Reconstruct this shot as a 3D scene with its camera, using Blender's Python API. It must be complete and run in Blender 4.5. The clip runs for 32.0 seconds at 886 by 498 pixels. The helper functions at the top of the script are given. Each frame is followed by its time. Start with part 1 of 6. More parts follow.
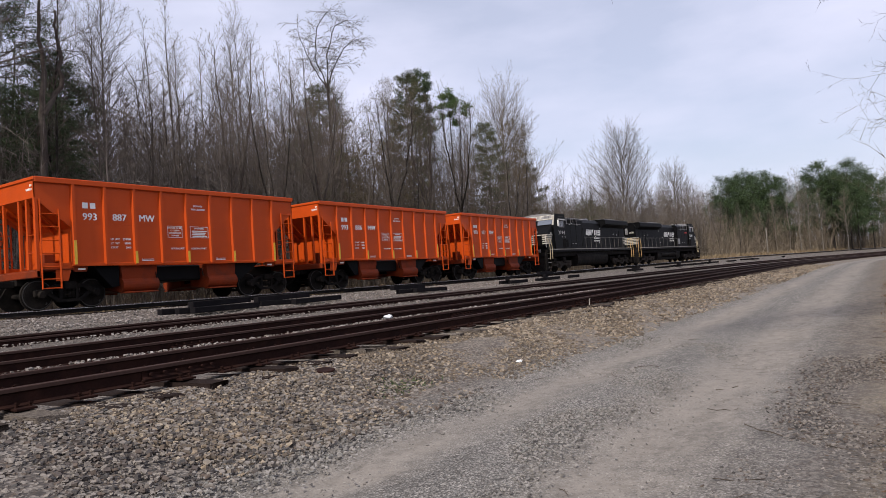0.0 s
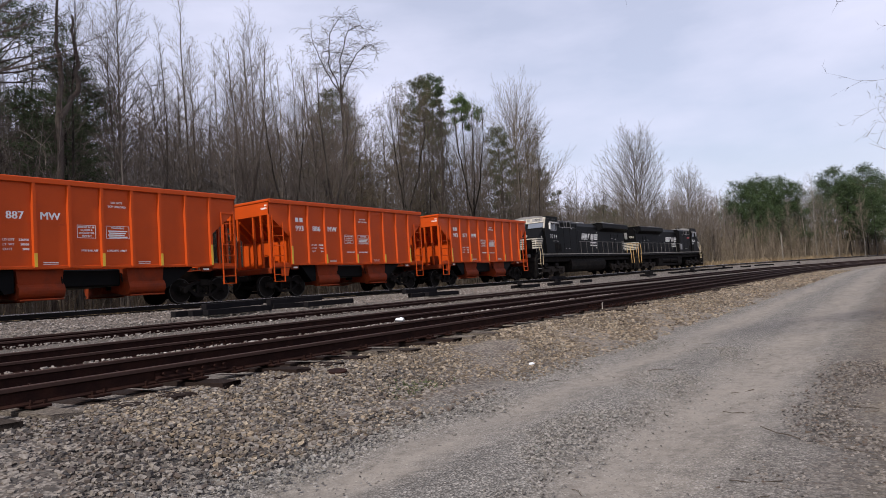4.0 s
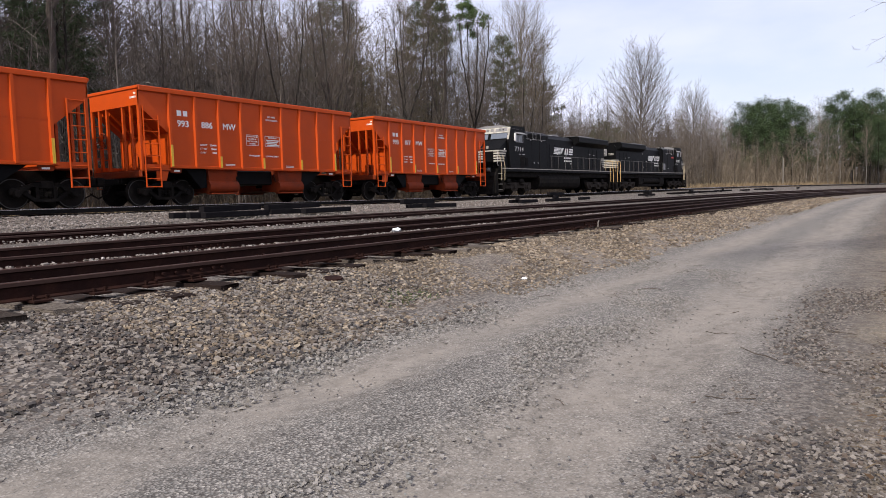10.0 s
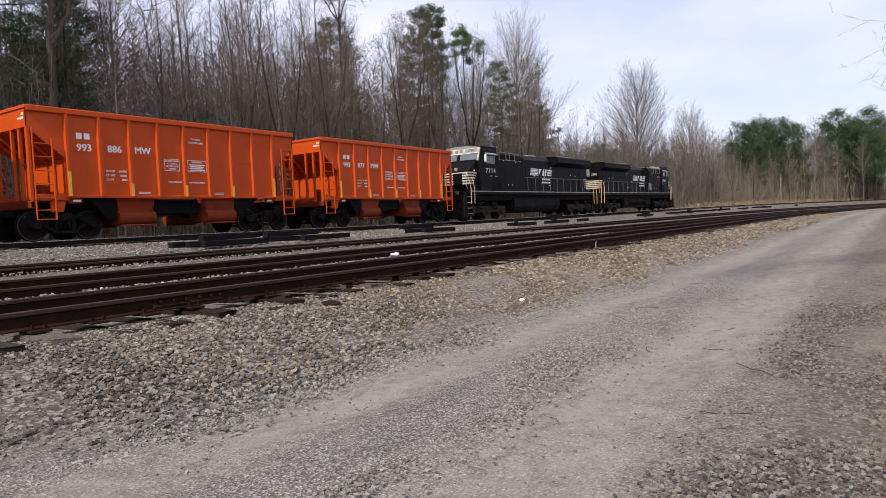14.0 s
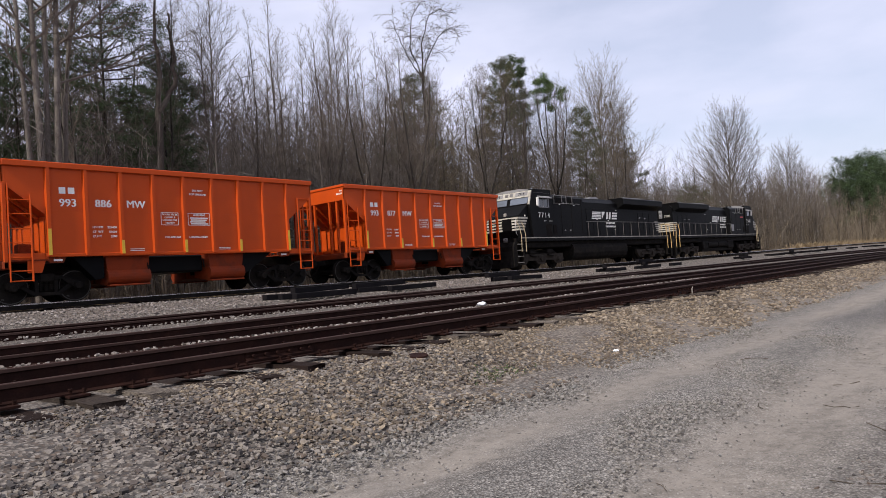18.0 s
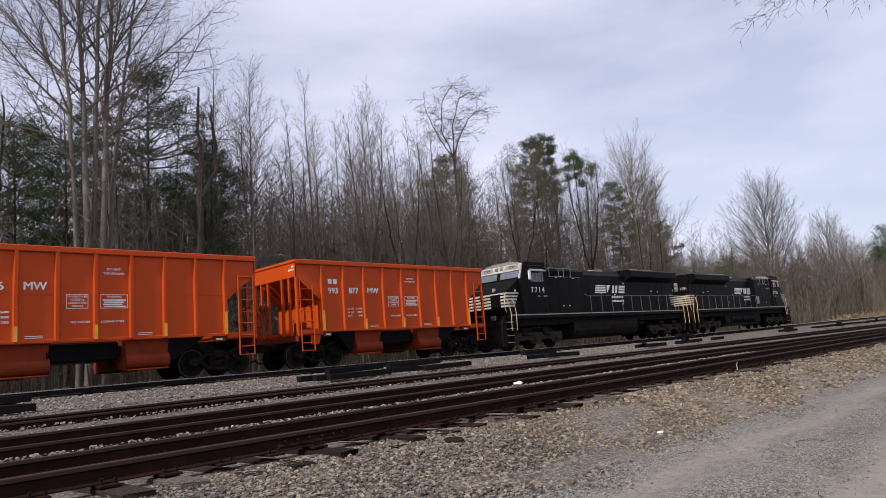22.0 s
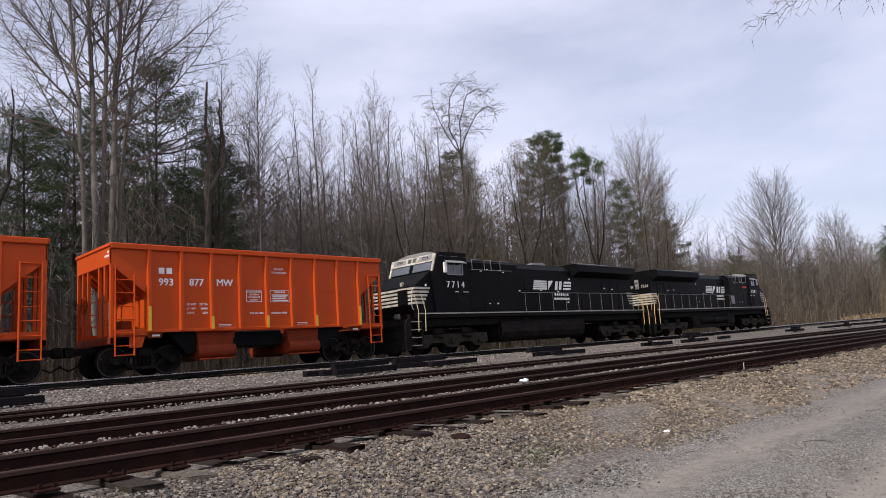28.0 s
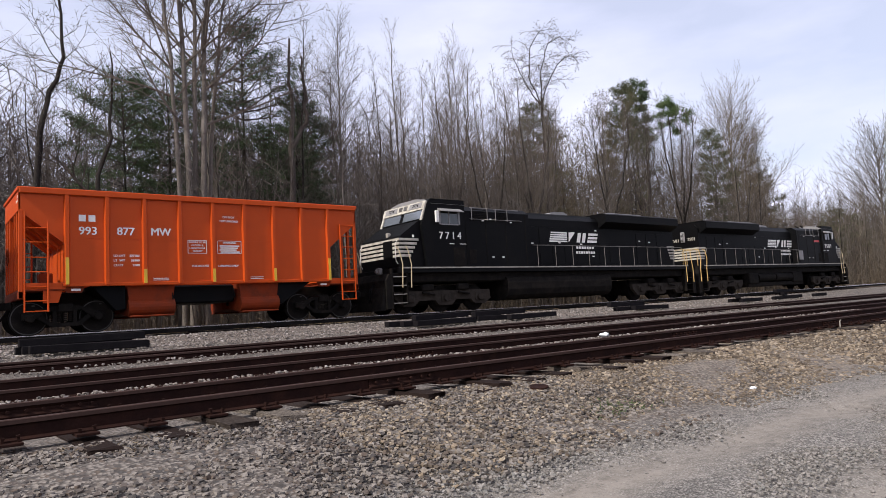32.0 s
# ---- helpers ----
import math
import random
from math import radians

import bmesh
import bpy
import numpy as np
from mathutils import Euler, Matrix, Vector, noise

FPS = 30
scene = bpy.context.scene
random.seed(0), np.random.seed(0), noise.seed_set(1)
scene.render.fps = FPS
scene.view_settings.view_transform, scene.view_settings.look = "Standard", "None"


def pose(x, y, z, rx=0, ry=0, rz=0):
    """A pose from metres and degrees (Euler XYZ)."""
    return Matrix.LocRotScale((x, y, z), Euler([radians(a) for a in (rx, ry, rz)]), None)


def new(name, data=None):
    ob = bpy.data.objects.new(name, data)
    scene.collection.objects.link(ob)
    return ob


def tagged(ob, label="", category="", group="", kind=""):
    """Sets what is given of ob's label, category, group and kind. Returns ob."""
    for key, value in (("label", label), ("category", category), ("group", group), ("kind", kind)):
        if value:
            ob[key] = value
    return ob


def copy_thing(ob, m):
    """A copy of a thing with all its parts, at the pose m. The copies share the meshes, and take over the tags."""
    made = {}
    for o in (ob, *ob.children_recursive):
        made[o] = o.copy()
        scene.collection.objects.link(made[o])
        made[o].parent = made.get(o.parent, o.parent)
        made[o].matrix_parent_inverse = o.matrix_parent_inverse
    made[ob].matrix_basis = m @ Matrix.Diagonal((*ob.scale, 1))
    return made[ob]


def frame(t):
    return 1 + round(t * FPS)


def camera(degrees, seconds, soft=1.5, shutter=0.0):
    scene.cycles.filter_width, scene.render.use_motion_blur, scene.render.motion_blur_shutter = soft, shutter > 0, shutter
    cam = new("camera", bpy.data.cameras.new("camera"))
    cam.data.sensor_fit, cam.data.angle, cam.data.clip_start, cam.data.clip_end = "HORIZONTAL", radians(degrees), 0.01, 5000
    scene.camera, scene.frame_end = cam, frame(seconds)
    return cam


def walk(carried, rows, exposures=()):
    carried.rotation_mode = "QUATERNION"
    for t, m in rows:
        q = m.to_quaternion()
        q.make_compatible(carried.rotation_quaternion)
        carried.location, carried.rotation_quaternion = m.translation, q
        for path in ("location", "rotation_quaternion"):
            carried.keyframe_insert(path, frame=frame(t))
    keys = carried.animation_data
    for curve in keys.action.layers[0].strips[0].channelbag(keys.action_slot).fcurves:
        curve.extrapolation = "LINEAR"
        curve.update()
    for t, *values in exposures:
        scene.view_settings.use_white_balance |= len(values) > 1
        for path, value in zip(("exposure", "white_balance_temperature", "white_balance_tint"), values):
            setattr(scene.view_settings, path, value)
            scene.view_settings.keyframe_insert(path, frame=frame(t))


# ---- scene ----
cam = camera(66.69, 32.0, soft=0.6)
PATH = [
    (0.0, -0.057, -0.012, 1.260, 92.66, 4.01, -56.72),
    (0.5, -0.064, -0.020, 1.245, 92.64, 4.22, -56.80),
    (1.0, -0.060, -0.024, 1.243, 93.17, 4.83, -56.56),
    (1.5, -0.073, -0.024, 1.243, 93.62, 4.64, -56.55),
    (2.0, -0.071, -0.027, 1.248, 93.14, 4.36, -56.22),
    (2.5, -0.067, -0.037, 1.244, 93.07, 4.66, -56.40),
    (3.0, -0.072, -0.024, 1.249, 93.76, 4.48, -56.41),
    (3.5, -0.058, -0.007, 1.235, 93.35, 4.07, -55.82),
    (5.5, -0.028, 0.039, 1.198, 92.63, 3.08, -56.00),
    (6.0, -0.021, 0.055, 1.205, 89.78, 3.27, -57.31),
    (6.5, -0.025, 0.079, 1.218, 86.97, 3.34, -56.38),
    (7.0, -0.038, 0.073, 1.213, 87.17, 2.71, -55.82),
    (7.5, -0.051, 0.065, 1.195, 87.02, 2.81, -55.54),
    (8.0, -0.055, 0.036, 1.197, 86.45, 2.12, -55.97),
    (8.5, -0.060, 0.014, 1.205, 86.73, 2.21, -57.40),
    (9.0, -0.061, -0.016, 1.241, 86.59, 2.35, -56.99),
    (9.5, -0.065, -0.010, 1.231, 86.96, 2.45, -57.37),
    (10.0, -0.072, -0.023, 1.234, 85.61, 1.50, -55.88),
    (10.5, -0.080, -0.046, 1.244, 85.47, 1.43, -56.08),
    (11.0, -0.075, -0.066, 1.254, 85.40, 2.00, -56.25),
    (11.5, -0.071, -0.088, 1.259, 85.23, 2.26, -55.88),
    (12.0, -0.068, -0.091, 1.259, 85.42, 2.50, -56.12),
    (12.5, -0.071, -0.098, 1.251, 85.10, 2.39, -56.43),
    (13.0, -0.072, -0.096, 1.228, 85.53, 2.70, -56.36),
    (13.5, -0.077, -0.083, 1.218, 87.47, 2.72, -55.89),
    (14.0, -0.082, -0.089, 1.214, 87.70, 2.68, -55.90),
    (14.5, -0.076, -0.095, 1.219, 88.23, 3.19, -58.65),
    (16.5, 0.009, -0.059, 1.211, 84.02, 1.10, -60.16),
    (17.0, 0.018, -0.044, 1.211, 85.76, 1.96, -55.97),
    (17.5, 0.037, -0.034, 1.229, 87.89, 2.64, -56.21),
    (18.0, 0.024, 0.008, 1.239, 92.19, 3.86, -48.62),
    (18.5, 0.101, 0.014, 1.322, 99.03, 5.67, -44.75),
    (19.0, 0.086, 0.022, 1.272, 96.96, 6.02, -44.64),
    (19.5, 0.081, 0.031, 1.279, 98.76, 5.96, -46.51),
    (20.0, 0.060, 0.038, 1.278, 98.40, 5.33, -45.16),
    (20.5, 0.079, 0.013, 1.275, 99.86, 5.59, -46.18),
    (21.0, 0.067, 0.031, 1.275, 99.22, 4.39, -47.60),
    (21.5, 0.064, 0.037, 1.280, 98.77, 4.59, -46.36),
    (22.0, 0.072, 0.028, 1.272, 98.96, 4.65, -45.63),
    (22.5, 0.075, 0.021, 1.267, 98.45, 4.36, -48.45),
    (23.0, 0.069, 0.024, 1.276, 98.58, 3.33, -50.79),
    (23.5, 0.079, 0.037, 1.278, 98.87, 3.06, -51.19),
    (24.0, 0.078, 0.037, 1.274, 99.53, 2.12, -52.11),
    (24.5, 0.064, 0.050, 1.273, 99.45, 3.14, -51.52),
    (26.5, 0.063, 0.034, 1.273, 98.44, 4.77, -48.54),
    (27.0, 0.067, 0.049, 1.270, 98.28, 4.78, -47.95),
    (27.5, 0.066, 0.056, 1.277, 98.14, 3.44, -46.88),
    (28.0, 0.053, 0.045, 1.278, 98.68, 4.07, -45.21),
    (28.5, 0.065, 0.026, 1.281, 98.58, 4.58, -44.28),
    (29.0, 0.047, 0.053, 1.262, 98.08, 4.31, -43.45),
    (29.5, 0.048, 0.052, 1.271, 97.30, 4.04, -41.41),
    (30.0, 0.060, 0.044, 1.275, 97.08, 4.16, -41.56),
    (30.5, 0.038, 0.058, 1.264, 97.22, 4.12, -39.79),
    (31.0, 0.035, 0.034, 1.269, 97.36, 3.55, -38.65),
    (31.5, 0.034, 0.034, 1.265, 96.77, 3.77, -38.16),
    (32.0, 0.028, 0.022, 1.252, 95.21, 3.26, -38.52),
]
walk(cam, [(t, pose(*p)) for t, *p in PATH], [(0, -0.05), (4, -0.05), (6.5, 0.15), (17, 0.2), (18.6, -0.05), (24.5, -0.05), (28, 0.0), (31, 0.08), (32, 0.2)])

# ---- world, sun, exposure ----
SUN_AZ, SUN_EL = radians(187), radians(43)      # azimuth from +x towards +y
sun_dir = Vector((math.cos(SUN_EL) * math.cos(SUN_AZ), math.cos(SUN_EL) * math.sin(SUN_AZ), math.sin(SUN_EL)))
sun = new("sun", bpy.data.lights.new("sun", "SUN"))
sun.data.energy, sun.data.angle, sun.data.color = 4.2, radians(1.2), (1.0, 0.95, 0.88)
sun.rotation_euler = sun_dir.to_track_quat("Z", "Y").to_euler()
sun.location = (0, 0, 60)

world = bpy.data.worlds.new("sky")
scene.world = world
world.use_nodes = True
wn, wl = world.node_tree.nodes, world.node_tree.links
wn.clear()
w_out = wn.new("ShaderNodeOutputWorld")
w_bg = wn.new("ShaderNodeBackground")
w_bg.inputs["Strength"].default_value = 0.12
w_sky = wn.new("ShaderNodeTexSky")
w_sky.sky_type, w_sky.sun_disc = "NISHITA", False
w_sky.sun_elevation, w_sky.sun_rotation = SUN_EL, radians(90) - SUN_AZ
w_sky.air_density, w_sky.dust_density = 1.0, 2.0
w_co = wn.new("ShaderNodeTexCoord")
w_map = wn.new("ShaderNodeMapping")
w_map.inputs["Scale"].default_value = (1.0, 1.6, 4.5)
w_map.inputs["Rotation"].default_value = (0.1, 0.12, 0.5)
w_noise = wn.new("ShaderNodeTexNoise")
w_noise.inputs["Scale"].default_value, w_noise.inputs["Detail"].default_value = 1.7, 6
w_ramp = wn.new("ShaderNodeMapRange")
w_ramp.inputs["From Min"].default_value, w_ramp.inputs["From Max"].default_value = 0.33, 0.66
w_ramp.inputs["To Min"].default_value, w_ramp.inputs["To Max"].default_value = 0.55, 0.97
w_mix = wn.new("ShaderNodeMix")
w_mix.data_type = "RGBA"
w_mix.inputs["B"].default_value = (7.3, 7.42, 9.25, 1)       # thin high cloud, lit by the sun
wl.new(w_co.outputs["Generated"], w_map.inputs["Vector"])
wl.new(w_map.outputs["Vector"], w_noise.inputs["Vector"])
wl.new(w_noise.outputs["Fac"], w_ramp.inputs["Value"])
wl.new(w_ramp.outputs["Result"], w_mix.inputs["Factor"])
wl.new(w_sky.outputs["Color"], w_mix.inputs["A"])
wl.new(w_mix.outputs["Result"], w_bg.inputs["Color"])
wl.new(w_bg.outputs["Background"], w_out.inputs["Surface"])

# ---- materials ----


class Nodes:
    """A small builder of node materials."""

    def __init__(self, name, rough=0.6, metal=0.0, spec=0.5):
        self.mat = bpy.data.materials.new(name)
        self.mat.use_nodes = True
        self.n, self.l = self.mat.node_tree.nodes, self.mat.node_tree.links
        self.bsdf = self.n["Principled BSDF"]
        self.bsdf.inputs["Roughness"].default_value = rough
        self.bsdf.inputs["Metallic"].default_value = metal
        self.bsdf.inputs["Specular IOR Level"].default_value = spec
        self.co = self.n.new("ShaderNodeTexCoord")

    def put(self, value, socket):
        if hasattr(value, "is_linked"):
            self.l.new(value, socket)
        else:
            socket.default_value = value

    def noise(self, scale, detail=5, rough=0.6, co=None, stretch=None):
        n = self.n.new("ShaderNodeTexNoise")
        n.inputs["Scale"].default_value, n.inputs["Detail"].default_value, n.inputs["Roughness"].default_value = scale, detail, rough
        src = co if co is not None else self.co.outputs["Object"]
        if stretch:
            m = self.n.new("ShaderNodeMapping")
            m.inputs["Scale"].default_value = stretch
            self.l.new(src, m.inputs["Vector"])
            src = m.outputs["Vector"]
        self.l.new(src, n.inputs["Vector"])
        return n.outputs["Fac"]

    def cells(self, scale, co=None, out="Color", feature="F1"):
        n = self.n.new("ShaderNodeTexVoronoi")
        n.feature = feature
        n.inputs["Scale"].default_value = scale
        self.l.new(co if co is not None else self.co.outputs["Object"], n.inputs["Vector"])
        return n.outputs[out]

    def ramp(self, fac, lo, hi, a=0.0, b=1.0):
        n = self.n.new("ShaderNodeMapRange")
        n.inputs["From Min"].default_value, n.inputs["From Max"].default_value = lo, hi
        n.inputs["To Min"].default_value, n.inputs["To Max"].default_value = a, b
        self.put(fac, n.inputs["Value"])
        return n.outputs["Result"]

    def math(self, op, a, b=0.0):
        n = self.n.new("ShaderNodeMath")
        n.operation = op
        self.put(a, n.inputs[0])
        self.put(b, n.inputs[1])
        return n.outputs[0]

    def mix(self, fac, a, b, blend="MIX"):
        n = self.n.new("ShaderNodeMix")
        n.data_type, n.blend_type = "RGBA", blend
        self.put(fac, n.inputs["Factor"])
        self.put(a if hasattr(a, "is_linked") else (*a, 1), n.inputs["A"])
        self.put(b if hasattr(b, "is_linked") else (*b, 1), n.inputs["B"])
        return n.outputs["Result"]

    def random(self):
        return self.n.new("ShaderNodeObjectInfo").outputs["Random"]

    def island(self):
        return self.n.new("ShaderNodeNewGeometry").outputs["Random Per Island"]

    def palette(self, fac, colours):
        n = self.n.new("ShaderNodeValToRGB")
        n.color_ramp.interpolation = "CONSTANT"
        e = n.color_ramp.elements
        for i, c in enumerate(colours):
            el = e[i] if i < len(e) else e.new(0.5)
            el.position, el.color = i / len(colours), (*c, 1)
        self.put(fac, n.inputs["Fac"])
        return n.outputs["Color"]

    def bump(self, height, strength=0.4, distance=0.02):
        n = self.n.new("ShaderNodeBump")
        n.inputs["Strength"].default_value, n.inputs["Distance"].default_value = strength, distance
        self.l.new(height, n.inputs["Height"])
        self.l.new(n.outputs["Normal"], self.bsdf.inputs["Normal"])

    def done(self, colour, rough=None):
        self.put(colour if hasattr(colour, "is_linked") else (*colour, 1), self.bsdf.inputs["Base Color"])
        if rough is not None:
            self.put(rough, self.bsdf.inputs["Roughness"])
        return self.mat


def worn(name, base, dirt, rough=0.5, metal=0.0, grain=30, stain=2.0, amount=0.5, spec=0.5, bump=0.15):
    """Paint, metal or wood: a base colour with stains at one scale and grain at another."""
    k = Nodes(name, rough, metal, spec)
    big = k.ramp(k.noise(stain, 6), 0.42, 0.72)
    fine = k.noise(grain, 4)
    c = k.mix(k.math("MULTIPLY", big, amount), base, dirt)
    c = k.mix(k.ramp(fine, 0.3, 0.75, 0, 0.35), c, tuple(v * 0.7 for v in base))
    k.bump(fine, bump, 0.004)
    return k.done(c, k.ramp(fine, 0.3, 0.7, rough * 0.85, min(1, rough * 1.2)))


M = {}
M["orange"] = worn("orange_paint", (0.5, 0.061, 0.0035), (0.3, 0.041, 0.006), 0.5, stain=1.3, amount=0.35, spec=0.22)
# the orange again, dusty, with the shade under the car body painted in
M["orange_shaded_dirty"] = worn("orange_paint_shaded_dusty", (0.2, 0.026, 0.0035), (0.06, 0.019, 0.01), 0.7, stain=2.5, amount=0.8, spec=0.2)
M["white_paint"] = worn("white_paint", (0.78, 0.76, 0.72), (0.5, 0.46, 0.4), 0.5, amount=0.4)
M["dusty_white"] = worn("dusty_white_paint", (0.36, 0.33, 0.29), (0.16, 0.14, 0.12), 0.7, stain=2.5, amount=0.8, spec=0.2)
M["nose_white"] = worn("grimy_white_paint", (0.5, 0.465, 0.4), (0.17, 0.145, 0.12), 0.6, stain=3.5, amount=0.85, spec=0.2)
M["rim"] = worn("worn_wheel_rim", (0.05, 0.046, 0.042), (0.02, 0.018, 0.016), 0.55, 0.4)
M["yellow_tape"] = worn("yellow_reflector", (0.68, 0.42, 0.03), (0.4, 0.25, 0.04), 0.4)
M["black"] = worn("black_paint", (0.0035, 0.0035, 0.004), (0.0085, 0.0075, 0.007), 0.5, stain=1.1, amount=0.6, spec=0.07)
M["black_dusty"] = worn("black_running_gear", (0.0085, 0.0075, 0.007), (0.027, 0.022, 0.018), 0.8, stain=3, amount=0.7, spec=0.06)
M["steel"] = worn("worn_steel", (0.35, 0.33, 0.31), (0.1, 0.07, 0.05), 0.35, 0.9)
M["grey_roof"] = worn("grey_roof_paint", (0.24, 0.23, 0.23), (0.12, 0.11, 0.1), 0.55)
M["yellow_rail"] = worn("tan_handrail", (0.5, 0.41, 0.26), (0.3, 0.23, 0.14), 0.5)
M["rail_rust"] = worn("rail_rust", (0.017, 0.0075, 0.006), (0.038, 0.0155, 0.0105), 0.8, stain=5, grain=60, amount=0.7, spec=0.08)
M["rail_head"] = worn("rail_head", (0.05, 0.029, 0.024), (0.026, 0.014, 0.011), 0.7, 0.1, stain=3, spec=0.12)
M["rail_bright"] = worn("rail_bright", (0.5, 0.48, 0.46), (0.25, 0.2, 0.18), 0.25, 0.9, stain=3)
M["rail_dark"] = worn("rail_dark", (0.012, 0.0105, 0.010), (0.028, 0.021, 0.017), 0.75, stain=5, spec=0.08)
M["creosote"] = worn("creosoted_timber", (0.009, 0.008, 0.009), (0.02, 0.017, 0.018), 0.85, stain=4, grain=25, spec=0.07)


def timber_mat():
    k = Nodes("weathered_tie", 0.9, spec=0.08)
    grain = k.noise(14, 6, 0.65, stretch=(14, 0.8, 14))
    old = k.mix(k.math("POWER", k.random(), 4.0), (0.024, 0.015, 0.012), (0.3, 0.255, 0.21))
    c = k.mix(k.ramp(grain, 0.35, 0.65), (0.012, 0.008, 0.007), old)
    k.bump(grain, 0.6, 0.012)
    return k.done(c)


M["tie"] = timber_mat()


def bark_mat(name, a, b, lichen):
    k = Nodes(name, 0.9, spec=0.2)
    g = k.noise(9, 6, 0.7, stretch=(6, 6, 1))
    c = k.mix(k.ramp(g, 0.35, 0.65), a, b)
    c = k.mix(k.ramp(k.noise(0.9, 4), 0.5, 0.75, 0, 0.6), c, lichen)
    k.bump(g, 0.7, 0.02)
    return k.done(k.mix(1.0, c, k.mix(k.random(), (0.75, 0.75, 0.75), (1.2, 1.15, 1.1)), "MULTIPLY"))


M["bark"] = bark_mat("bark", (0.04, 0.031, 0.026), (0.10, 0.083, 0.072), (0.14, 0.13, 0.115))
M["bark_pale"] = bark_mat("pale_bark", (0.13, 0.115, 0.1), (0.28, 0.256, 0.23), (0.34, 0.315, 0.28))
M["twig"] = bark_mat("twig_bark", (0.052, 0.041, 0.032), (0.115, 0.093, 0.073), (0.14, 0.116, 0.092))
M["twig_red"] = bark_mat("budding_twigs", (0.082, 0.058, 0.038), (0.15, 0.113, 0.076), (0.17, 0.138, 0.095))


def leaf_mat(name, a, b):
    k = Nodes(name, 0.65, spec=0.3)
    c = k.mix(k.island(), a, b)
    return k.done(k.mix(k.ramp(k.noise(0.6, 3), 0.4, 0.7, 0, 0.5), c, tuple(v * 0.6 for v in a)))


M["needles"] = leaf_mat("pine_needles", (0.028, 0.046, 0.018), (0.066, 0.094, 0.036))
M["bright_needles"] = leaf_mat("young_green_leaves", (0.04, 0.078, 0.015), (0.095, 0.15, 0.035))
M["olive"] = leaf_mat("olive_needles", (0.05, 0.058, 0.022), (0.1, 0.105, 0.045))
M["bud"] = leaf_mat("pale_buds", (0.15, 0.122, 0.066), (0.11, 0.082, 0.047))
M["far_needles"] = leaf_mat("far_pine_needles", (0.025, 0.046, 0.016), (0.06, 0.09, 0.03))
M["pale_twig"] = bark_mat("pale_twigs", (0.11, 0.092, 0.076), (0.21, 0.182, 0.155), (0.24, 0.21, 0.18))
M["straw"] = leaf_mat("dry_grass", (0.27, 0.2, 0.115), (0.17, 0.115, 0.062))
M["old_straw"] = leaf_mat("old_straw", (0.19, 0.145, 0.09), (0.12, 0.085, 0.052))
M["grass"] = leaf_mat("green_grass", (0.035, 0.055, 0.018), (0.075, 0.1, 0.035))
M["dead_leaf"] = leaf_mat("dead_leaves", (0.1, 0.062, 0.037), (0.17, 0.115, 0.072))


def stone_mat(name, colours, tone):
    k = Nodes(name, 0.9, spec=0.25)
    c = k.palette(k.island(), colours)
    c = k.mix(k.ramp(k.noise(35, 5), 0.35, 0.7, 0, 0.55), c, tone)
    k.bump(k.noise(60, 4), 0.4, 0.005)
    return k.done(c)


ROAD_STONES = ((0.15, 0.135, 0.12), (0.23, 0.21, 0.185), (0.09, 0.082, 0.075), (0.18, 0.168, 0.152), (0.3, 0.275, 0.25), (0.13, 0.11, 0.095), (0.2, 0.195, 0.18), (0.075, 0.07, 0.066))
STONES = ((0.091, 0.073, 0.064), (0.136, 0.114, 0.098), (0.05, 0.044, 0.042), (0.114, 0.085, 0.066), (0.235, 0.205, 0.178), (0.083, 0.06, 0.052), (0.117, 0.104, 0.098), (0.062, 0.058, 0.056), (0.148, 0.12, 0.098))
M["ballast"] = stone_mat("ballast_stone", STONES, (0.085, 0.072, 0.062))
M["road_stone"] = stone_mat("road_gravel_stone", ROAD_STONES, (0.12, 0.106, 0.095))
M["shoulder"] = stone_mat("shoulder_stone", ((0.17, 0.145, 0.13), (0.27, 0.235, 0.21), (0.1, 0.088, 0.08), (0.21, 0.175, 0.15), (0.38, 0.34, 0.31), (0.14, 0.118, 0.105)), (0.13, 0.11, 0.098))
M["ballast_tan"] = stone_mat("tan_ballast_stone", ((0.26, 0.2, 0.14), (0.16, 0.124, 0.09), (0.36, 0.295, 0.22), (0.1, 0.08, 0.063), (0.22, 0.186, 0.15), (0.29, 0.25, 0.21)), (0.12, 0.09, 0.062))
M["truck_dust"] = worn("dusty_truck_iron", (0.028, 0.023, 0.019), (0.062, 0.05, 0.04), 0.85, stain=3, amount=0.8, spec=0.1)
M["windscreen"] = Nodes("windscreen_glass", 0.08, metal=0.5).done((0.2, 0.22, 0.25))
M["orange_rail"] = worn("ochre_handrail", (0.55, 0.36, 0.13), (0.34, 0.22, 0.09), 0.55)
M["dull_rail"] = worn("dull_grey_rail", (0.13, 0.12, 0.11), (0.06, 0.052, 0.045), 0.6)
M["glass"] = Nodes("window_glass", 0.06, spec=0.8).done((0.015, 0.018, 0.02))
M["paper"] = worn("litter_paper", (0.75, 0.76, 0.78), (0.5, 0.5, 0.5), 0.8)
M["red"] = worn("red_paint", (0.5, 0.03, 0.03), (0.3, 0.03, 0.02), 0.5)

# ---- the lie of the land ----
# s runs along the line (it bends away from x = 62 on), d across it; d is y where the line is straight.
BEND, RADIUS, AXIS = 62.0, 250.0, 6.6
MIDDLE = AXIS - RADIUS


def bend(s, d):
    if s <= BEND:
        return s, d, 0.0
    a = (s - BEND) / RADIUS
    r = d - MIDDLE
    return BEND + r * math.sin(a), MIDDLE + r * math.cos(a), -a


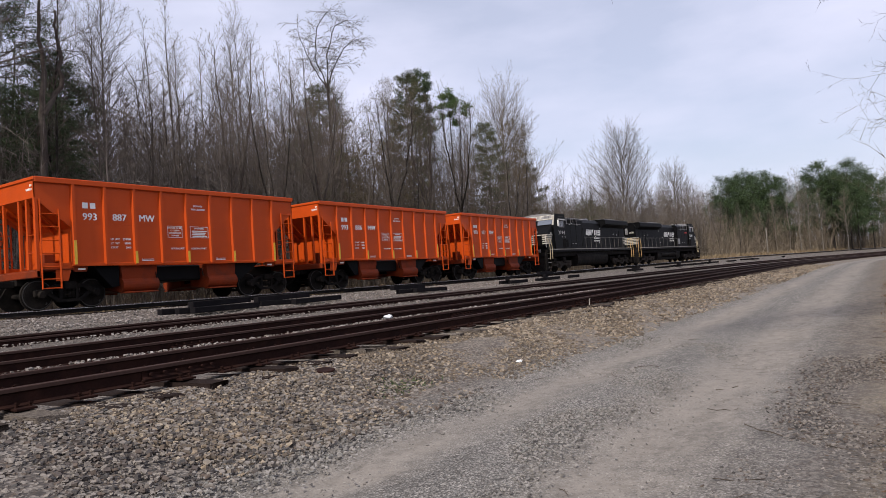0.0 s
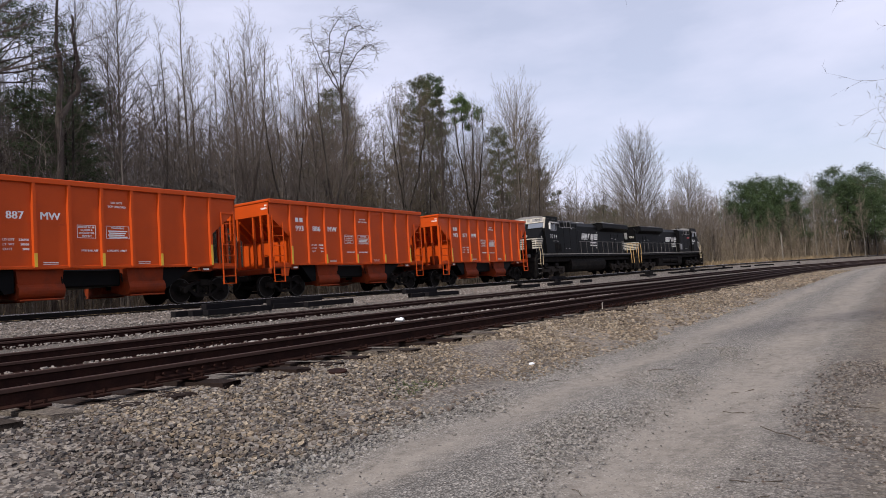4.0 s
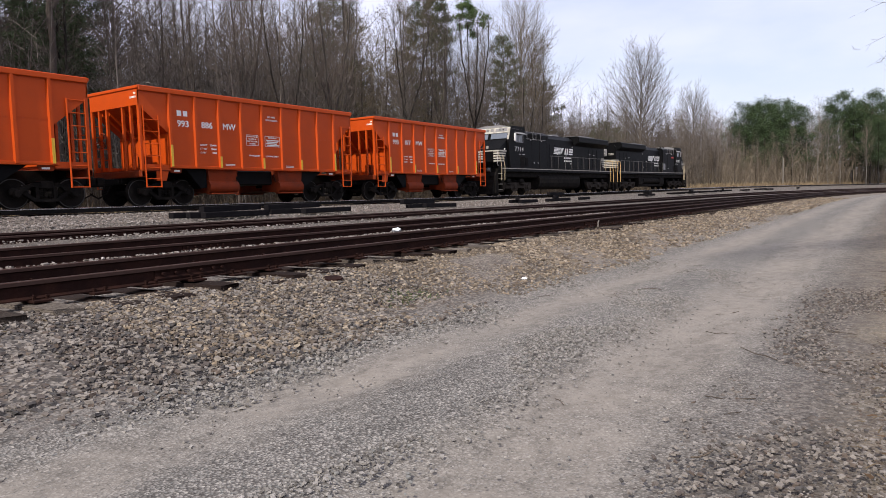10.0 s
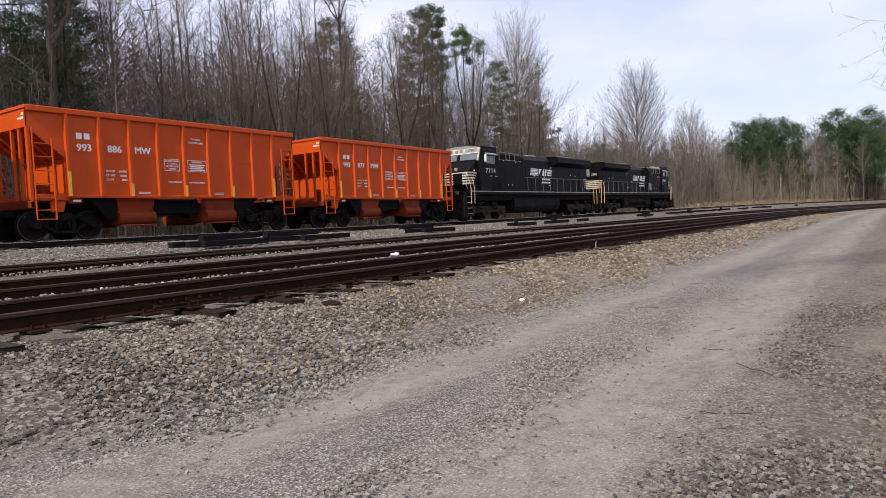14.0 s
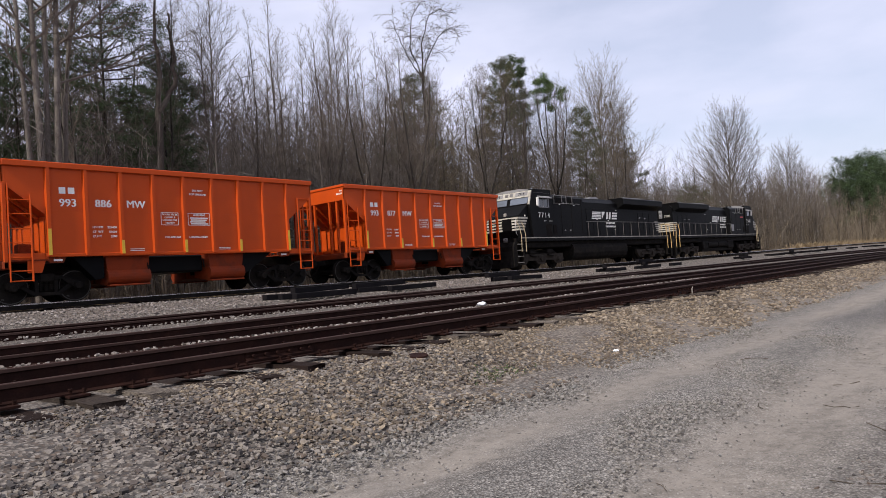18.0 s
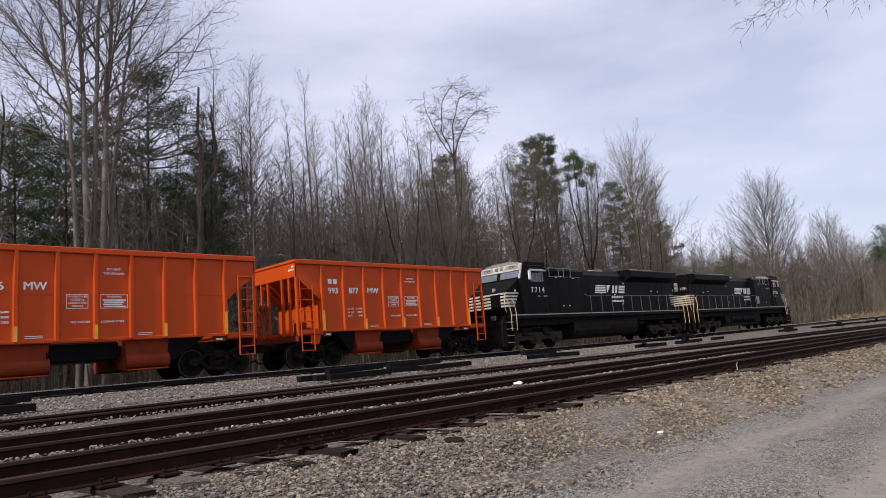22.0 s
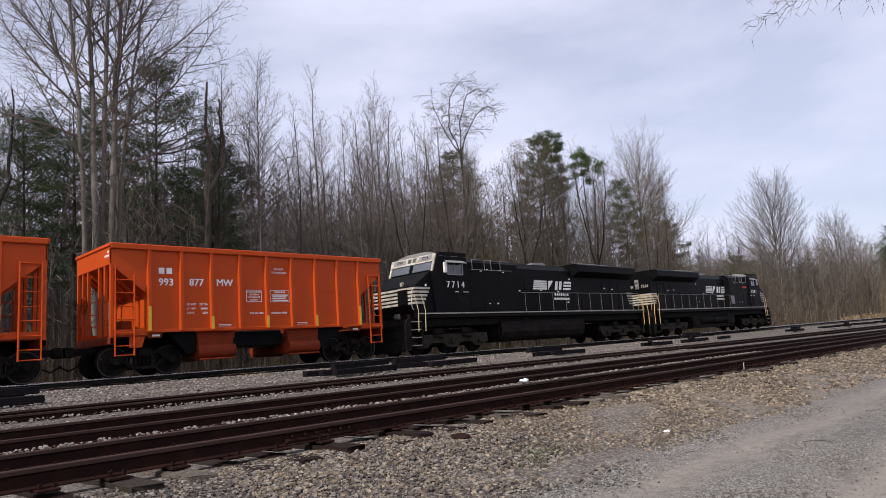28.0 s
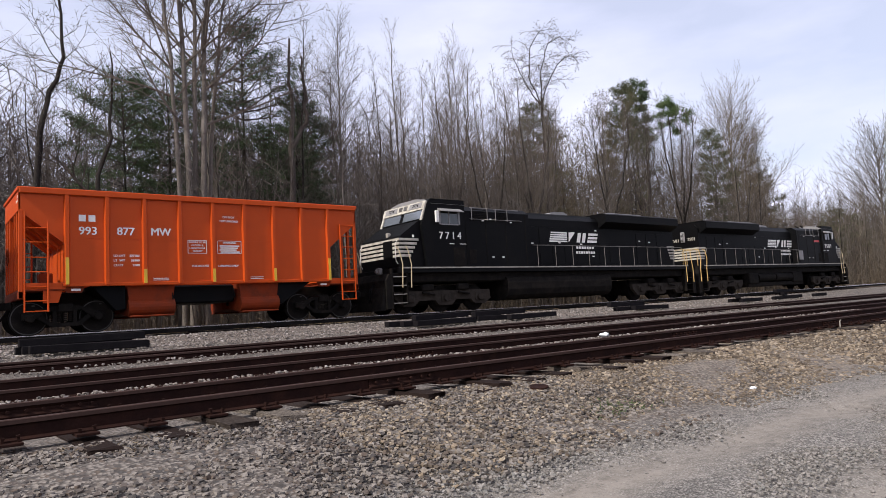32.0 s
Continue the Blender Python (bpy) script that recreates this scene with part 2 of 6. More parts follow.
def smooth(v, lo, hi):
    u = min(1.0, max(0.0, (v - lo) / (hi - lo)))
    return u * u * (3 - 2 * u)


TRACKS = {"near": (7.32, 0.575, 0.575), "second": (11.22, 0.55, 0.60), "third": (15.42, 0.69, 0.71), "main": (22.9, 1.215, 1.215)}   # middle, top of near and far rail


def grade(s, d):
    """The main line climbs gently round the bend; the sidings stay level."""
    return 0.5 * smooth(s, 25, 120) * smooth(d, 13.5, 20.0)


def land(s, d):
    z = grade(s, d) + 0.317 * smooth(d, 3.5, 6.3) + 0.02 * smooth(d, 9.0, 10.2) + 0.12 * smooth(d, 12.8, 14.2)
    z += 0.13 * smooth(d, 8.4, 8.9) * (1 - smooth(d, 9.6, 10.2)) + 0.16 * smooth(d, 12.3, 12.9) * (1 - smooth(d, 13.9, 14.5))
    z += 0.30 * smooth(d, 16.9, 17.7) + 0.20 * smooth(d, 18.4, 20.8)
    z -= 0.55 * smooth(d, 25.2, 28.0)
    z += 4.0 * smooth(d, 45, 110) + 12.0 * smooth(d, 48, 135) * (1 - smooth(s, 45, 85))
    z += 0.25 * smooth(s, 8, 55) * (1 - smooth(d, 3.0, 6.0)) * smooth(d, -40, -2)
    z += 1.6 * smooth(-d, 1.6, 6.0) * smooth(s, 6, 24)
    z -= 0.035 * (math.exp(-((d - 3.15) / 0.42) ** 2) + math.exp(-((d - 1.5) / 0.5) ** 2))
    return z


def ground_z(x, y):
    if x <= BEND:
        return land(x, y)
    r = math.hypot(x - BEND, y - MIDDLE)
    return land(BEND + RADIUS * math.atan2(x - BEND, y - MIDDLE), r + MIDDLE)


def ground_mat():
    k = Nodes("ground", 0.95, spec=0.2)
    uv = k.co.outputs["UV"]
    sep = k.n.new("ShaderNodeSeparateXYZ")
    k.l.new(uv, sep.inputs["Vector"])
    s, d0 = sep.outputs["X"], sep.outputs["Y"]
    wob = k.math("MULTIPLY", k.math("SUBTRACT", k.noise(0.35, 4, 0.6, uv), 0.5), 0.55)
    fine = k.math("MULTIPLY", k.math("SUBTRACT", k.noise(2.6, 5, 0.7, uv), 0.5), 0.85)
    d = k.math("ADD", k.math("ADD", d0, wob), fine)
    # stony gravel: pale and dark chips
    chips = k.cells(34, uv)
    chip_edge = k.cells(34, uv, "Distance")
    sepc = k.n.new("ShaderNodeSeparateColor")
    k.l.new(chips, sepc.inputs["Color"])
    gravel = k.palette(sepc.outputs["Red"], STONES)
    gravel = k.mix(k.ramp(chip_edge, 0.3, 0.8, 0, 0.75), gravel, (0.045, 0.04, 0.036))
    gravel = k.mix(k.ramp(k.noise(0.8, 5, 0.6, uv), 0.35, 0.7, 0, 0.35), gravel, (0.12, 0.10, 0.085))
    lumps = k.cells(11, uv)
    sepl = k.n.new("ShaderNodeSeparateColor")
    k.l.new(lumps, sepl.inputs["Color"])
    tan = k.mix(0.35, gravel, k.palette(sepl.outputs["Red"], ((0.24, 0.185, 0.13), (0.13, 0.1, 0.075), (0.3, 0.245, 0.185), (0.18, 0.15, 0.12), (0.1, 0.082, 0.066))))
    gravel = k.mix(k.math("MULTIPLY", k.ramp(s, 5.0, 12.0), k.ramp(d0, 6.6, 7.2, 1, 0)), gravel, tan)
    small = k.cells(75, uv)
    small_edge = k.cells(75, uv, "Distance")
    seps = k.n.new("ShaderNodeSeparateColor")
    k.l.new(small, seps.inputs["Color"])
    grit = k.mix(0.2, k.palette(seps.outputs["Green"], ROAD_STONES), (0.15, 0.135, 0.12))
    grit = k.mix(k.ramp(small_edge, 0.3, 0.75, 0, 0.7), grit, (0.05, 0.044, 0.04))
    grit = k.mix(k.ramp(seps.outputs["Red"], 0.9, 0.93, 0, 0.8), grit, (0.36, 0.33, 0.295))
    dust = k.mix(k.ramp(k.noise(3.5, 6, 0.7, uv), 0.3, 0.7), (0.2, 0.174, 0.147), (0.25, 0.22, 0.188))
    dust = k.mix(k.ramp(k.noise(60, 3, 0.6, uv), 0.55, 0.7, 0, 0.45), dust, (0.14, 0.122, 0.11))
    dust = k.mix(k.ramp(seps.outputs["Blue"], 0.86, 0.9, 0, 0.6), dust, grit)
    soil = k.mix(k.ramp(k.noise(5, 6, 0.7, uv), 0.35, 0.65), (0.06, 0.042, 0.031), (0.125, 0.092, 0.066))
    soil = k.mix(k.ramp(k.noise(30, 5, 0.75, uv, (0.35, 1.6, 1)), 0.48, 0.6, 0, 0.5), soil, (0.22, 0.175, 0.12))
    soil = k.mix(k.math("MULTIPLY", k.ramp(k.noise(1.3, 5, 0.7, uv), 0.45, 0.58), k.ramp(k.noise(42, 4, 0.7, uv), 0.35, 0.6, 0.4, 0.95)), soil, (0.3, 0.24, 0.155))
    soil = k.mix(k.ramp(seps.outputs["Red"], 0.7, 0.74, 0, 0.4), soil, grit)
    litter = k.mix(k.ramp(k.noise(8, 6, 0.7, uv), 0.35, 0.65), (0.05, 0.034, 0.023), (0.12, 0.085, 0.057))

    def band(lo, hi, soft):
        return k.math("MULTIPLY", k.ramp(d, lo - soft, lo + soft), k.ramp(d, hi - soft, hi + soft, 1, 0))

    patch = k.ramp(k.noise(0.55, 4, 0.65, uv), 0.36, 0.56)
    c = k.mix(k.ramp(d, 3.6, 4.3), grit, gravel)
    rut_a = k.math("MULTIPLY", band(2.8, 3.45, 0.22), k.ramp(patch, 0, 1, 0.5, 0.95))
    rut_b = k.math("MULTIPLY", band(0.95, 1.9, 0.22), k.ramp(patch, 0, 1, 0.5, 0.95))
    dusty = k.math("MAXIMUM", rut_a, rut_b)
    c = k.mix(dusty, c, dust)
    verge = k.math("MULTIPLY", k.ramp(d, 0.4, -0.3), k.ramp(k.noise(1.1, 6, 0.75, uv), 0.38, 0.52, 0.5, 1))
    c = k.mix(k.math("MULTIPLY", k.ramp(d, 1.0, 0.5), 0.75), c, k.mix(0.25, gravel, (0.07, 0.056, 0.046)))
    c = k.mix(verge, c, soil)
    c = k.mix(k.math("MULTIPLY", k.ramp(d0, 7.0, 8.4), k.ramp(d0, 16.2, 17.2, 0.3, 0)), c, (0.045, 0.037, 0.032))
    # main line's bed: oil-dark stone, with the shade under the train painted in
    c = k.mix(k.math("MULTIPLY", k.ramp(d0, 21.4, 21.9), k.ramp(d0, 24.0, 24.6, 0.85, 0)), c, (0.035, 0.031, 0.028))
    c = k.mix(k.ramp(d0, 26.0, 28.5), c, litter)
    c = k.mix(k.ramp(d0, -2.0, -4.5), c, litter)
    mottle = k.math("MULTIPLY", k.ramp(k.noise(7, 5, 0.75, uv), 0.32, 0.68, 0.74, 1.2), k.ramp(k.noise(1.6, 4, 0.7, uv, (0.3, 1.8, 1)), 0.32, 0.68, 0.8, 1.16))
    c = k.mix(1.0, c, k.mix(mottle, (0, 0, 0), (1, 1, 1)), "MULTIPLY")
    h = k.mix(k.ramp(d, 3.6, 4.3), small_edge, chip_edge)
    h = k.mix(dusty, h, k.math("MULTIPLY", k.noise(18, 5, 0.7, uv), 0.5))
    k.bump(h, 0.5, 0.016)
    return k.done(c)


M["ground"] = ground_mat()


def from_lists(name, verts, faces, mats, parent=None, uv=None, smooth_shade=False, index=None):
    me = bpy.data.meshes.new(name)
    me.from_pydata(verts, [], faces)
    for m in (mats if isinstance(mats, (list, tuple)) else [mats]):
        me.materials.append(m)
    if uv is not None:
        layer = me.uv_layers.new(name="plan")
        flat = np.array([uv[l.vertex_index] for l in me.loops], dtype=np.float32).ravel()
        layer.data.foreach_set("uv", flat)
    if index is not None:
        me.polygons.foreach_set("material_index", index)
    if smooth_shade:
        me.polygons.foreach_set("use_smooth", [True] * len(me.polygons))
    me.update()
    ob = new(name, me)
    if parent is not None:
        ob.parent = parent
    return ob


def part(name, bm, material, parent=None, label="", smooth_shade=False):
    """Links a bmesh as one mesh object under a thing or under a part."""
    me = bpy.data.meshes.new(name)
    bmesh.ops.recalc_face_normals(bm, faces=bm.faces)
    bm.to_mesh(me)
    bm.free()
    me.materials.append(material)
    if smooth_shade:
        me.polygons.foreach_set("use_smooth", [True] * len(me.polygons))
    ob = new(name, me)
    if parent is not None:
        ob.parent = parent
    if label:
        ob["label"] = label
    return ob


def empty(name, label="", category="", group="", kind=""):
    ob = new(name)
    ob.empty_display_size = 0.2
    return tagged(ob, label, category, group, kind)


def box(bm, x0, x1, y0, y1, z0, z1, bevel=0.0):
    """Adds a box, its edges rounded off where bevel is given."""
    made = bmesh.ops.create_cube(bm, size=1.0, matrix=Matrix.Translation(((x0 + x1) / 2, (y0 + y1) / 2, (z0 + z1) / 2)) @ Matrix.Diagonal((x1 - x0, y1 - y0, z1 - z0, 1)))
    if bevel:
        edges = list({e for v in made["verts"] for e in v.link_edges})
        bmesh.ops.bevel(bm, geom=edges, offset=bevel, segments=1, affect="EDGES", profile=0.7)
    return bm


def prism(bm, outline, y0, y1, axis="y"):
    """Adds a prism: an outline in the x-z plane (or y-z for axis x, x-y for axis z), pushed along the axis."""
    def at(u, w, v):
        return {"y": (u, v, w), "x": (v, u, w), "z": (u, w, v)}[axis]
    a = [bm.verts.new(at(u, w, y0)) for u, w in outline]
    b = [bm.verts.new(at(u, w, y1)) for u, w in outline]
    bm.faces.new(a)
    bm.faces.new(b[::-1])
    for i in range(len(a)):
        j = (i + 1) % len(a)
        bm.faces.new((a[j], a[i], b[i], b[j]))
    return bm


def rod(bm, points, r, sides=6):
    """Adds a bent round bar along the points."""
    rings = []
    pts = [Vector(p) for p in points]
    for i, p in enumerate(pts):
        way = (pts[min(i + 1, len(pts) - 1)] - pts[max(i - 1, 0)]).normalized()
        side = way.cross(Vector((0.31, 0.17, 0.93)) if abs(way.z) < 0.9 else Vector((1, 0.1, 0))).normalized()
        up = way.cross(side)
        rings.append([bm.verts.new(p + (side * math.cos(a) + up * math.sin(a)) * r) for a in (2 * math.pi * k / sides for k in range(sides))])
    for a, b in zip(rings, rings[1:]):
        for k in range(sides):
            j = (k + 1) % sides
            bm.faces.new((a[k], a[j], b[j], b[k]))
    bm.faces.new(rings[0][::-1])
    bm.faces.new(rings[-1])
    return bm


def drum(bm, x, z, y0, y1, r, sides=20, r1=None):
    """Adds a cylinder whose axis runs across the line."""
    r1 = r if r1 is None else r1
    a = [bm.verts.new((x + r * math.cos(t), y0, z + r * math.sin(t))) for t in (2 * math.pi * k / sides for k in range(sides))]
    b = [bm.verts.new((x + r1 * math.cos(t), y1, z + r1 * math.sin(t))) for t in (2 * math.pi * k / sides for k in range(sides))]
    bm.faces.new(a)
    bm.faces.new(b[::-1])
    for k in range(sides):
        j = (k + 1) % sides
        bm.faces.new((a[j], a[k], b[k], b[j]))
    return bm


def steps(a, b, n):
    return [a + (b - a) * i / (n - 1) for i in range(n)]


def ground_sheet():
    ss = steps(-900, -60, 8) + steps(-50, -6, 12) + steps(-5, 30, 118) + steps(30.6, 90, 80) + steps(92, 300, 50) + steps(330, 560, 10)
    dd = steps(-235, -20, 14) + steps(-18, -2, 17) + steps(-1.8, 9, 73) + steps(9.4, 28, 48) + steps(29, 60, 24) + steps(65, 200, 14) + steps(260, 1500, 8)
    verts, uv, faces = [], [], []
    for s in ss:
        for d in dd:
            x, y, _ = bend(s, d)
            near = 1.0 if -6 < s < 60 and -12 < d < 28 else 0.3
            n = 0.05 * noise.noise(Vector((s * 0.5, d * 0.9, 0))) + 0.03 * noise.noise(Vector((s * 1.7, d * 2.3, 4)))
            if 5.6 < d < 24.5:
                n = min(n, 0.0) * 0.4
            verts.append((x, y, land(s, d) + n * near))
            uv.append((s, d))
    w = len(dd)
    for i in range(len(ss) - 1):
        for j in range(w - 1):
            a = i * w + j
            faces.append((a, a + w, a + w + 1, a + 1))
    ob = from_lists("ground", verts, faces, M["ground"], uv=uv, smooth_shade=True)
    return tagged(ob, "grey gravel road and stony railway ground", "ground", kind="structure")


ground_sheet()

# ---- tracks ----
RAIL_OUT = [(-0.07, 0), (0.07, 0), (0.07, 0.012), (0.012, 0.03), (0.009, 0.12), (0.036, 0.135), (0.036, 0.168), (0.028, 0.175), (-0.028, 0.175), (-0.036, 0.168), (-0.036, 0.135), (-0.009, 0.12), (-0.012, 0.03), (-0.07, 0.012)]


def rail(name, d, top, s0, s1, body, head, label):
    ss = steps(s0, BEND, 16) + steps(BEND + 4, s1, 40)
    verts, faces, idx = [], [], []
    n = len(RAIL_OUT)
    for s in ss:
        for u, w in RAIL_OUT:
            x, y, _ = bend(s, d + u)
            verts.append((x, y, top - 0.175 + w + grade(s, d)))
    for i in range(len(ss) - 1):
        for j in range(n):
            k = (j + 1) % n
            faces.append((i * n + j, i * n + k, (i + 1) * n + k, (i + 1) * n + j))
            idx.append(1 if j in (7, 8, 9) else 0)
    faces += [tuple(range(n))[::-1], tuple(range((len(ss) - 1) * n, len(ss) * n))]
    idx += [0, 0]
    ob = from_lists(name, verts, faces, [body, head], index=idx)
    return ob


def railway():
    rng = random.Random(3)
    for key, (mid, near_top, far_top) in TRACKS.items():
        main = key == "main"
        track = empty("railway_track", "main line of dark steel rails on ballasted ties" if main else "rusty disused siding rails on weathered wooden ties", "railway track", kind="structure")
        body, head = (M["rail_dark"], M["rail_bright"]) if main else (M["rail_rust"], M["rail_head"])
        for off, top in ((-0.7525, near_top), (0.7525, far_top)):
            r = rail("rail", mid + off, top, -40, 330, body, head, "")
            r.parent = track
        # ties
        bmt = bmesh.new()
        box(bmt, -0.115, 0.115, -1.3, 1.3, -0.17, 0.0, 0.012)
        shared = bpy.data.meshes.new("tie")
        bmt.to_mesh(shared)
        shared.materials.append(M["tie"])
        # worn kinds: split, rounded and rotten ends
        worn_ties = []
        for _ in range(6):
            b2 = bmt.copy()
            cut = rng.uniform(-0.1, 0.16)
            for v in b2.verts:
                e = 1 if v.co.y > 0 else -1
                v.co.y -= e * (cut * (e < 0) + rng.uniform(-0.05, 0.05))
                v.co.x += rng.uniform(-0.022, 0.022)
                v.co.z -= rng.uniform(0, 0.035) if v.co.z > -0.05 else 0
            me = bpy.data.meshes.new("tie")
            b2.to_mesh(me)
            b2.free()
            me.materials.append(M["tie"])
            worn_ties.append(me)
        bmt.free()
        far_bm_v, far_f = [], []
        s, pitch = -12.0, 0.552
        tilt = (far_top - near_top) / 1.5
        while s < 240:
            jitter, skew, slide = rng.uniform(-0.07, 0.07), rng.uniform(-0.04, 0.04), rng.uniform(-0.16, 0.14)
            x, y, a = bend(s + jitter, mid + slide)
            m = Matrix.Translation((x, y, grade(s, mid) + (near_top + far_top) / 2 - 0.192 + rng.choice((-0.045, -0.03, -0.015, 0.0)))) @ Matrix.Rotation(a + skew, 4, "Z") @ Matrix.Rotation(math.atan(tilt), 4, "X")
            if s < 60 and (key == "near" or (main and s < 60) or s < 30):
                t = new("tie", shared if main else rng.choice(worn_ties))
                t.parent = track
                t.matrix_basis = m @ Matrix.Diagonal((rng.uniform(0.92, 1.1), 1, 1, 1))
            else:
                b0 = len(far_bm_v)
                for v in shared.vertices:
                    far_bm_v.append(m @ v.co)
                far_f += [tuple(b0 + q for q in p.vertices) for p in shared.polygons]
            s += pitch
        f = from_lists("far_ties", far_bm_v, far_f, M["tie"], track)
        tagged(f, kind="stuff")


railway()

# ---- train ----


def letters(text, x, y, z, height, material, parent, side=-1, name="lettering", align="CENTER", label=""):
    """Writing on a flank: side -1 faces the road, +1 the woods, 'end' faces -x."""
    cu = bpy.data.curves.new("writing", "FONT")
    cu.body, cu.size, cu.align_x, cu.align_y = text, height * 1.4, align, "CENTER"
    cu.extrude = 0.003
    cu.resolution_u = 2
    tmp = bpy.data.objects.new("writing", cu)
    scene.collection.objects.link(tmp)
    bpy.context.view_layer.update()
    me = bpy.data.meshes.new_from_object(tmp.evaluated_get(bpy.context.evaluated_depsgraph_get()))
    bpy.data.objects.remove(tmp)
    # a second, shifted copy of the strokes makes the writing bold
    bm = bmesh.new()
    bm.from_mesh(me)
    twin = bmesh.ops.duplicate(bm, geom=bm.verts[:] + bm.edges[:] + bm.faces[:])["geom"]
    bmesh.ops.translate(bm, verts=[v for v in twin if isinstance(v, bmesh.types.BMVert)], vec=(height * 0.07, 0, 0.0015))
    bm.to_mesh(me)
    bm.free()
    me.materials.clear()
    me.materials.append(material)
    ob = new(name, me)
    ob.parent = parent
    ob.matrix_basis = pose(x, y, z, 90, 0, {-1: 0, 1: 180, "end": -90}[side])
    if label:
        ob["label"] = label
    return ob


def bars(cells, material, parent, name, label=""):
    """Thin plates (x0, x1, y0, y1, z0, z1), joined as one part."""
    bm = bmesh.new()
    for c in cells:
        box(bm, *c)
    return part(name, bm, material, parent, label)


def wheelset(parent, x, r, spin, face, y=0.76):
    """Two wheels on an axle, at its own centre, so that it can roll."""
    hub = empty("wheelset")
    hub.parent = parent
    hub.matrix_basis = pose(x, 0, r)
    for s in (-1, 1):
        bm = bmesh.new()
        drum(bm, 0, 0, s * (y - 0.07), s * (y + 0.03), r + 0.03, 28)
        drum(bm, 0, 0, s * (y + 0.03), s * (y + 0.075), r, 28)
        drum(bm, 0, 0, s * (y + 0.075), s * (y + 0.082), r * 0.86, 28)
        drum(bm, 0, 0, s * (y + 0.082), s * (y + 0.13), r * 0.3, 16)
        w = part("wheel", bm, M["black_dusty"], hub)
        bm = bmesh.new()
        n = 28
        for k in range(n):
            a, b = 2 * math.pi * k / n, 2 * math.pi * (k + 1) / n
            q = [(r * 0.94 * math.cos(a), r * 0.94 * math.sin(a)), (r * math.cos(a), r * math.sin(a)), (r * math.cos(b), r * math.sin(b)), (r * 0.94 * math.cos(b), r * 0.94 * math.sin(b))]
            bm.faces.new([bm.verts.new((u, s * (y + 0.0765), v)) for u, v in q])
        box(bm, 0.2 * r, 0.36 * r, *sorted((s * (y + 0.083), s * (y + 0.088))), 0.72 * r, 0.8 * r)
        part("rim", bm, face, hub, "worn bright rim of the wheel")
    bm = bmesh.new()
    drum(bm, 0, 0, -y, y, 0.09, 12)
    part("axle", bm, M["black_dusty"], hub)
    spin.append((hub, x, r))
    return hub


def freight_truck(parent, x, spin):
    truck = empty("truck")
    truck.parent = parent
    truck.matrix_basis = pose(x, 0, 0)
    for s in (-1, 1):
        bm = bmesh.new()
        y0, y1 = sorted((s * 0.93, s * 1.08))
        # a cast side frame: arched top, two journal ends, open windows beside the bolster
        prism(bm, [(-1.05, 0.42), (-1.05, 0.60), (-0.75, 0.64), (-0.38, 0.78), (0.38, 0.78), (0.75, 0.64), (1.05, 0.60), (1.05, 0.42), (0.68, 0.44), (0.44, 0.66), (-0.44, 0.66), (-0.68, 0.44)], y0, y1)
        prism(bm, [(-0.70, 0.46), (-0.62, 0.54), (-0.30, 0.30), (0.30, 0.30), (0.62, 0.54), (0.70, 0.46), (0.36, 0.2), (-0.36, 0.2)], y0, y1)
        for u in (-0.26, 0.26):
            box(bm, u - 0.05, u + 0.05, y0 + 0.02, y1 - 0.02, 0.26, 0.7)
        for u in (-0.86, 0.86):
            drum(bm, u, 0.457, s * 1.08, s * 1.17, 0.13, 14, 0.1)
        part("side_frame", bm, M["black_dusty"], truck)
        bm = bmesh.new()
        for u in (-0.14, 0.0, 0.14):
            for k in range(5):
                bmesh.ops.create_cone(bm, cap_ends=True, segments=10, radius1=0.065, radius2=0.065, depth=0.035, matrix=Matrix.Translation((u, s * 1.0, 0.36 + k * 0.055)))
        part("spring_nest", bm, M["black_dusty"], truck)
    bm = bmesh.new()
    box(bm, -0.2, 0.2, -1.15, 1.15, 0.6, 0.84, 0.03)
    part("bolster", bm, M["black_dusty"], truck)
    for u in (-0.86, 0.86):
        wheelset(truck, u, 0.457, spin, M["rim"])
    return truck


def coupler(parent, x, way):
    bm = bmesh.new()
    a, b = sorted((x, x + way * 0.62))
    box(bm, a, b, -0.09, 0.09, 0.74, 0.95, 0.02)
    c, d = sorted((x + way * 0.55, x + way * 0.93))
    box(bm, c, d, -0.19, 0.16, 0.68, 1.0, 0.05)
    part("coupler", bm, M["black_dusty"], parent)
    bm = bmesh.new()
    rod(bm, [(x, 0.3, 0.85), (x + way * 0.25, 0.3, 0.45), (x + way * 0.6, 0.25, 0.28), (x + way * 0.9, 0.2, 0.45)], 0.03)
    part("air_hose", bm, M["black_dusty"], parent)


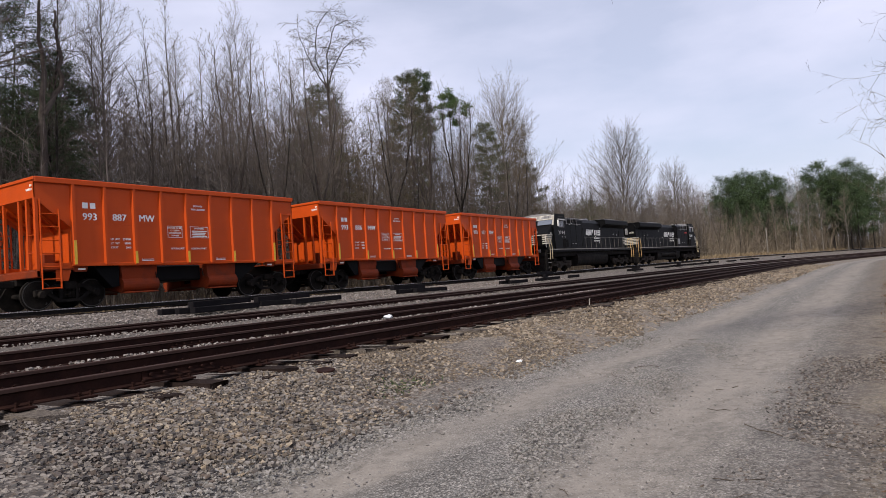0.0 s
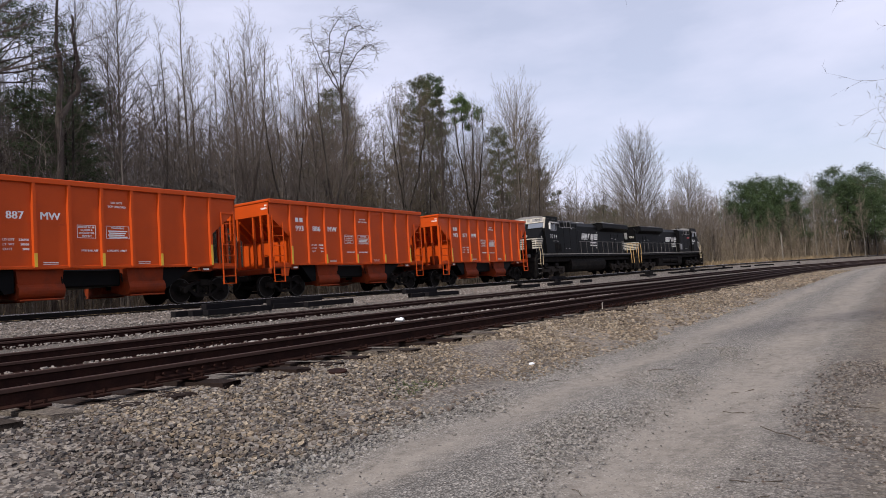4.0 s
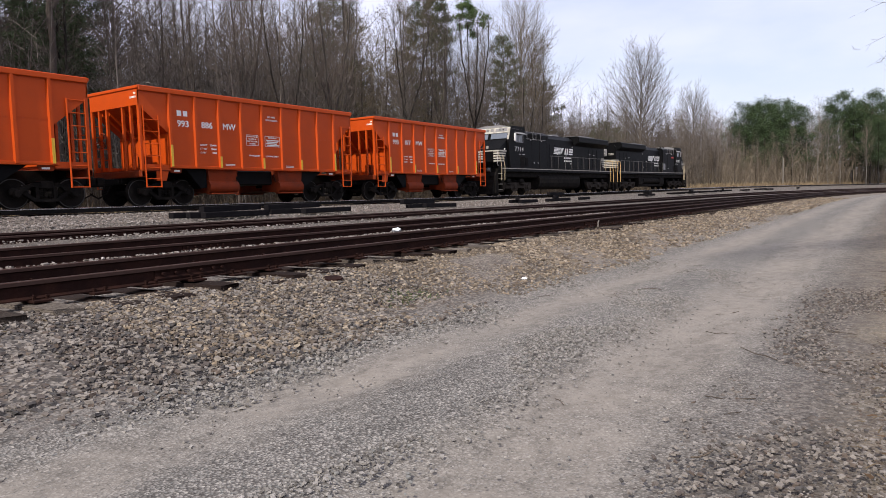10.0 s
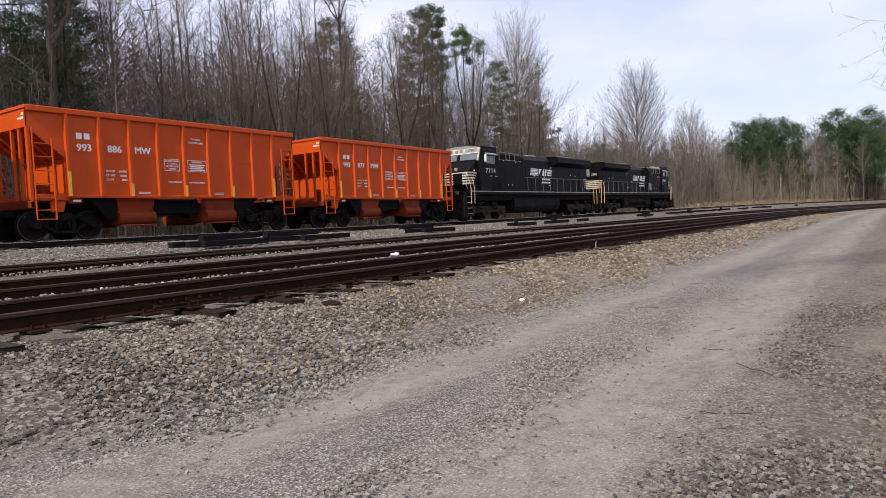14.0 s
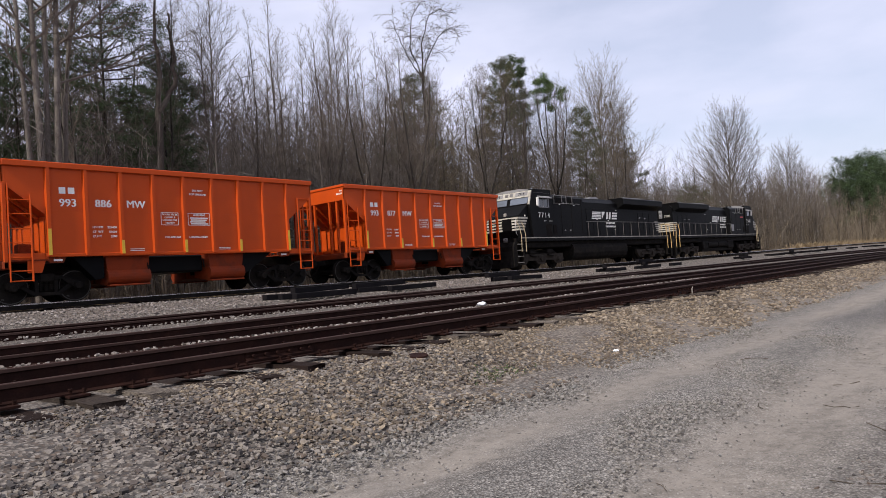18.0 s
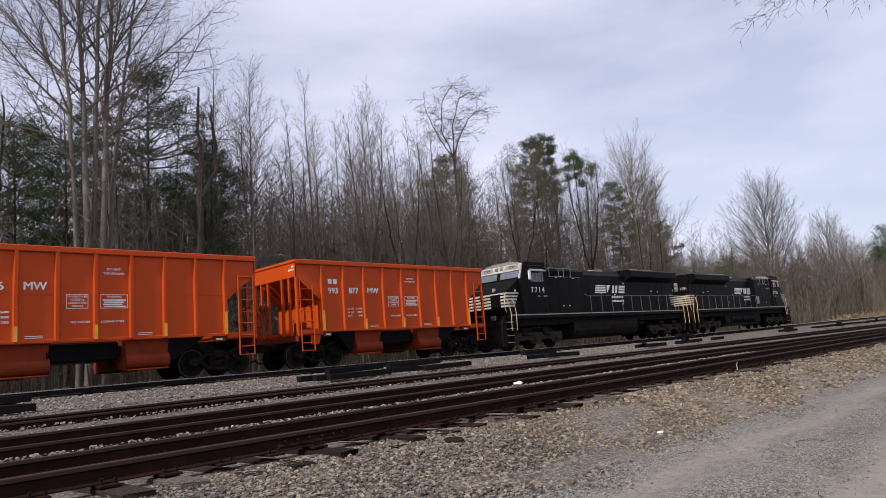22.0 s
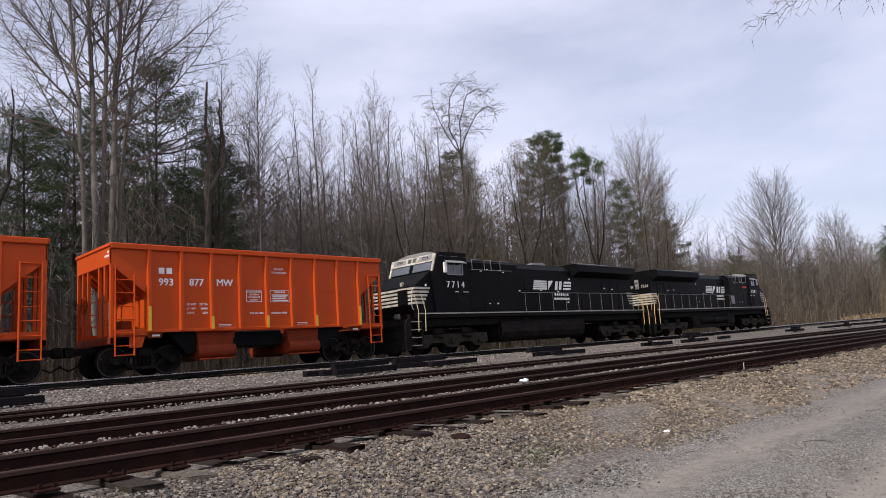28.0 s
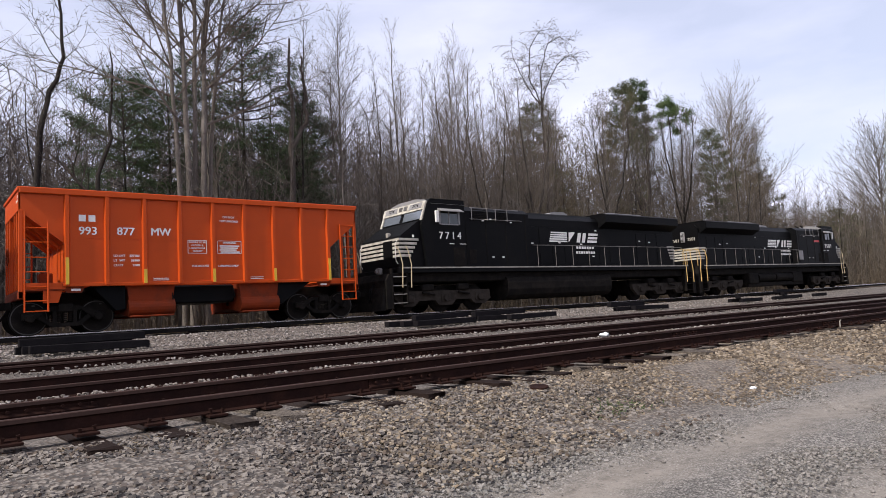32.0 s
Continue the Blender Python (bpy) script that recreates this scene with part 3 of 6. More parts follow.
def hopper_car(middle, fleet, light, tare="58900", behind=False):
    """An open-top ballast hopper; the numbers of each car differ."""
    spin = []
    car = empty("hopper_car", "bright orange steel ballast hopper car with white lettering" if not behind else "bright orange ballast hopper car coupled behind a locomotive", "hopper car", "ballast hopper cars")
    O, D = M["orange"], M["orange_shaded_dirty"]
    L, RIBS = 5.33, [-4.17, -3.13, -2.09, -1.05, -0.01, 1.03, 2.07, 3.11, 4.15]
    for s in (-1, 1):
        y = s * 1.5
        # flank: full height between the end ribs, cut back along the slope sheets
        bm = bmesh.new()
        prism(bm, [(-L, 3.95), (-L, 3.42), (-4.2, 2.5), (-4.2, 1.33), (4.2, 1.33), (4.2, 2.5), (L, 3.42), (L, 3.95)], *sorted((y, y - s * 0.02)))
        part("side_sheet", bm, O, car)
        bm = bmesh.new()
        box(bm, -L, L, *sorted((y - s * 0.04, y + s * 0.09)), 3.90, 4.08, 0.02)
        part("top_chord", bm, O, car)
        bm = bmesh.new()
        box(bm, -4.28, 4.28, *sorted((y - s * 0.05, y + s * 0.045)), 1.30, 1.40, 0.012)
        part("side_sill", bm, O, car)
        bm = bmesh.new()
        box(bm, -4.15, 4.15, *sorted((y + s * 0.001, y + s * 0.006)), 2.68, 2.7)
        part("weld_seam", bm, O, car)
        for i, x in enumerate(RIBS):
            bm = bmesh.new()
            prism(bm, [(x - 0.075, y), (x + 0.075, y), (x + 0.045, y + s * 0.085), (x - 0.045, y + s * 0.085)], 1.34, 3.92, "z")
            part("rib", bm, O, car)
            if i in (0, 2, 4, 6, 8):
                low, high = (1.36, 2.12) if i in (0, 8) else (1.36, 1.78)
                bars([(x - 0.046, x + 0.046, *sorted((y + s * 0.086, y + s * 0.09)), low, high)], M["yellow_tape"], car, "reflector_strip", "dull yellow reflective strip")
        # small dark dashes of worn writing along the sill
        bars([(x, x + 0.45, *sorted((y + s * 0.003, y + s * 0.007)), 1.44 + k * 0.05, 1.46 + k * 0.05) for x in (-1.85, 1.22) for k in (0, 1)], M["white_paint"], car, "stencil")
    for e in (-1, 1):
        x = e * L
        bm = bmesh.new()
        box(bm, *sorted((x - e * 0.03, x + e * 0.01)), -1.5, 1.5, 3.42, 4.06)
        part("end_plate", bm, O, car)
        bm = bmesh.new()
        box(bm, *sorted((x - e * 0.02, x + e * 0.05)), -1.58, 1.58, 3.96, 4.075, 0.02)
        part("end_chord", bm, O, car)
        bm = bmesh.new()
        prism(bm, [(x, 3.42), (x, 3.47), (e * 4.2, 2.55), (e * 4.2, 2.5)], -1.49, 1.49)
        part("slope_sheet", bm, O, car)
        bm = bmesh.new()
        box(bm, *sorted((e * 4.18, e * 4.22)), -1.49, 1.49, 1.33, 2.52)
        part("shear_plate", bm, O, car)
        for yy in (-0.9, -0.45, 0.45, 0.9):
            bm = bmesh.new()
            prism(bm, [(x - e * 0.1, 3.36), (e * 4.25, 2.5), (e * 4.25, 2.4), (x - e * 0.1, 3.22)], yy - 0.03, yy + 0.03)
            part("slope_stiffener", bm, O, car)
        for yy in (-1.46, -0.98, -0.5, 0.5, 0.98, 1.46):
            bm = bmesh.new()
            w = 0.06 if abs(yy) > 1.2 else 0.045
            box(bm, *sorted((x - e * 0.1, x)), yy - w, yy + w, 1.0, 3.44, 0.008)
            part("end_post", bm, O, car)
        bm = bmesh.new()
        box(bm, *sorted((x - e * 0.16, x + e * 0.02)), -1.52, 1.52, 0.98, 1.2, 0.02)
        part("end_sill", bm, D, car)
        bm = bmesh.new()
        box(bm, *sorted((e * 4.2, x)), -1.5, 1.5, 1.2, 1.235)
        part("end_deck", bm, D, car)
        for s in (-1, 1):
            bm = bmesh.new()
            # side apron under the end, with its cut-out and jacking pad
            box(bm, *sorted((e * 4.2, x - e * 0.1)), *sorted((s * 1.47, s * 1.5)), 1.24, 1.42)
            if e * s > 0:
                prism(bm, [(e * 4.25, 1.28), (e * 4.75, 1.28), (e * 4.75, 0.86), (e * 4.38, 0.86)], *sorted((s * 1.44, s * 1.47)))
            part("apron", bm, O, car)
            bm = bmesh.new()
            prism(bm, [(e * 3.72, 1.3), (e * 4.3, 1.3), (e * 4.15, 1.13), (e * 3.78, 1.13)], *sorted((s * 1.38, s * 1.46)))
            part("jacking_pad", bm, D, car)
            bars([(min(e * 3.82, e * 4.06), max(e * 3.82, e * 4.06), *sorted((s * 1.461, s * 1.466)), 1.18, 1.24)], M["white_paint"], car, "pad_stencil")
            # ladder: two stiles with rungs, stirrup below
            bm = bmesh.new()
            yy = s * 1.56
            xa, xb = e * 5.2, e * 4.64
            top = 3.1 if e < 0 else 3.38
            rod(bm, [(xa, yy, 0.62), (xa, yy, 3.4)], 0.022)
            rod(bm, [(xb, yy, 0.62), (xb, yy, top)], 0.028)
            for z in (0.64, 0.92, 1.3, 1.72, 2.12, 2.54, 2.94, 3.34):
                if z < top + 0.1:
                    rod(bm, [(xa, yy, z), (xb, yy, z)], 0.017)
            part("ladder", bm, O, car)
            bm = bmesh.new()
            rod(bm, [(xa - e * 0.02, s * 1.5, 2.3), (xa + e * 0.09, s * 1.5, 2.3), (xa + e * 0.09, s * 0.95, 2.3), (xa - e * 0.02, s * 0.95, 2.3)], 0.014)
            part("end_grab_iron", bm, O, car)
            bm = bmesh.new()
            rod(bm, [(xa - e * 0.02, s * 1.5, 1.75), (xa + e * 0.09, s * 1.5, 1.75), (xa + e * 0.09, s * 0.95, 1.75), (xa - e * 0.02, s * 0.95, 1.75)], 0.014)
            part("end_grab_iron", bm, O, car)
        bars([(*sorted((x + e * 0.012, x + e * 0.016)), -1.42 + k * 0.075, -1.37 + k * 0.075, z, z + 0.07) for k in range(5 if e < 0 else 4) for z in (3.78, 3.66) if not (z > 3.7 and k > 1)], M["white_paint"], car, "end_stencil")
        coupler(car, x, e)
    # handbrake and brake gear on the -x end
    bm = bmesh.new()
    box(bm, -4.75, -4.4, -0.75, -0.35, 1.235, 1.75, 0.03)
    part("brake_cylinder", bm, D, car)
    bm = bmesh.new()
    ring = [(-5.36, 0.75 + 0.26 * math.cos(a), 2.35 + 0.26 * math.sin(a)) for a in (2 * math.pi * k / 14 for k in range(15))]
    rod(bm, ring, 0.016)
    for a in (0, 2.1, 4.2):
        rod(bm, [(-5.36, 0.75, 2.35), (-5.36, 0.75 + 0.26 * math.cos(a), 2.35 + 0.26 * math.sin(a))], 0.012)
    part("handbrake_wheel", bm, D, car)
    # underneath: centre sill, hopper sheets and the four discharge chutes
    bm = bmesh.new()
    box(bm, -L, L, -0.2, 0.2, 0.78, 1.2, 0.02)
    part("centre_sill", bm, M["black_dusty"], car)
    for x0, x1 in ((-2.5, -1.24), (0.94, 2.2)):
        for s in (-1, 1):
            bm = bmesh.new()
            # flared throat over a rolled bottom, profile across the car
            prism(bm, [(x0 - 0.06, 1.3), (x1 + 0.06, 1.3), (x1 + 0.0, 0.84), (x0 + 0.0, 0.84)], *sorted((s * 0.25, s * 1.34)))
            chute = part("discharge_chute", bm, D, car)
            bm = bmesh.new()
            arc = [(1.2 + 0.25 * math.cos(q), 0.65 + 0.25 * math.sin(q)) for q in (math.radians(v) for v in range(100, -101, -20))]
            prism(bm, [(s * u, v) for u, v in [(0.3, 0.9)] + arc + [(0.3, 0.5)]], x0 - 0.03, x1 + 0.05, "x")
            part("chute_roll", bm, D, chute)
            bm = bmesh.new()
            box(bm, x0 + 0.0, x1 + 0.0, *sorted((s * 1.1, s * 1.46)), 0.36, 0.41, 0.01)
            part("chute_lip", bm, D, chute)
        bm = bmesh.new()
        box(bm, x0 + 0.1, x1 - 0.1, -0.24, 0.24, 0.62, 1.1)
        part("hopper_floor", bm, M["black"], car)
    bm = bmesh.new()
    box(bm, -1.3, 0.8, -1.1, 1.1, 0.72, 1.3, 0.05)
    part("cross_hopper", bm, M["black"], car)
    for q in ([(-3.5, 1.32), (-2.6, 1.32), (-2.6, 0.62), (-2.85, 0.58)], [(3.5, 1.32), (2.1, 1.32), (2.1, 0.62), (2.4, 0.58)]):
        bm = bmesh.new()
        prism(bm, q, -1.3, 1.3)
        part("hopper_slope", bm, M["black"], car)
    for s in (-1, 1):
        bm = bmesh.new()
        rod(bm, [(-1.25, s * 1.3, 1.15), (-1.25, s * 1.38, 0.85)], 0.02)
        part("door_lever", bm, M["black_dusty"], car)
        bm = bmesh.new()
        rod(bm, [(0.7, s * 1.3, 1.15), (0.7, s * 1.38, 0.85)], 0.02)
        part("door_lever", bm, M["black_dusty"], car)
    for x in (-4.15, 4.1):
        freight_truck(car, x, spin)
    # lettering, the same on both flanks
    W = M["white_paint"]
    for s in (-1, 1):
        y = s * 1.506
        f = -s
        bars([(*sorted((f * (-3.86 + k * 0.25), f * (-3.68 + k * 0.25))), *sorted((y, y + s * 0.004)), 3.17, 3.36) for k in range(2)], W, car, "reporting_mark", "two white letter blocks")
        letters("993", f * -3.63, y, 2.89, 0.235, W, car, s, "car_number")
        letters(fleet, f * -2.62, y, 2.9, 0.235, W, car, s, "car_number")
        letters("MW", f * -1.62, y, 2.91, 0.235, W, car, s, "car_class")
        for k, (a, b) in enumerate((("LD LMT", light), ("LT  WT", tare), ("CU FT", "2000"))):
            letters(a, f * -2.96, y, 2.18 - k * 0.14, 0.068, W, car, s, "weight_stencil", "LEFT")
            letters(b, f * -2.24, y, 2.18 - k * 0.14, 0.068, W, car, s, "weight_stencil", "RIGHT")
        letters("DO NOT", f * 0.52, y, 3.46, 0.07, W, car, s, "notice")
        letters("TOP UNLOAD", f * 0.52, y, 3.33, 0.07, W, car, s, "notice")
        letters("FOR BALLAST", f * -0.42, y, 1.87, 0.064, W, car, s, "notice")
        letters("LOADING ONLY", f * 0.48, y, 1.87, 0.064, W, car, s, "notice")
        for cx, hw, rows in ((-0.51, 0.3, ("DOORS TO BE", "CLOSED &", "LOCKED FOR", "TRANSIT")), (0.53, 0.4, ("WARNING",))):
            cx *= f
            fr = [(cx - hw, cx + hw, 2.27, 2.285), (cx - hw, cx + hw, 2.675, 2.69), (cx - hw, cx - hw + 0.015, 2.27, 2.69), (cx + hw - 0.015, cx + hw, 2.27, 2.69)]
            bars([(a, b, *sorted((y, y + s * 0.004)), c, d) for a, b, c, d in fr], W, car, "notice_frame")
            if len(rows) > 1:
                for k, r in enumerate(rows):
                    letters(r, cx, y, 2.62 - k * 0.093, 0.058, W, car, s, "notice")
            else:
                letters(rows[0], cx, y, 2.62, 0.065, W, car, s, "notice")
                bars([(cx - 0.33 + 0.03 * (k % 2), cx + 0.33 - 0.05 * (k % 3), *sorted((y, y + s * 0.004)), 2.5 - k * 0.065, 2.54 - k * 0.065) for k in range(4)], W, car, "notice_text")
    TRAIN.append((car, middle, 4.15, spin))
    return car


def loco_truck(parent, x, spin):
    truck = empty("truck")
    truck.parent = parent
    truck.matrix_basis = pose(x, 0, 0)
    for s in (-1, 1):
        y = sorted((s * 1.02, s * 1.2))
        bm = bmesh.new()
        prism(bm, [(-2.55, 0.86), (2.45, 0.86), (2.5, 0.47), (2.15, 0.26), (1.6, 0.26), (1.35, 0.47), (0.55, 0.47), (0.35, 0.26), (-0.35, 0.26), (-0.55, 0.47), (-1.35, 0.47), (-1.6, 0.26), (-2.15, 0.26), (-2.55, 0.6)], *y)
        part("side_frame", bm, M["truck_dust"], truck)
        for u in (-1.86, 0.0, 1.86):
            bm = bmesh.new()
            drum(bm, u, 0.56, s * 1.2, s * 1.32, 0.17, 14, 0.14)
            box(bm, u - 0.26, u + 0.26, *sorted((s * 1.17, s * 1.24)), 0.4, 0.76, 0.03)
            part("journal_box", bm, M["truck_dust"], truck)
        for u in (-0.93, 0.93):
            bm = bmesh.new()
            box(bm, u - 0.3, u + 0.3, *sorted((s * 1.1, s * 1.3)), 0.86, 1.12, 0.04)
            rod(bm, [(u - 0.3, s * 1.28, 0.78), (u + 0.3, s * 1.28, 0.7)], 0.05)
            part("brake_cylinder", bm, M["black_dusty"], truck)
    bm = bmesh.new()
    box(bm, -2.3, 2.3, -0.66, 0.66, 0.3, 1.1, 0.05)
    part("truck_frame", bm, M["black_dusty"], truck)
    for u in (-1.86, 0.0, 1.86):
        wheelset(truck, u, 0.533, spin, M["black_dusty"])


def locomotive(middle, road, turned, label):
    """A six-axle road locomotive, its cab at the -x end; turned: it stands the other way round."""
    spin = []
    eng = empty("locomotive", label, "locomotive", "locomotives")
    B, G, W = M["black"], M["black_dusty"], M["white_paint"]

    def add(name, fill, mat=B, parent=eng, lab=""):
        bm = bmesh.new()
        fill(bm)
        return part(name, bm, mat, parent, lab)

    add("underframe", lambda b: box(b, -10.45, 10.45, -1.3, 1.3, 1.2, 1.6, 0.04), G)
    add("walkway", lambda b: box(b, -10.05, 10.15, -1.53, 1.53, 1.58, 1.8, 0.015))
    for s in (-1, 1):
        add("walkway_stripe", lambda b: box(b, -9.95, 10.05, *sorted((s * 1.532, s * 1.542)), 1.75, 1.805), M["dusty_white"], lab="dusty white stripe along the walkway edge")
    # nose and cab
    add("nose", lambda b: prism(b, [(-10.0, 1.8), (-10.0, 2.95), (-9.92, 3.06), (-9.0, 3.68), (-8.7, 3.7), (-8.7, 1.8)], -1.4, 1.4))
    add("cab", lambda b: prism(b, [(-8.95, 3.5), (-8.56, 4.5), (-8.42, 4.6), (-6.65, 4.6), (-6.65, 1.8), (-8.75, 1.8)], -1.53, 1.53))
    add("cab_roof", lambda b: prism(b, [(-1.54, 4.4), (-1.1, 4.62), (-0.6, 4.7), (0.6, 4.7), (1.1, 4.62), (1.54, 4.4)], -8.5, -6.62, "x"), M["grey_roof"])
    # white brow with number boards, and windscreen in two panes
    slope = Vector((0.33, 0, 0.86)).normalized()
    nrm = Vector((-slope.z, 0, slope.x))

    def on_front(b, u0, u1, v0, v1, t, base=Vector((-8.95, 0, 3.5))):
        q = []
        for out in (0.0, t):
            for u, v in ((u0, v0), (u1, v0), (u1, v1), (u0, v1)):
                p = base + slope * v + nrm * (out + 0.004)
                q.append(b.verts.new((p.x, u, p.z)))
        for f in ((0, 1, 2, 3), (7, 6, 5, 4), (0, 4, 5, 1), (1, 5, 6, 2), (2, 6, 7, 3), (3, 7, 4, 0)):
            b.faces.new([q[i] for i in f])
    add("cab_brow", lambda b: on_front(b, -1.5, 1.5, 0.68, 1.06, 0.07), M["nose_white"], lab="dirty white brow over the windscreen")
    for a, c in ((-1.5, -1.38), (1.38, 1.5)):
        add("windscreen_post", lambda b: on_front(b, a, c, 0.2, 0.68, 0.05), M["nose_white"])
    for a, c in ((-1.34, -0.12), (0.12, 1.34)):
        add("windscreen", lambda b: on_front(b, a, c, 0.28, 0.66, 0.03), M["windscreen"])
    for a, c in ((-1.3, -0.45), (0.45, 1.3)):
        nb = add("number_board", lambda b: on_front(b, a, c, 0.77, 1.0, 0.085), M["grey_roof"], lab="grey lit number board")
    for a, c in ((-0.28, -0.06), (0.06, 0.28)):
        add("headlight", lambda b: on_front(b, a, c, 0.8, 0.98, 0.1), M["steel"])
    for a in (-0.87, 0.87):
        t = letters(road, 0, 0, 0, 0.15, B, eng, "end", "number_board_digits")
        p = Vector((-8.95, 0, 3.5)) + slope * 0.885 + nrm * 0.093
        t.matrix_basis = Matrix.Translation((p.x, a, p.z)) @ Matrix.Rotation(-0.366, 4, "Y").inverted() @ pose(0, 0, 0, 90, 0, -90)
    # stripes round the nose: five white bars, cut back on the slant along the flank
    for k in range(5):
        z = 2.22 + k * 0.162
        back = -9.45 + k * 0.1
        add("nose_stripe", lambda b: (box(b, -10.012, -10.002, -1.4, 1.4, z, z + 0.095), box(b, -10.012, back, -1.412, -1.402, z, z + 0.095), box(b, -10.012, back, 1.402, 1.412, z, z + 0.095)), M["nose_white"], lab="dirty white nose stripe")
    add("nose_door", lambda b: box(b, -10.04, -9.99, -0.95, -0.3, 1.85, 2.9, 0.015))
    add("nose_light", lambda b: (drum(b, -9.8, 3.2, -0.47, -0.42, 0.07, 12), box(b, -9.92, -9.78, -0.52, -0.36, 3.06, 3.26, 0.02)), M["dusty_white"])
    for s in (-1, 1):
        win = add("cab_window", lambda b: box(b, -8.0, -7.0, *sorted((s * 1.531, s * 1.545)), 3.58, 4.1), M["glass"])
        add("window_frame", lambda b: (box(b, -8.05, -7.97, *sorted((s * 1.531, s * 1.57)), 3.55, 4.12), box(b, -7.03, -6.95, *sorted((s * 1.531, s * 1.57)), 3.55, 4.12), box(b, -7.97, -7.03, *sorted((s * 1.531, s * 1.56)), 3.53, 3.58), box(b, -7.55, -7.5, *sorted((s * 1.546, s * 1.556)), 3.58, 4.1)), M["grey_roof"] if not turned else G, win)
        add("sun_visor", lambda b: prism(b, [(s * 1.53, 4.12), (s * 1.53, 4.22), (s * 1.78, 4.1), (s * 1.78, 4.07)], -8.1, -6.9, "x"), M["grey_roof"])
        add("mirror", lambda b: box(b, -8.28, -8.12, *sorted((s * 1.56, s * 1.66)), 3.62, 4.1, 0.015), W)
        add("cab_door", lambda b: box(b, -7.35, -6.75, *sorted((s * 1.531, s * 1.543)), 1.85, 2.6, 0.006), G)
        letters(" ".join(road), -7.5, s * 1.535, 3.08, 0.3, W, eng, s, "road_number")
        bars([(-7.55 + k * 0.55, -7.3 + k * 0.65, *sorted((s * 1.532, s * 1.536)), 2.74, 2.77) for k in (0, 1)], W, eng, "stencil")
        # handrails at the nose steps
        for x0, x1 in ((-10.12, -10.35), (-9.7, -9.85)):
            add("handrail", lambda b: rod(b, [(x1 + 0.15, s * 1.42, 2.65), (x0 + 0.05, s * 1.5, 2.45), (x0 + 0.15, s * 1.54, 1.9), (x0 + 0.1, s * 1.54, 1.0)], 0.02), M["yellow_rail"], lab="tan painted handrail")
        add("step_well", lambda b: (box(b, -10.5, -9.75, *sorted((s * 0.9, s * 0.95)), 0.35, 1.75), box(b, -10.5, -10.44, *sorted((s * 0.95, s * 1.52)), 0.35, 1.75), box(b, -9.8, -9.74, *sorted((s * 0.95, s * 1.52)), 0.35, 1.75)), G)
        for z in (0.4, 0.74, 1.08, 1.42):
            add("step", lambda b: box(b, -10.44, -9.8, *sorted((s * 0.95, s * 1.5)), z, z + 0.03), M["dusty_white"])
    add("pilot", lambda b: prism(b, [(-10.75, 0.2), (-10.75, 1.3), (-10.6, 1.55), (-10.45, 1.55), (-10.45, 0.2)], -1.5, 1.5), G)
    add("plough", lambda b: prism(b, [(-10.76, 0.16), (-11.02, 0.14), (-10.94, 0.45), (-10.86, 0.8), (-10.76, 1.05)], -1.42, 1.42), G, lab="black snow plough blade under the nose")
    for s in (-1, 1):
        add("ditch_light", lambda b: (box(b, -10.78, -10.6, s * 0.95 - 0.12, s * 0.95 + 0.12, 1.56, 1.8, 0.03), drum(b, -10.8, 1.68, s * 0.95 - 0.05, s * 0.95 + 0.05, 0.07, 10)), M["dull_rail"])
        add("nose_grab_iron", lambda b: rod(b, [(-10.03, s * 1.3, 1.95), (-10.12, s * 1.3, 2.1), (-10.12, s * 1.3, 2.75), (-10.0, s * 1.3, 2.9)], 0.016), M["white_paint"])
        add("visor_rail", lambda b: rod(b, [(-8.1, s * 1.79, 4.07), (-6.9, s * 1.79, 4.07)], 0.018), M["grey_roof"])
        for x in (-6.55, -5.4, -4.2, -2.95):
            add("body_seam", lambda b: box(b, x, x + 0.03, *sorted((s * 1.421, s * 1.43)), 1.86, 4.15), G)
        add("cab_step_light", lambda b: box(b, -9.35, -9.27, *sorted((s * 1.401, s * 1.43)), 3.0, 3.1), W)
    for y in (-0.7, -0.58, 0.58, 0.7):
        add("air_hose", lambda b: rod(b, [(-10.76, y, 1.2), (-10.95, y, 0.95), (-10.98, y, 0.6), (-10.9, y + 0.06, 0.42)], 0.025), M["black"], lab="black rubber air hose hanging at the nose")
    add("air_horn", lambda b: (rod(b, [(-6.9, 0.2, 4.62), (-6.3, 0.2, 4.75)], 0.06), rod(b, [(-6.9, -0.1, 4.62), (-6.2, -0.1, 4.75)], 0.05)), G)
    # equipment cab behind, hood, radiator
    add("equipment_cab", lambda b: prism(b, [(-1.42, 1.8), (-1.42, 4.2), (-1.1, 4.42), (1.1, 4.42), (1.42, 4.2), (1.42, 1.8)], -6.65, -2.7, "x"))
    for s in (-1, 1):
        add("louvre", lambda b: [box(b, -6.15, -5.35, *sorted((s * 1.42, s * 1.45)), 3.9 + k * 0.07, 3.93 + k * 0.07) for k in range(6)], G)
        add("louvre", lambda b: [box(b, -4.75, -4.15, *sorted((s * 1.42, s * 1.45)), 3.9 + k * 0.07, 3.93 + k * 0.07) for k in range(6)], G)
        for x in (-6.2, -5.3, -4.8, -4.1):
            add("roof_handrail_post", lambda b: rod(b, [(x, s * 1.47, 3.82), (x, s * 1.47, 4.36)], 0.018), M["steel"])
        add("roof_handrail", lambda b: (rod(b, [(-6.3, s * 1.47, 3.85), (-3.2, s * 1.47, 3.86)], 0.013), rod(b, [(-6.3, s * 1.47, 4.34), (-3.4, s * 1.47, 4.32)], 0.013)), M["steel"])
        add("access_door", lambda b: box(b, -6.4, -6.0, *sorted((s * 1.421, s * 1.435)), 1.95, 2.55, 0.004), G)
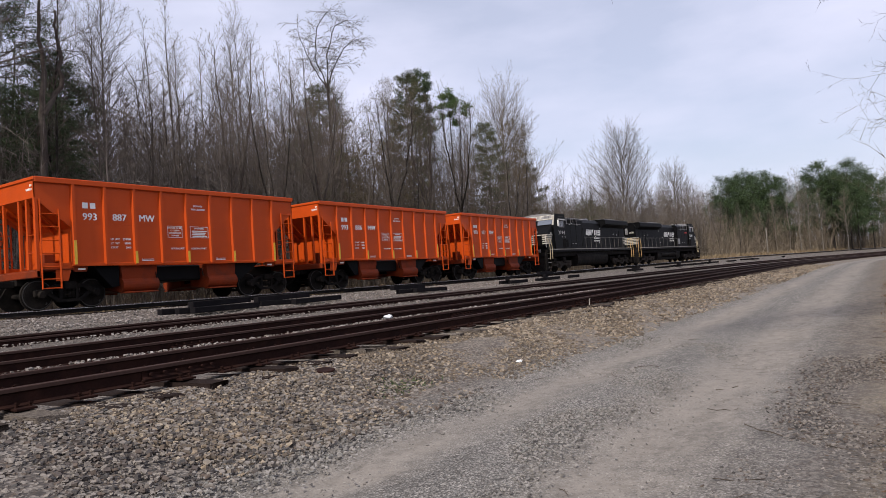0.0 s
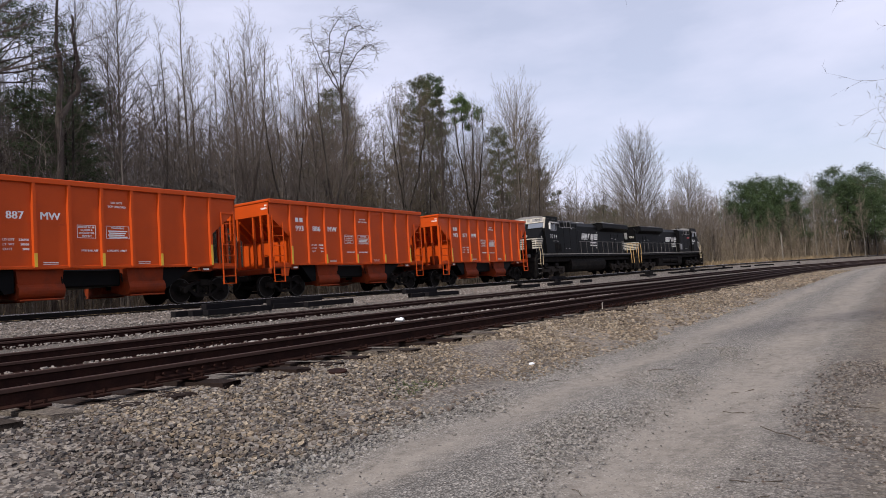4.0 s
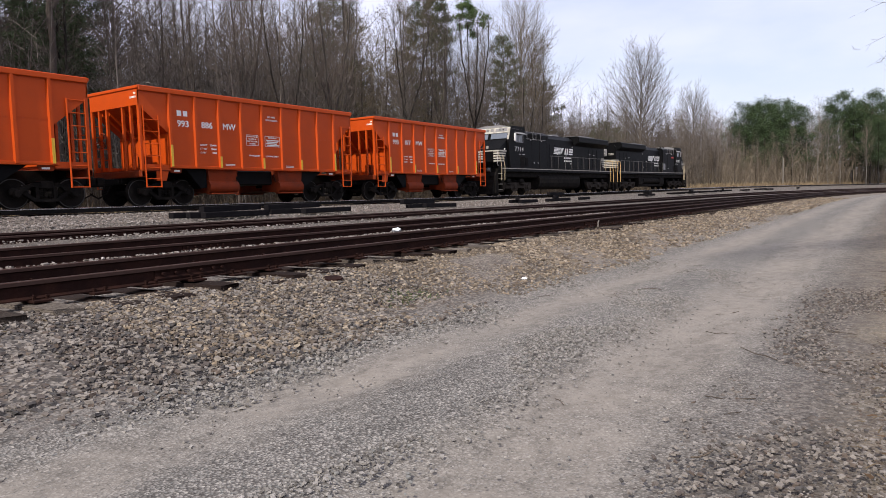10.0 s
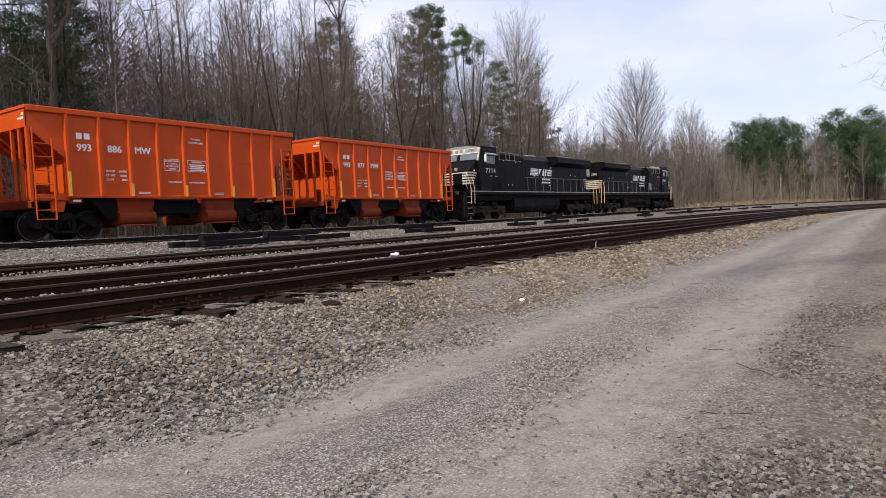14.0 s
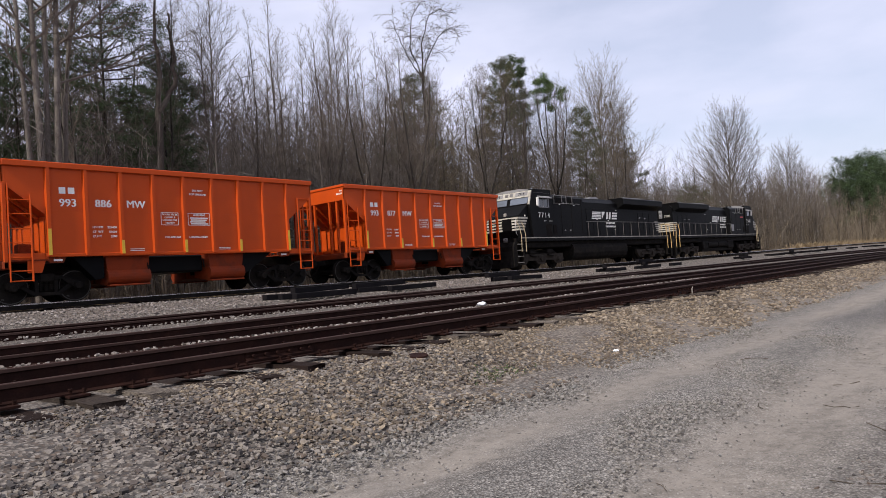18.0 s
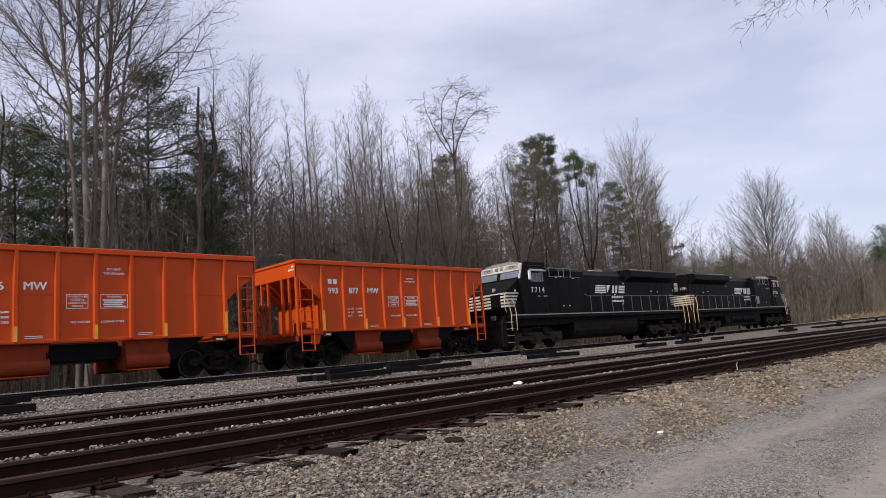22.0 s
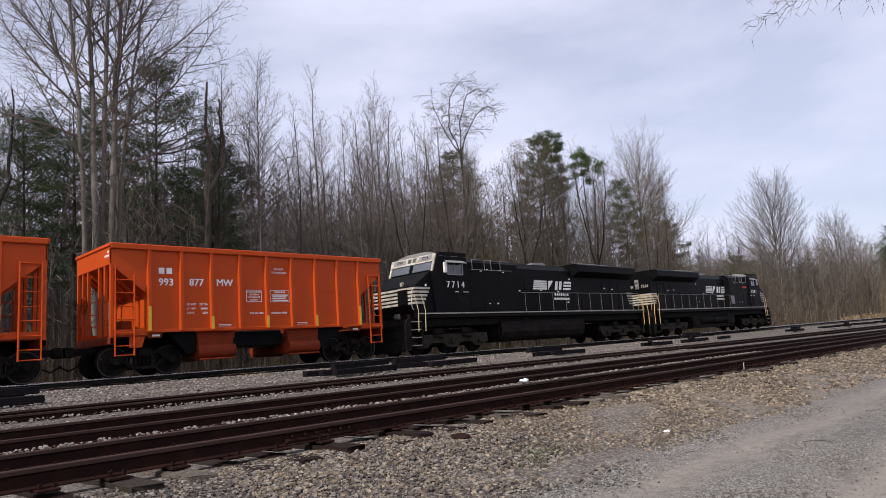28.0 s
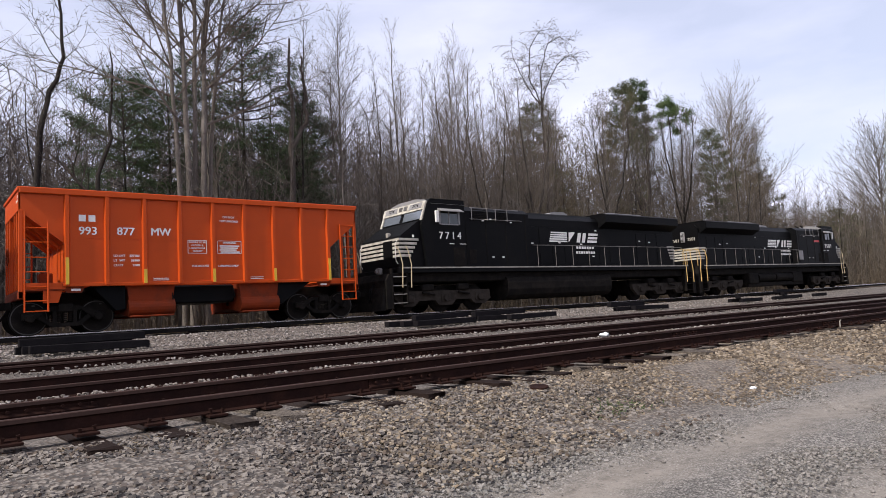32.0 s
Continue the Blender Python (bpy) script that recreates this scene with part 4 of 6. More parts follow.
        bars([(x, x + 0.14, *sorted((s * 1.423, s * 1.428)), z, z + 0.05) for x, z in ((-5.6, 3.78), (-5.15, 3.86), (-3.9, 3.76), (-5.1, 2.2), (-4.5, 2.2))], W, eng, "stencil")
    add("hood", lambda b: prism(b, [(-1.0, 1.8), (-1.0, 4.1), (-0.8, 4.3), (0.8, 4.3), (1.0, 4.1), (1.0, 1.8)], -2.7, 9.55, "x"))
    add("hood_roof", lambda b: prism(b, [(-0.8, 4.3), (-0.7, 4.42), (0.7, 4.42), (0.8, 4.3)], -2.7, 2.6, "x"))
    add("exhaust_housing", lambda b: prism(b, [(-0.35, 4.42), (-0.1, 4.55), (0.75, 4.6), (1.05, 4.5), (1.05, 4.42)], -0.55, 0.55), M["grey_roof"])
    add("radiator", lambda b: prism(b, [(-1.02, 3.78), (-1.52, 4.06), (-1.52, 4.44), (-1.35, 4.52), (1.35, 4.52), (1.52, 4.44), (1.52, 4.06), (1.02, 3.78)], 2.85, 9.4, "x"))
    add("radiator_screen", lambda b: box(b, 3.3, 6.2, -1.3, 1.3, 4.52, 4.57, 0.015), M["grey_roof"])
    for s in (-1, 1):
        for i in range(9):
            x = -2.5 + i * 0.88
            add("hood_door", lambda b: box(b, x, x + 0.84, *sorted((s * 1.0, s * 1.018)), 1.95, 3.05 if i > 2 else 3.7, 0.006))
        for i, x in enumerate((6.0, 6.9, 7.9)):
            add("hood_panel", lambda b: box(b, x, x + 0.8, *sorted((s * 1.0, s * 1.02)), 2.0, 3.6, 0.008))
        add("hood_seam", lambda b: box(b, -2.65, 9.45, *sorted((s * 1.0, s * 1.012)), 3.72, 3.745))
        # emblem: slanted stripes and a crest shape beside two blocks, with two bars of writing beneath
        f = -s
        y = s * 1.022

        def emblem(b):
            for k in range(5):
                z = 3.02 + k * 0.105
                q = [(-0.95 + k * 0.035, z), (0.35 - k * 0.0, z), (0.35, z + 0.07), (-0.93 + k * 0.035, z + 0.07)]
                if s > 0:
                    q = [(u * 1.0 - (2 * u), v) for u, v in q][::-1]
                prism(b, q, *sorted((y, y + s * 0.004)))
            for q in ([(0.45, 3.02), (0.75, 3.3), (0.95, 3.5), (0.85, 3.53), (0.5, 3.5)], [(1.05, 3.02), (1.3, 3.02), (1.44, 3.5), (1.2, 3.5)], [(1.44, 3.02), (1.68, 3.02), (1.82, 3.5), (1.58, 3.5)], [(1.86, 3.02), (2.6, 3.02), (2.64, 3.14), (1.9, 3.14)], [(1.92, 3.2), (2.66, 3.2), (2.7, 3.32), (1.96, 3.32)], [(1.98, 3.38), (2.72, 3.38), (2.76, 3.5), (2.02, 3.5)]):
                if s > 0:
                    q = [(-u, v) for u, v in q][::-1]
                prism(b, q, *sorted((y, y + s * 0.004)))
        add("emblem", emblem, W, lab="plain white emblem shapes on the hood")
        bars([(*sorted((f * (1.0 + k * 0.2), f * (1.15 + k * 0.2))), *sorted((y, y + s * 0.004)), 2.7, 2.82) for k in range(7)] + [(*sorted((f * (0.95 + k * 0.19), f * (1.09 + k * 0.19))), *sorted((y, y + s * 0.004)), 2.46, 2.58) for k in range(8)], W, eng, "writing", "two white bars of block writing")
        bars([(x, x + 0.16, *sorted((s * 1.022, s * 1.027)), z, z + 0.06) for x, z in ((-0.3, 2.95), (1.3, 2.9), (2.5, 3.62), (2.2, 2.3), (6.2, 3.15), (7.1, 3.1), (-2.2, 2.9))], W, eng, "stencil")
        # walkway handrail with its stanchions
        add("walkway_handrail", lambda b: rod(b, [(-2.6, s * 1.5, 2.78), (9.0, s * 1.5, 2.82), (9.55, s * 1.5, 2.82), (9.75, s * 1.52, 2.5)], 0.016), M["dull_rail"], lab="dull grey handrail along the walkway")
        for i in range(10):
            x = -2.3 + i * 1.22
            add("stanchion", lambda b: rod(b, [(x, s * 1.5, 1.8), (x, s * 1.5, 2.8)], 0.015), M["dull_rail"])
        # steps and handrails at the hood end
        add("rear_step_well", lambda b: (box(b, 9.75, 10.5, *sorted((s * 0.9, s * 0.95)), 0.35, 1.75), box(b, 10.44, 10.5, *sorted((s * 0.95, s * 1.52)), 0.35, 1.75), box(b, 9.74, 9.8, *sorted((s * 0.95, s * 1.52)), 0.35, 1.75)), G)
        for z in (0.4, 0.74, 1.08, 1.42):
            add("step", lambda b: box(b, 9.8, 10.44, *sorted((s * 0.95, s * 1.5)), z, z + 0.03), G)
        for x in (9.78, 10.45):
            add("handrail", lambda b: rod(b, [(x, s * 1.3, 2.75), (x, s * 1.48, 2.72), (x - 0.06, s * 1.54, 2.2), (x + 0.06, s * 1.54, 1.6), (x + 0.06, s * 1.54, 0.85)], 0.024), M["orange_rail"], lab="ochre painted handrail")
        add("end_handrail", lambda b: rod(b, [(10.35, s * 0.35, 1.8), (10.35, s * 0.35, 2.75), (10.35, s * 1.3, 2.75), (10.35, s * 1.3, 1.8)], 0.02), M["orange_rail"])
    for k in range(5):
        z = 2.2 + k * 0.16
        add("hood_end_stripe", lambda b: (box(b, 9.552, 9.562, -1.0, 1.0, z, z + 0.095), box(b, 9.1 - 0.06 * k, 9.562, -1.03, -1.02, z, z + 0.095), box(b, 9.1 - 0.06 * k, 9.562, 1.02, 1.03, z, z + 0.095)), M["nose_white"], lab="dirty white stripe on the hood end")
    for a in (-0.55, 0.55):
        t = letters(road, 9.566, a, 3.45, 0.2, M["nose_white"], eng, "end", "road_number")
        t.matrix_basis = pose(9.566, a, 3.45, 90, 0, 90)
    add("hood_end_light", lambda b: (box(b, 9.55, 9.64, -0.14, 0.14, 3.3, 3.95, 0.03), drum(b, 9.66, 3.78, -0.06, 0.06, 0.09, 10), drum(b, 9.66, 3.5, -0.06, 0.06, 0.09, 10)), M["grey_roof"])
    add("rear_pilot", lambda b: prism(b, [(10.45, 0.2), (10.45, 1.55), (10.6, 1.55), (10.72, 1.3), (10.72, 0.2)], -1.5, 1.5), G)
    # fuel tank; air reservoirs and boxes on the other flank
    add("fuel_tank", lambda b: prism(b, [(-1.2, 1.42), (-1.4, 1.32), (-1.48, 1.1), (-1.48, 0.8), (-1.4, 0.55), (-1.22, 0.4), (-1.0, 0.36), (0.85, 0.36), (0.85, 1.2)], -4.3, 3.0, "x"), G)
    add("sand_box", lambda b: (box(b, 3.4, 4.6, 0.9, 1.42, 0.55, 1.25, 0.06), box(b, -3.0, -1.5, 0.9, 1.42, 0.55, 1.25, 0.06), box(b, -3.0, 4.6, 0.86, 1.3, 0.36, 0.62, 0.03)), G)
    for x0, x1 in ((-1.4, 0.9), (1.05, 3.3)):
        add("air_reservoir", lambda b: (rod(b, [(x0, 1.18, 0.95), (x0 + 0.1, 1.18, 0.95), (x1 - 0.1, 1.18, 0.95), (x1, 1.18, 0.95)], 0.27, 16)), G)
    for x in (-7.65, 7.65):
        loco_truck(eng, x, spin)
    coupler(eng, -10.7, -1)
    coupler(eng, 10.7, 1)
    if turned:
        add("rag_flag", lambda b: box(b, -6.2, -5.4, 1.425, 1.45, 3.38, 3.52, 0.005), M["red"], lab="red painted panel behind the cab")
        add("notice_panel", lambda b: box(b, -3.4, -2.75, 1.425, 1.44, 2.1, 2.75, 0.004), M["grey_roof"])
    TRAIN.append((eng, middle, 7.65, spin, turned))
    return eng


TRAIN = []
TRAVEL = ((0, 2, 3.5, 5.5, 7, 9, 11, 13, 14.5, 16.5, 18, 20, 22, 23, 24.5, 26.5, 28, 30, 31, 32), (32.53, 30.69, 29.27, 27.36, 25.92, 24.12, 22.26, 20.5, 19.21, 17.33, 15.91, 13.96, 11.88, 10.77, 9.13, 6.8, 5.02, 2.58, 1.28, -0.03))


def reach(t):
    """How far the train still is from where it ends up, in metres."""
    return float(np.interp(t, *TRAVEL))


hopper_car(7.80 - 24.74, "887", "226900")
hopper_car(7.80 - 12.37, "886", "226400", "59600")
hopper_car(7.80, "877", "227100", behind=True)
locomotive(25.15, "7714", False, "black road locomotive with white nose stripes, cab facing the hoppers")
locomotive(47.0, "7581", True, "black road locomotive with tan handrails and white striped hood end")


def on_track(s, half):
    a, b = (Vector((*bend(v, 22.9)[:2], 1.215 + grade(v, 22.9))) for v in (s - half, s + half))
    w = b - a
    return Matrix.Translation((a + b) / 2) @ Matrix.Rotation(math.atan2(w.y, w.x), 4, "Z") @ Matrix.Rotation(-math.atan2(w.z, 2 * half), 4, "Y")


# ---- woods ----


class Wood:
    """Collects the tubes of a trunk and of a crown, and the leaves."""

    def __init__(self, seed):
        self.rng = random.Random(seed)
        self.trunk, self.crown, self.leaf = ([], []), ([], []), ([], [])

    def tube(self, store, pts, r0, r1, sides):
        V, F = store
        n = len(pts)
        first = len(V)
        for i, p in enumerate(pts):
            if i == n - 1 and r1 < 0.02:
                V.append(p)
                break
            way = (pts[min(i + 1, n - 1)] - pts[max(i - 1, 0)])
            side = way.cross(Vector((0.35, 0.2, 0.9)) if abs(way.z) < 0.8 * way.length else Vector((1, 0.2, 0)))
            side.normalize()
            up = way.cross(side)
            up.normalize()
            r = r0 + (r1 - r0) * i / (n - 1)
            for k in range(sides):
                a = 2 * math.pi * k / sides
                V.append(p + (side * math.cos(a) + up * math.sin(a)) * r)
        for i in range(n - 1):
            a, b = first + i * sides, first + (i + 1) * sides
            tip = i == n - 2 and r1 < 0.02
            for k in range(sides):
                j = (k + 1) % sides
                F.append((a + k, a + j, b) if tip else (a + k, a + j, b + j, b + k))

    def line(self, p, way, length, segs, wander, lift):
        pts = [Vector(p)]
        way = Vector(way).normalized()
        g = self.rng.gauss
        for _ in range(segs):
            way = way + Vector((g(0, wander), g(0, wander), g(0, wander) + lift))
            way.normalize()
            pts.append(pts[-1] + way * (length / segs))
        return pts

    def bough(self, p, way, length, r, level, k):
        """A limb with its side shoots, down to the last level of twigs."""
        rng = self.rng
        last = level == k["levels"] - 1
        segs = 1 if last else (5, 3, 2, 2)[level]
        pts = self.line(p, way, length, segs, k["wander"], k["lift"])
        r = max(r, k["twig"])
        self.tube(self.crown, pts, r, 0.0, 5 if r > 0.05 else 3)
        if k["leaf"] and level >= k["levels"] - 2:
            self.tuft(pts[-1], k["leaf"])
        if last:
            return
        n = max(2, int(length * k["dense"][level] + rng.random()))
        turn = rng.uniform(0, 6.28)
        for i in range(n):
            f = k["clean"] + (0.97 - k["clean"]) * (i + rng.random()) / n
            j = min(int(f * segs), segs - 1)
            q = pts[j].lerp(pts[j + 1], f * segs - j)
            axis = (pts[j + 1] - pts[j]).normalized()
            turn += 2.4 + rng.uniform(-0.5, 0.5)
            a = axis.cross(Vector((0.2, 0.1, 1))).normalized()
            side = a * math.cos(turn) + axis.cross(a) * math.sin(turn)
            fork = k["fork"] * rng.uniform(0.7, 1.25)
            self.bough(q, axis * math.cos(fork) + side * math.sin(fork), max(0.16, length * k["ratio"] * (1.12 - 0.72 * f) * rng.uniform(0.6, 1.25)), r * (1 - 0.7 * f) * 0.6, level + 1, k)

    def tuft(self, p, leaf, flat=0.55):
        V, F = self.leaf
        g, u = self.rng.gauss, self.rng.uniform
        size, count, length, thin = leaf
        for _ in range(count):
            c = p + Vector((g(0, size), g(0, size), g(0, size * flat)))
            w = Vector((g(0, 1), g(0, 1), g(0.3, 0.7))).normalized() * length * u(0.6, 1.3)
            s = w.cross(Vector((g(0, 1), g(0, 1), g(0, 1)))).normalized() * length * thin
            b = len(V)
            V += [c - s, c + s, c + w]
            F.append((b, b + 1, b + 2))

    def stem(self, pts, r0, r1, k, sides=8, rough=0.04):
        """A trunk along the points, with limbs from part of its height on."""
        rng = self.rng
        pts = [Vector(p) for p in pts]
        fine = []
        for a, b in zip(pts, pts[1:]):
            for i in range(4):
                fine.append(a.lerp(b, i / 4) + Vector((rng.gauss(0, rough), rng.gauss(0, rough), 0)) * (1 if fine else 0))
        fine.append(pts[-1])
        if fine[0].z < 0.5:
            self.tube(self.trunk, [fine[0] - Vector((0, 0, 0.4)), fine[0].lerp(fine[1], 0.25)], r0 * 1.45, r0, sides)
        self.tube(self.trunk, fine, r0, r1, sides)
        total = len(fine) - 1
        n = k["limbs"]
        turn = rng.uniform(0, 6.28)
        for i in range(n):
            f = k["start"] + (0.99 - k["start"]) * (i + rng.random()) / n
            j = min(int(f * total), total - 1)
            p = fine[j].lerp(fine[j + 1], f * total - j)
            turn += 2.4 + rng.uniform(-0.6, 0.6)
            g = (f - k["start"]) / (1 - k["start"])
            span = k["reach"](g) * rng.uniform(*k["even"])
            self.bough(p, (math.cos(turn) + k["pull"], math.sin(turn), k["rise"](g) * rng.uniform(0.8, 1.25)), span, min((r0 + (r1 - r0) * f) * 0.6, (0.0065 * span + 0.008) * k["thick"]), 0, k)

    def stand(self, name, label, bark, twig, leaf_mat=None, group=""):
        tree = empty(name, label, "tree", group)
        from_lists("trunk", *self.trunk, bark, tree, smooth_shade=True)
        from_lists("crown", *self.crown, twig, tree)
        if self.leaf[0] and leaf_mat:
            from_lists("foliage", *self.leaf, leaf_mat, tree)
        return tree


def habit(limbs=40, start=0.35, reach=lambda g: 2.0, rise=lambda g: 1.0 + 0.9 * g, dense=(5, 6), levels=3, wander=0.07, lift=0.05, fork=0.7, ratio=0.45, twig=0.005, clean=0.15, pull=0.0, leaf=None, even=(0.65, 1.2), thick=1.0):
    """How a kind of tree branches."""
    return dict(limbs=limbs, start=start, reach=reach, rise=rise, dense=dense, levels=levels, wander=wander, lift=lift, fork=fork, ratio=ratio, twig=twig, clean=clean, pull=pull, leaf=leaf, even=even, thick=thick)


def dome(g):
    return math.sqrt(max(0.0, 1 - ((g - 0.32) / 0.68) ** 2)) if g > 0.32 else 0.45 + 0.55 * g / 0.32


def upright(rng, height, lean, bow=0.25):
    return [(0, 0, 0), (lean * 0.12, rng.gauss(0, bow * 0.4), height * 0.3), (lean * 0.5, rng.gauss(0, bow), height * 0.65), (lean, rng.gauss(0, bow), height)]


def slim_tree(seed, height, wide=2.0, start=0.42, twig=0.0085, fine=1.0):
    """A straight leader with thin rising side branches."""
    w = Wood(seed)
    lean = w.rng.uniform(-0.7, 0.7)
    w.stem(upright(w.rng, height, lean), 0.0055 * height, 0.012, habit(int(2.7 * height), start, lambda g: 1.45 * wide * (0.6 + 1.4 * g if g < 0.3 else 1.0 - 0.62 * (g - 0.3) / 0.7), lambda g: 0.75 + 0.95 * g, (4.0 * fine, 5.0 * fine), fork=0.62, ratio=0.52, twig=twig, even=(0.5, 1.35)), 6)
    return w


def twin_tree(seed, height, wide=2.6, fine=0.64):
    """A woodland tree that forks low into two or three leaders."""
    w = Wood(seed)
    rng = w.rng
    fork = height * rng.uniform(0.22, 0.4)
    k = habit(int(2.0 * height), 0.3, lambda g: 1.25 * wide * (1.0 - 0.6 * g), lambda g: 0.85 + 1.0 * g, (3.8 * fine, 4.4 * fine), twig=0.0105, wander=0.1, ratio=0.54, fork=0.6)
    w.stem([(0, 0, 0), (0.1, 0, fork * 0.5), (0, 0.1, fork)], 0.008 * height, 0.006 * height, dict(k, limbs=3, start=0.6), 7)
    for i in range(rng.choice((2, 2, 3))):
        a = i * 2.6 + rng.uniform(-0.5, 0.5)
        s = height * rng.uniform(0.07, 0.13)
        top = height * rng.uniform(0.82, 1.0)
        w.stem([(0, 0.1, fork - 0.1), (math.cos(a) * s * 0.55, math.sin(a) * s * 0.55, fork + (top - fork) * 0.35), (math.cos(a) * s * 0.9, math.sin(a) * s * 0.9, fork + (top - fork) * 0.7), (math.cos(a) * s, math.sin(a) * s, top)], 0.005 * height, 0.012, dict(k, start=0.08), 6)
    return w


def fan_tree(seed, height, radius, twig=0.011):
    """A broad pale tree whose long limbs rise into a dome."""
    w = Wood(seed)
    k = habit(62, 0.2, lambda g: radius * (1.05 + 1.3 * g if g < 0.3 else 1.44 - 0.5 * (g - 0.3) / 0.7), lambda g: 0.75 + 1.5 * g, (2.3, 2.4, 2.1), 4, 0.03, 0.045, 0.5, 0.42, twig, 0.2, even=(0.85, 1.08))
    w.stem(upright(w.rng, height * 0.74, 0.3, 0.12), 0.0105 * height, 0.04, k, 8)
    return w


def budding_tree(seed, height, radius, leaf=(0.3, 7, 0.11, 0.3), twig=0.011):
    """A rounded tree, dense with fine budding twigs nearly to its foot."""
    w = Wood(seed)
    k = habit(int(3.2 * height), 0.1, lambda g: radius * 1.15 * (0.75 + 0.8 * g if g < 0.3 else 1.0 - 0.6 * (g - 0.3) / 0.7), lambda g: 0.4 + 1.1 * g, (3.2, 4.2), 3, 0.12, 0.06, 0.75, 0.48, twig, 0.15, leaf=leaf)
    w.stem(upright(w.rng, height, 0.3), 0.0085 * height, 0.015, k, 7)
    return w


def conifer(seed, height, radius, start=0.45, whorl=0.55, per=5, needle=(0.18, 24, 0.22, 0.085), prof=None, droop=0.02, ragged=0.3):
    """A pine: tiers of level limbs, their side sprays tufted with needles."""
    w = Wood(seed)
    rng = w.rng
    pts = [Vector(p) for p in upright(rng, height, rng.uniform(-0.4, 0.4), 0.15)]
    w.tube(w.trunk, [pts[0] - Vector((0, 0, 0.4)), pts[0] + Vector((0, 0, 0.4))], 0.013 * height, 0.0095 * height, 8)
    w.tube(w.trunk, pts, 0.0095 * height, 0.02, 8)
    prof = prof or (lambda g: 0.5 + 0.9 * g if g < 0.55 else 1.0 - 0.72 * (g - 0.55) / 0.45)

    def at(z):
        f = z / height * 3
        j = min(int(f), 2)
        return pts[j].lerp(pts[j + 1], f - j)
    # a few dead snags under the crown
    for _ in range(8):
        z = height * rng.uniform(0.18, start)
        a = rng.uniform(0, 6.28)
        w.tube(w.crown, w.line(at(z), (math.cos(a), math.sin(a), 0.1), rng.uniform(0.4, 1.4), 2, 0.15, 0), 0.014, 0.0, 3)
    z = height * start
    while z < height * 0.985:
        g = (z / height - start) / (1 - start)
        a0 = rng.uniform(0, 6.28)
        for i in range(per):
            if rng.random() < ragged * 0.6:
                continue
            a = a0 + i * 6.28 / per + rng.uniform(-0.4, 0.4)
            ln = max(0.3, radius * prof(g) * rng.uniform(1 - ragged, 1.1))
            limb = w.line(at(z), (math.cos(a), math.sin(a), 0.12 + 0.9 * g * g + rng.uniform(-0.1, 0.15)), ln, 4, 0.07, -droop + 0.03 * g)
            w.tube(w.crown, limb, 0.012 * ln + 0.008, 0.0, 4)
            n = max(2, int(ln * 3.2))
            for m in range(n):
                f = 0.3 + 0.7 * (m + rng.random()) / n
                j = min(int(f * 4), 3)
                q = limb[j].lerp(limb[j + 1], f * 4 - j)
                ax = (limb[j + 1] - limb[j]).normalized()
                sd = ax.cross(Vector((0, 0, 1))).normalized() * (1 if m % 2 else -1)
                spray = w.line(q, ax + sd * rng.uniform(0.5, 1.1) + Vector((0, 0, rng.uniform(0, 0.35))), ln * 0.34 * (1.25 - 0.7 * f) * rng.uniform(0.7, 1.3) + 0.1, 2, 0.1, 0.05)
                w.tube(w.crown, spray, 0.009, 0.0, 3)
                w.tuft(spray[1], needle, 0.5)
                w.tuft(spray[2], needle, 0.5)
            w.tuft(limb[-1], needle, 0.5)
        z += whorl * rng.uniform(0.7, 1.3)
    return w


def tufted_pine(seed, height, radius, start, puffs, puff, leaf):
    """A pine that carries its needles in round puffs at the ends of rising limbs."""
    w = Wood(seed)
    rng = w.rng
    pts = [Vector(p) for p in upright(rng, height, rng.uniform(-0.3, 0.3), 0.15)]
    w.tube(w.trunk, [pts[0] - Vector((0, 0, 0.4)), pts[0] + Vector((0, 0, 0.4))], 0.012 * height, 0.009 * height, 8)
    w.tube(w.trunk, pts, 0.009 * height, 0.03, 8)
    for i in range(puffs):
        g = ((i + rng.random()) / puffs) ** 0.8
        z = height * (start + (1 - start) * g)
        a = i * 2.4 + rng.uniform(-0.5, 0.5)
        ln = radius * dome(g) * math.sqrt(rng.uniform(0.12, 1.0)) + 0.15
        f = min(2.999, z / height * 3)
        j = int(f)
        foot = pts[j].lerp(pts[j + 1], f - j) - Vector((0, 0, 0.45 * ln))
        limb = w.line(foot, (math.cos(a), math.sin(a), 0.4), ln * 1.08, 3, 0.1, 0.03)
        w.tube(w.crown, limb, 0.01 * ln + 0.012, 0.0, 4)
        for _ in range(3):
            c = limb[-1] + Vector((rng.gauss(0, puff * 0.75), rng.gauss(0, puff * 0.75), rng.gauss(0, puff * 0.35)))
            w.tube(w.crown, [limb[-2], c], 0.012, 0.0, 3)
            w.tuft(c, (puff * 0.42, *leaf), 0.85)
    return w


def plant(tree, x, y, turn=0.0, size=1.0, tall=None):
    tree.matrix_basis = Matrix.Translation((x, y, ground_z(x, y) - 0.05)) @ Matrix.Rotation(turn, 4, "Z") @ Matrix.Diagonal((size, size, tall or size, 1))
    return tree


def again(tree, x, y, turn, size, tall=None):
    c = copy_thing(tree, Matrix.Identity(4))
    return plant(c, x, y, turn, size, tall)


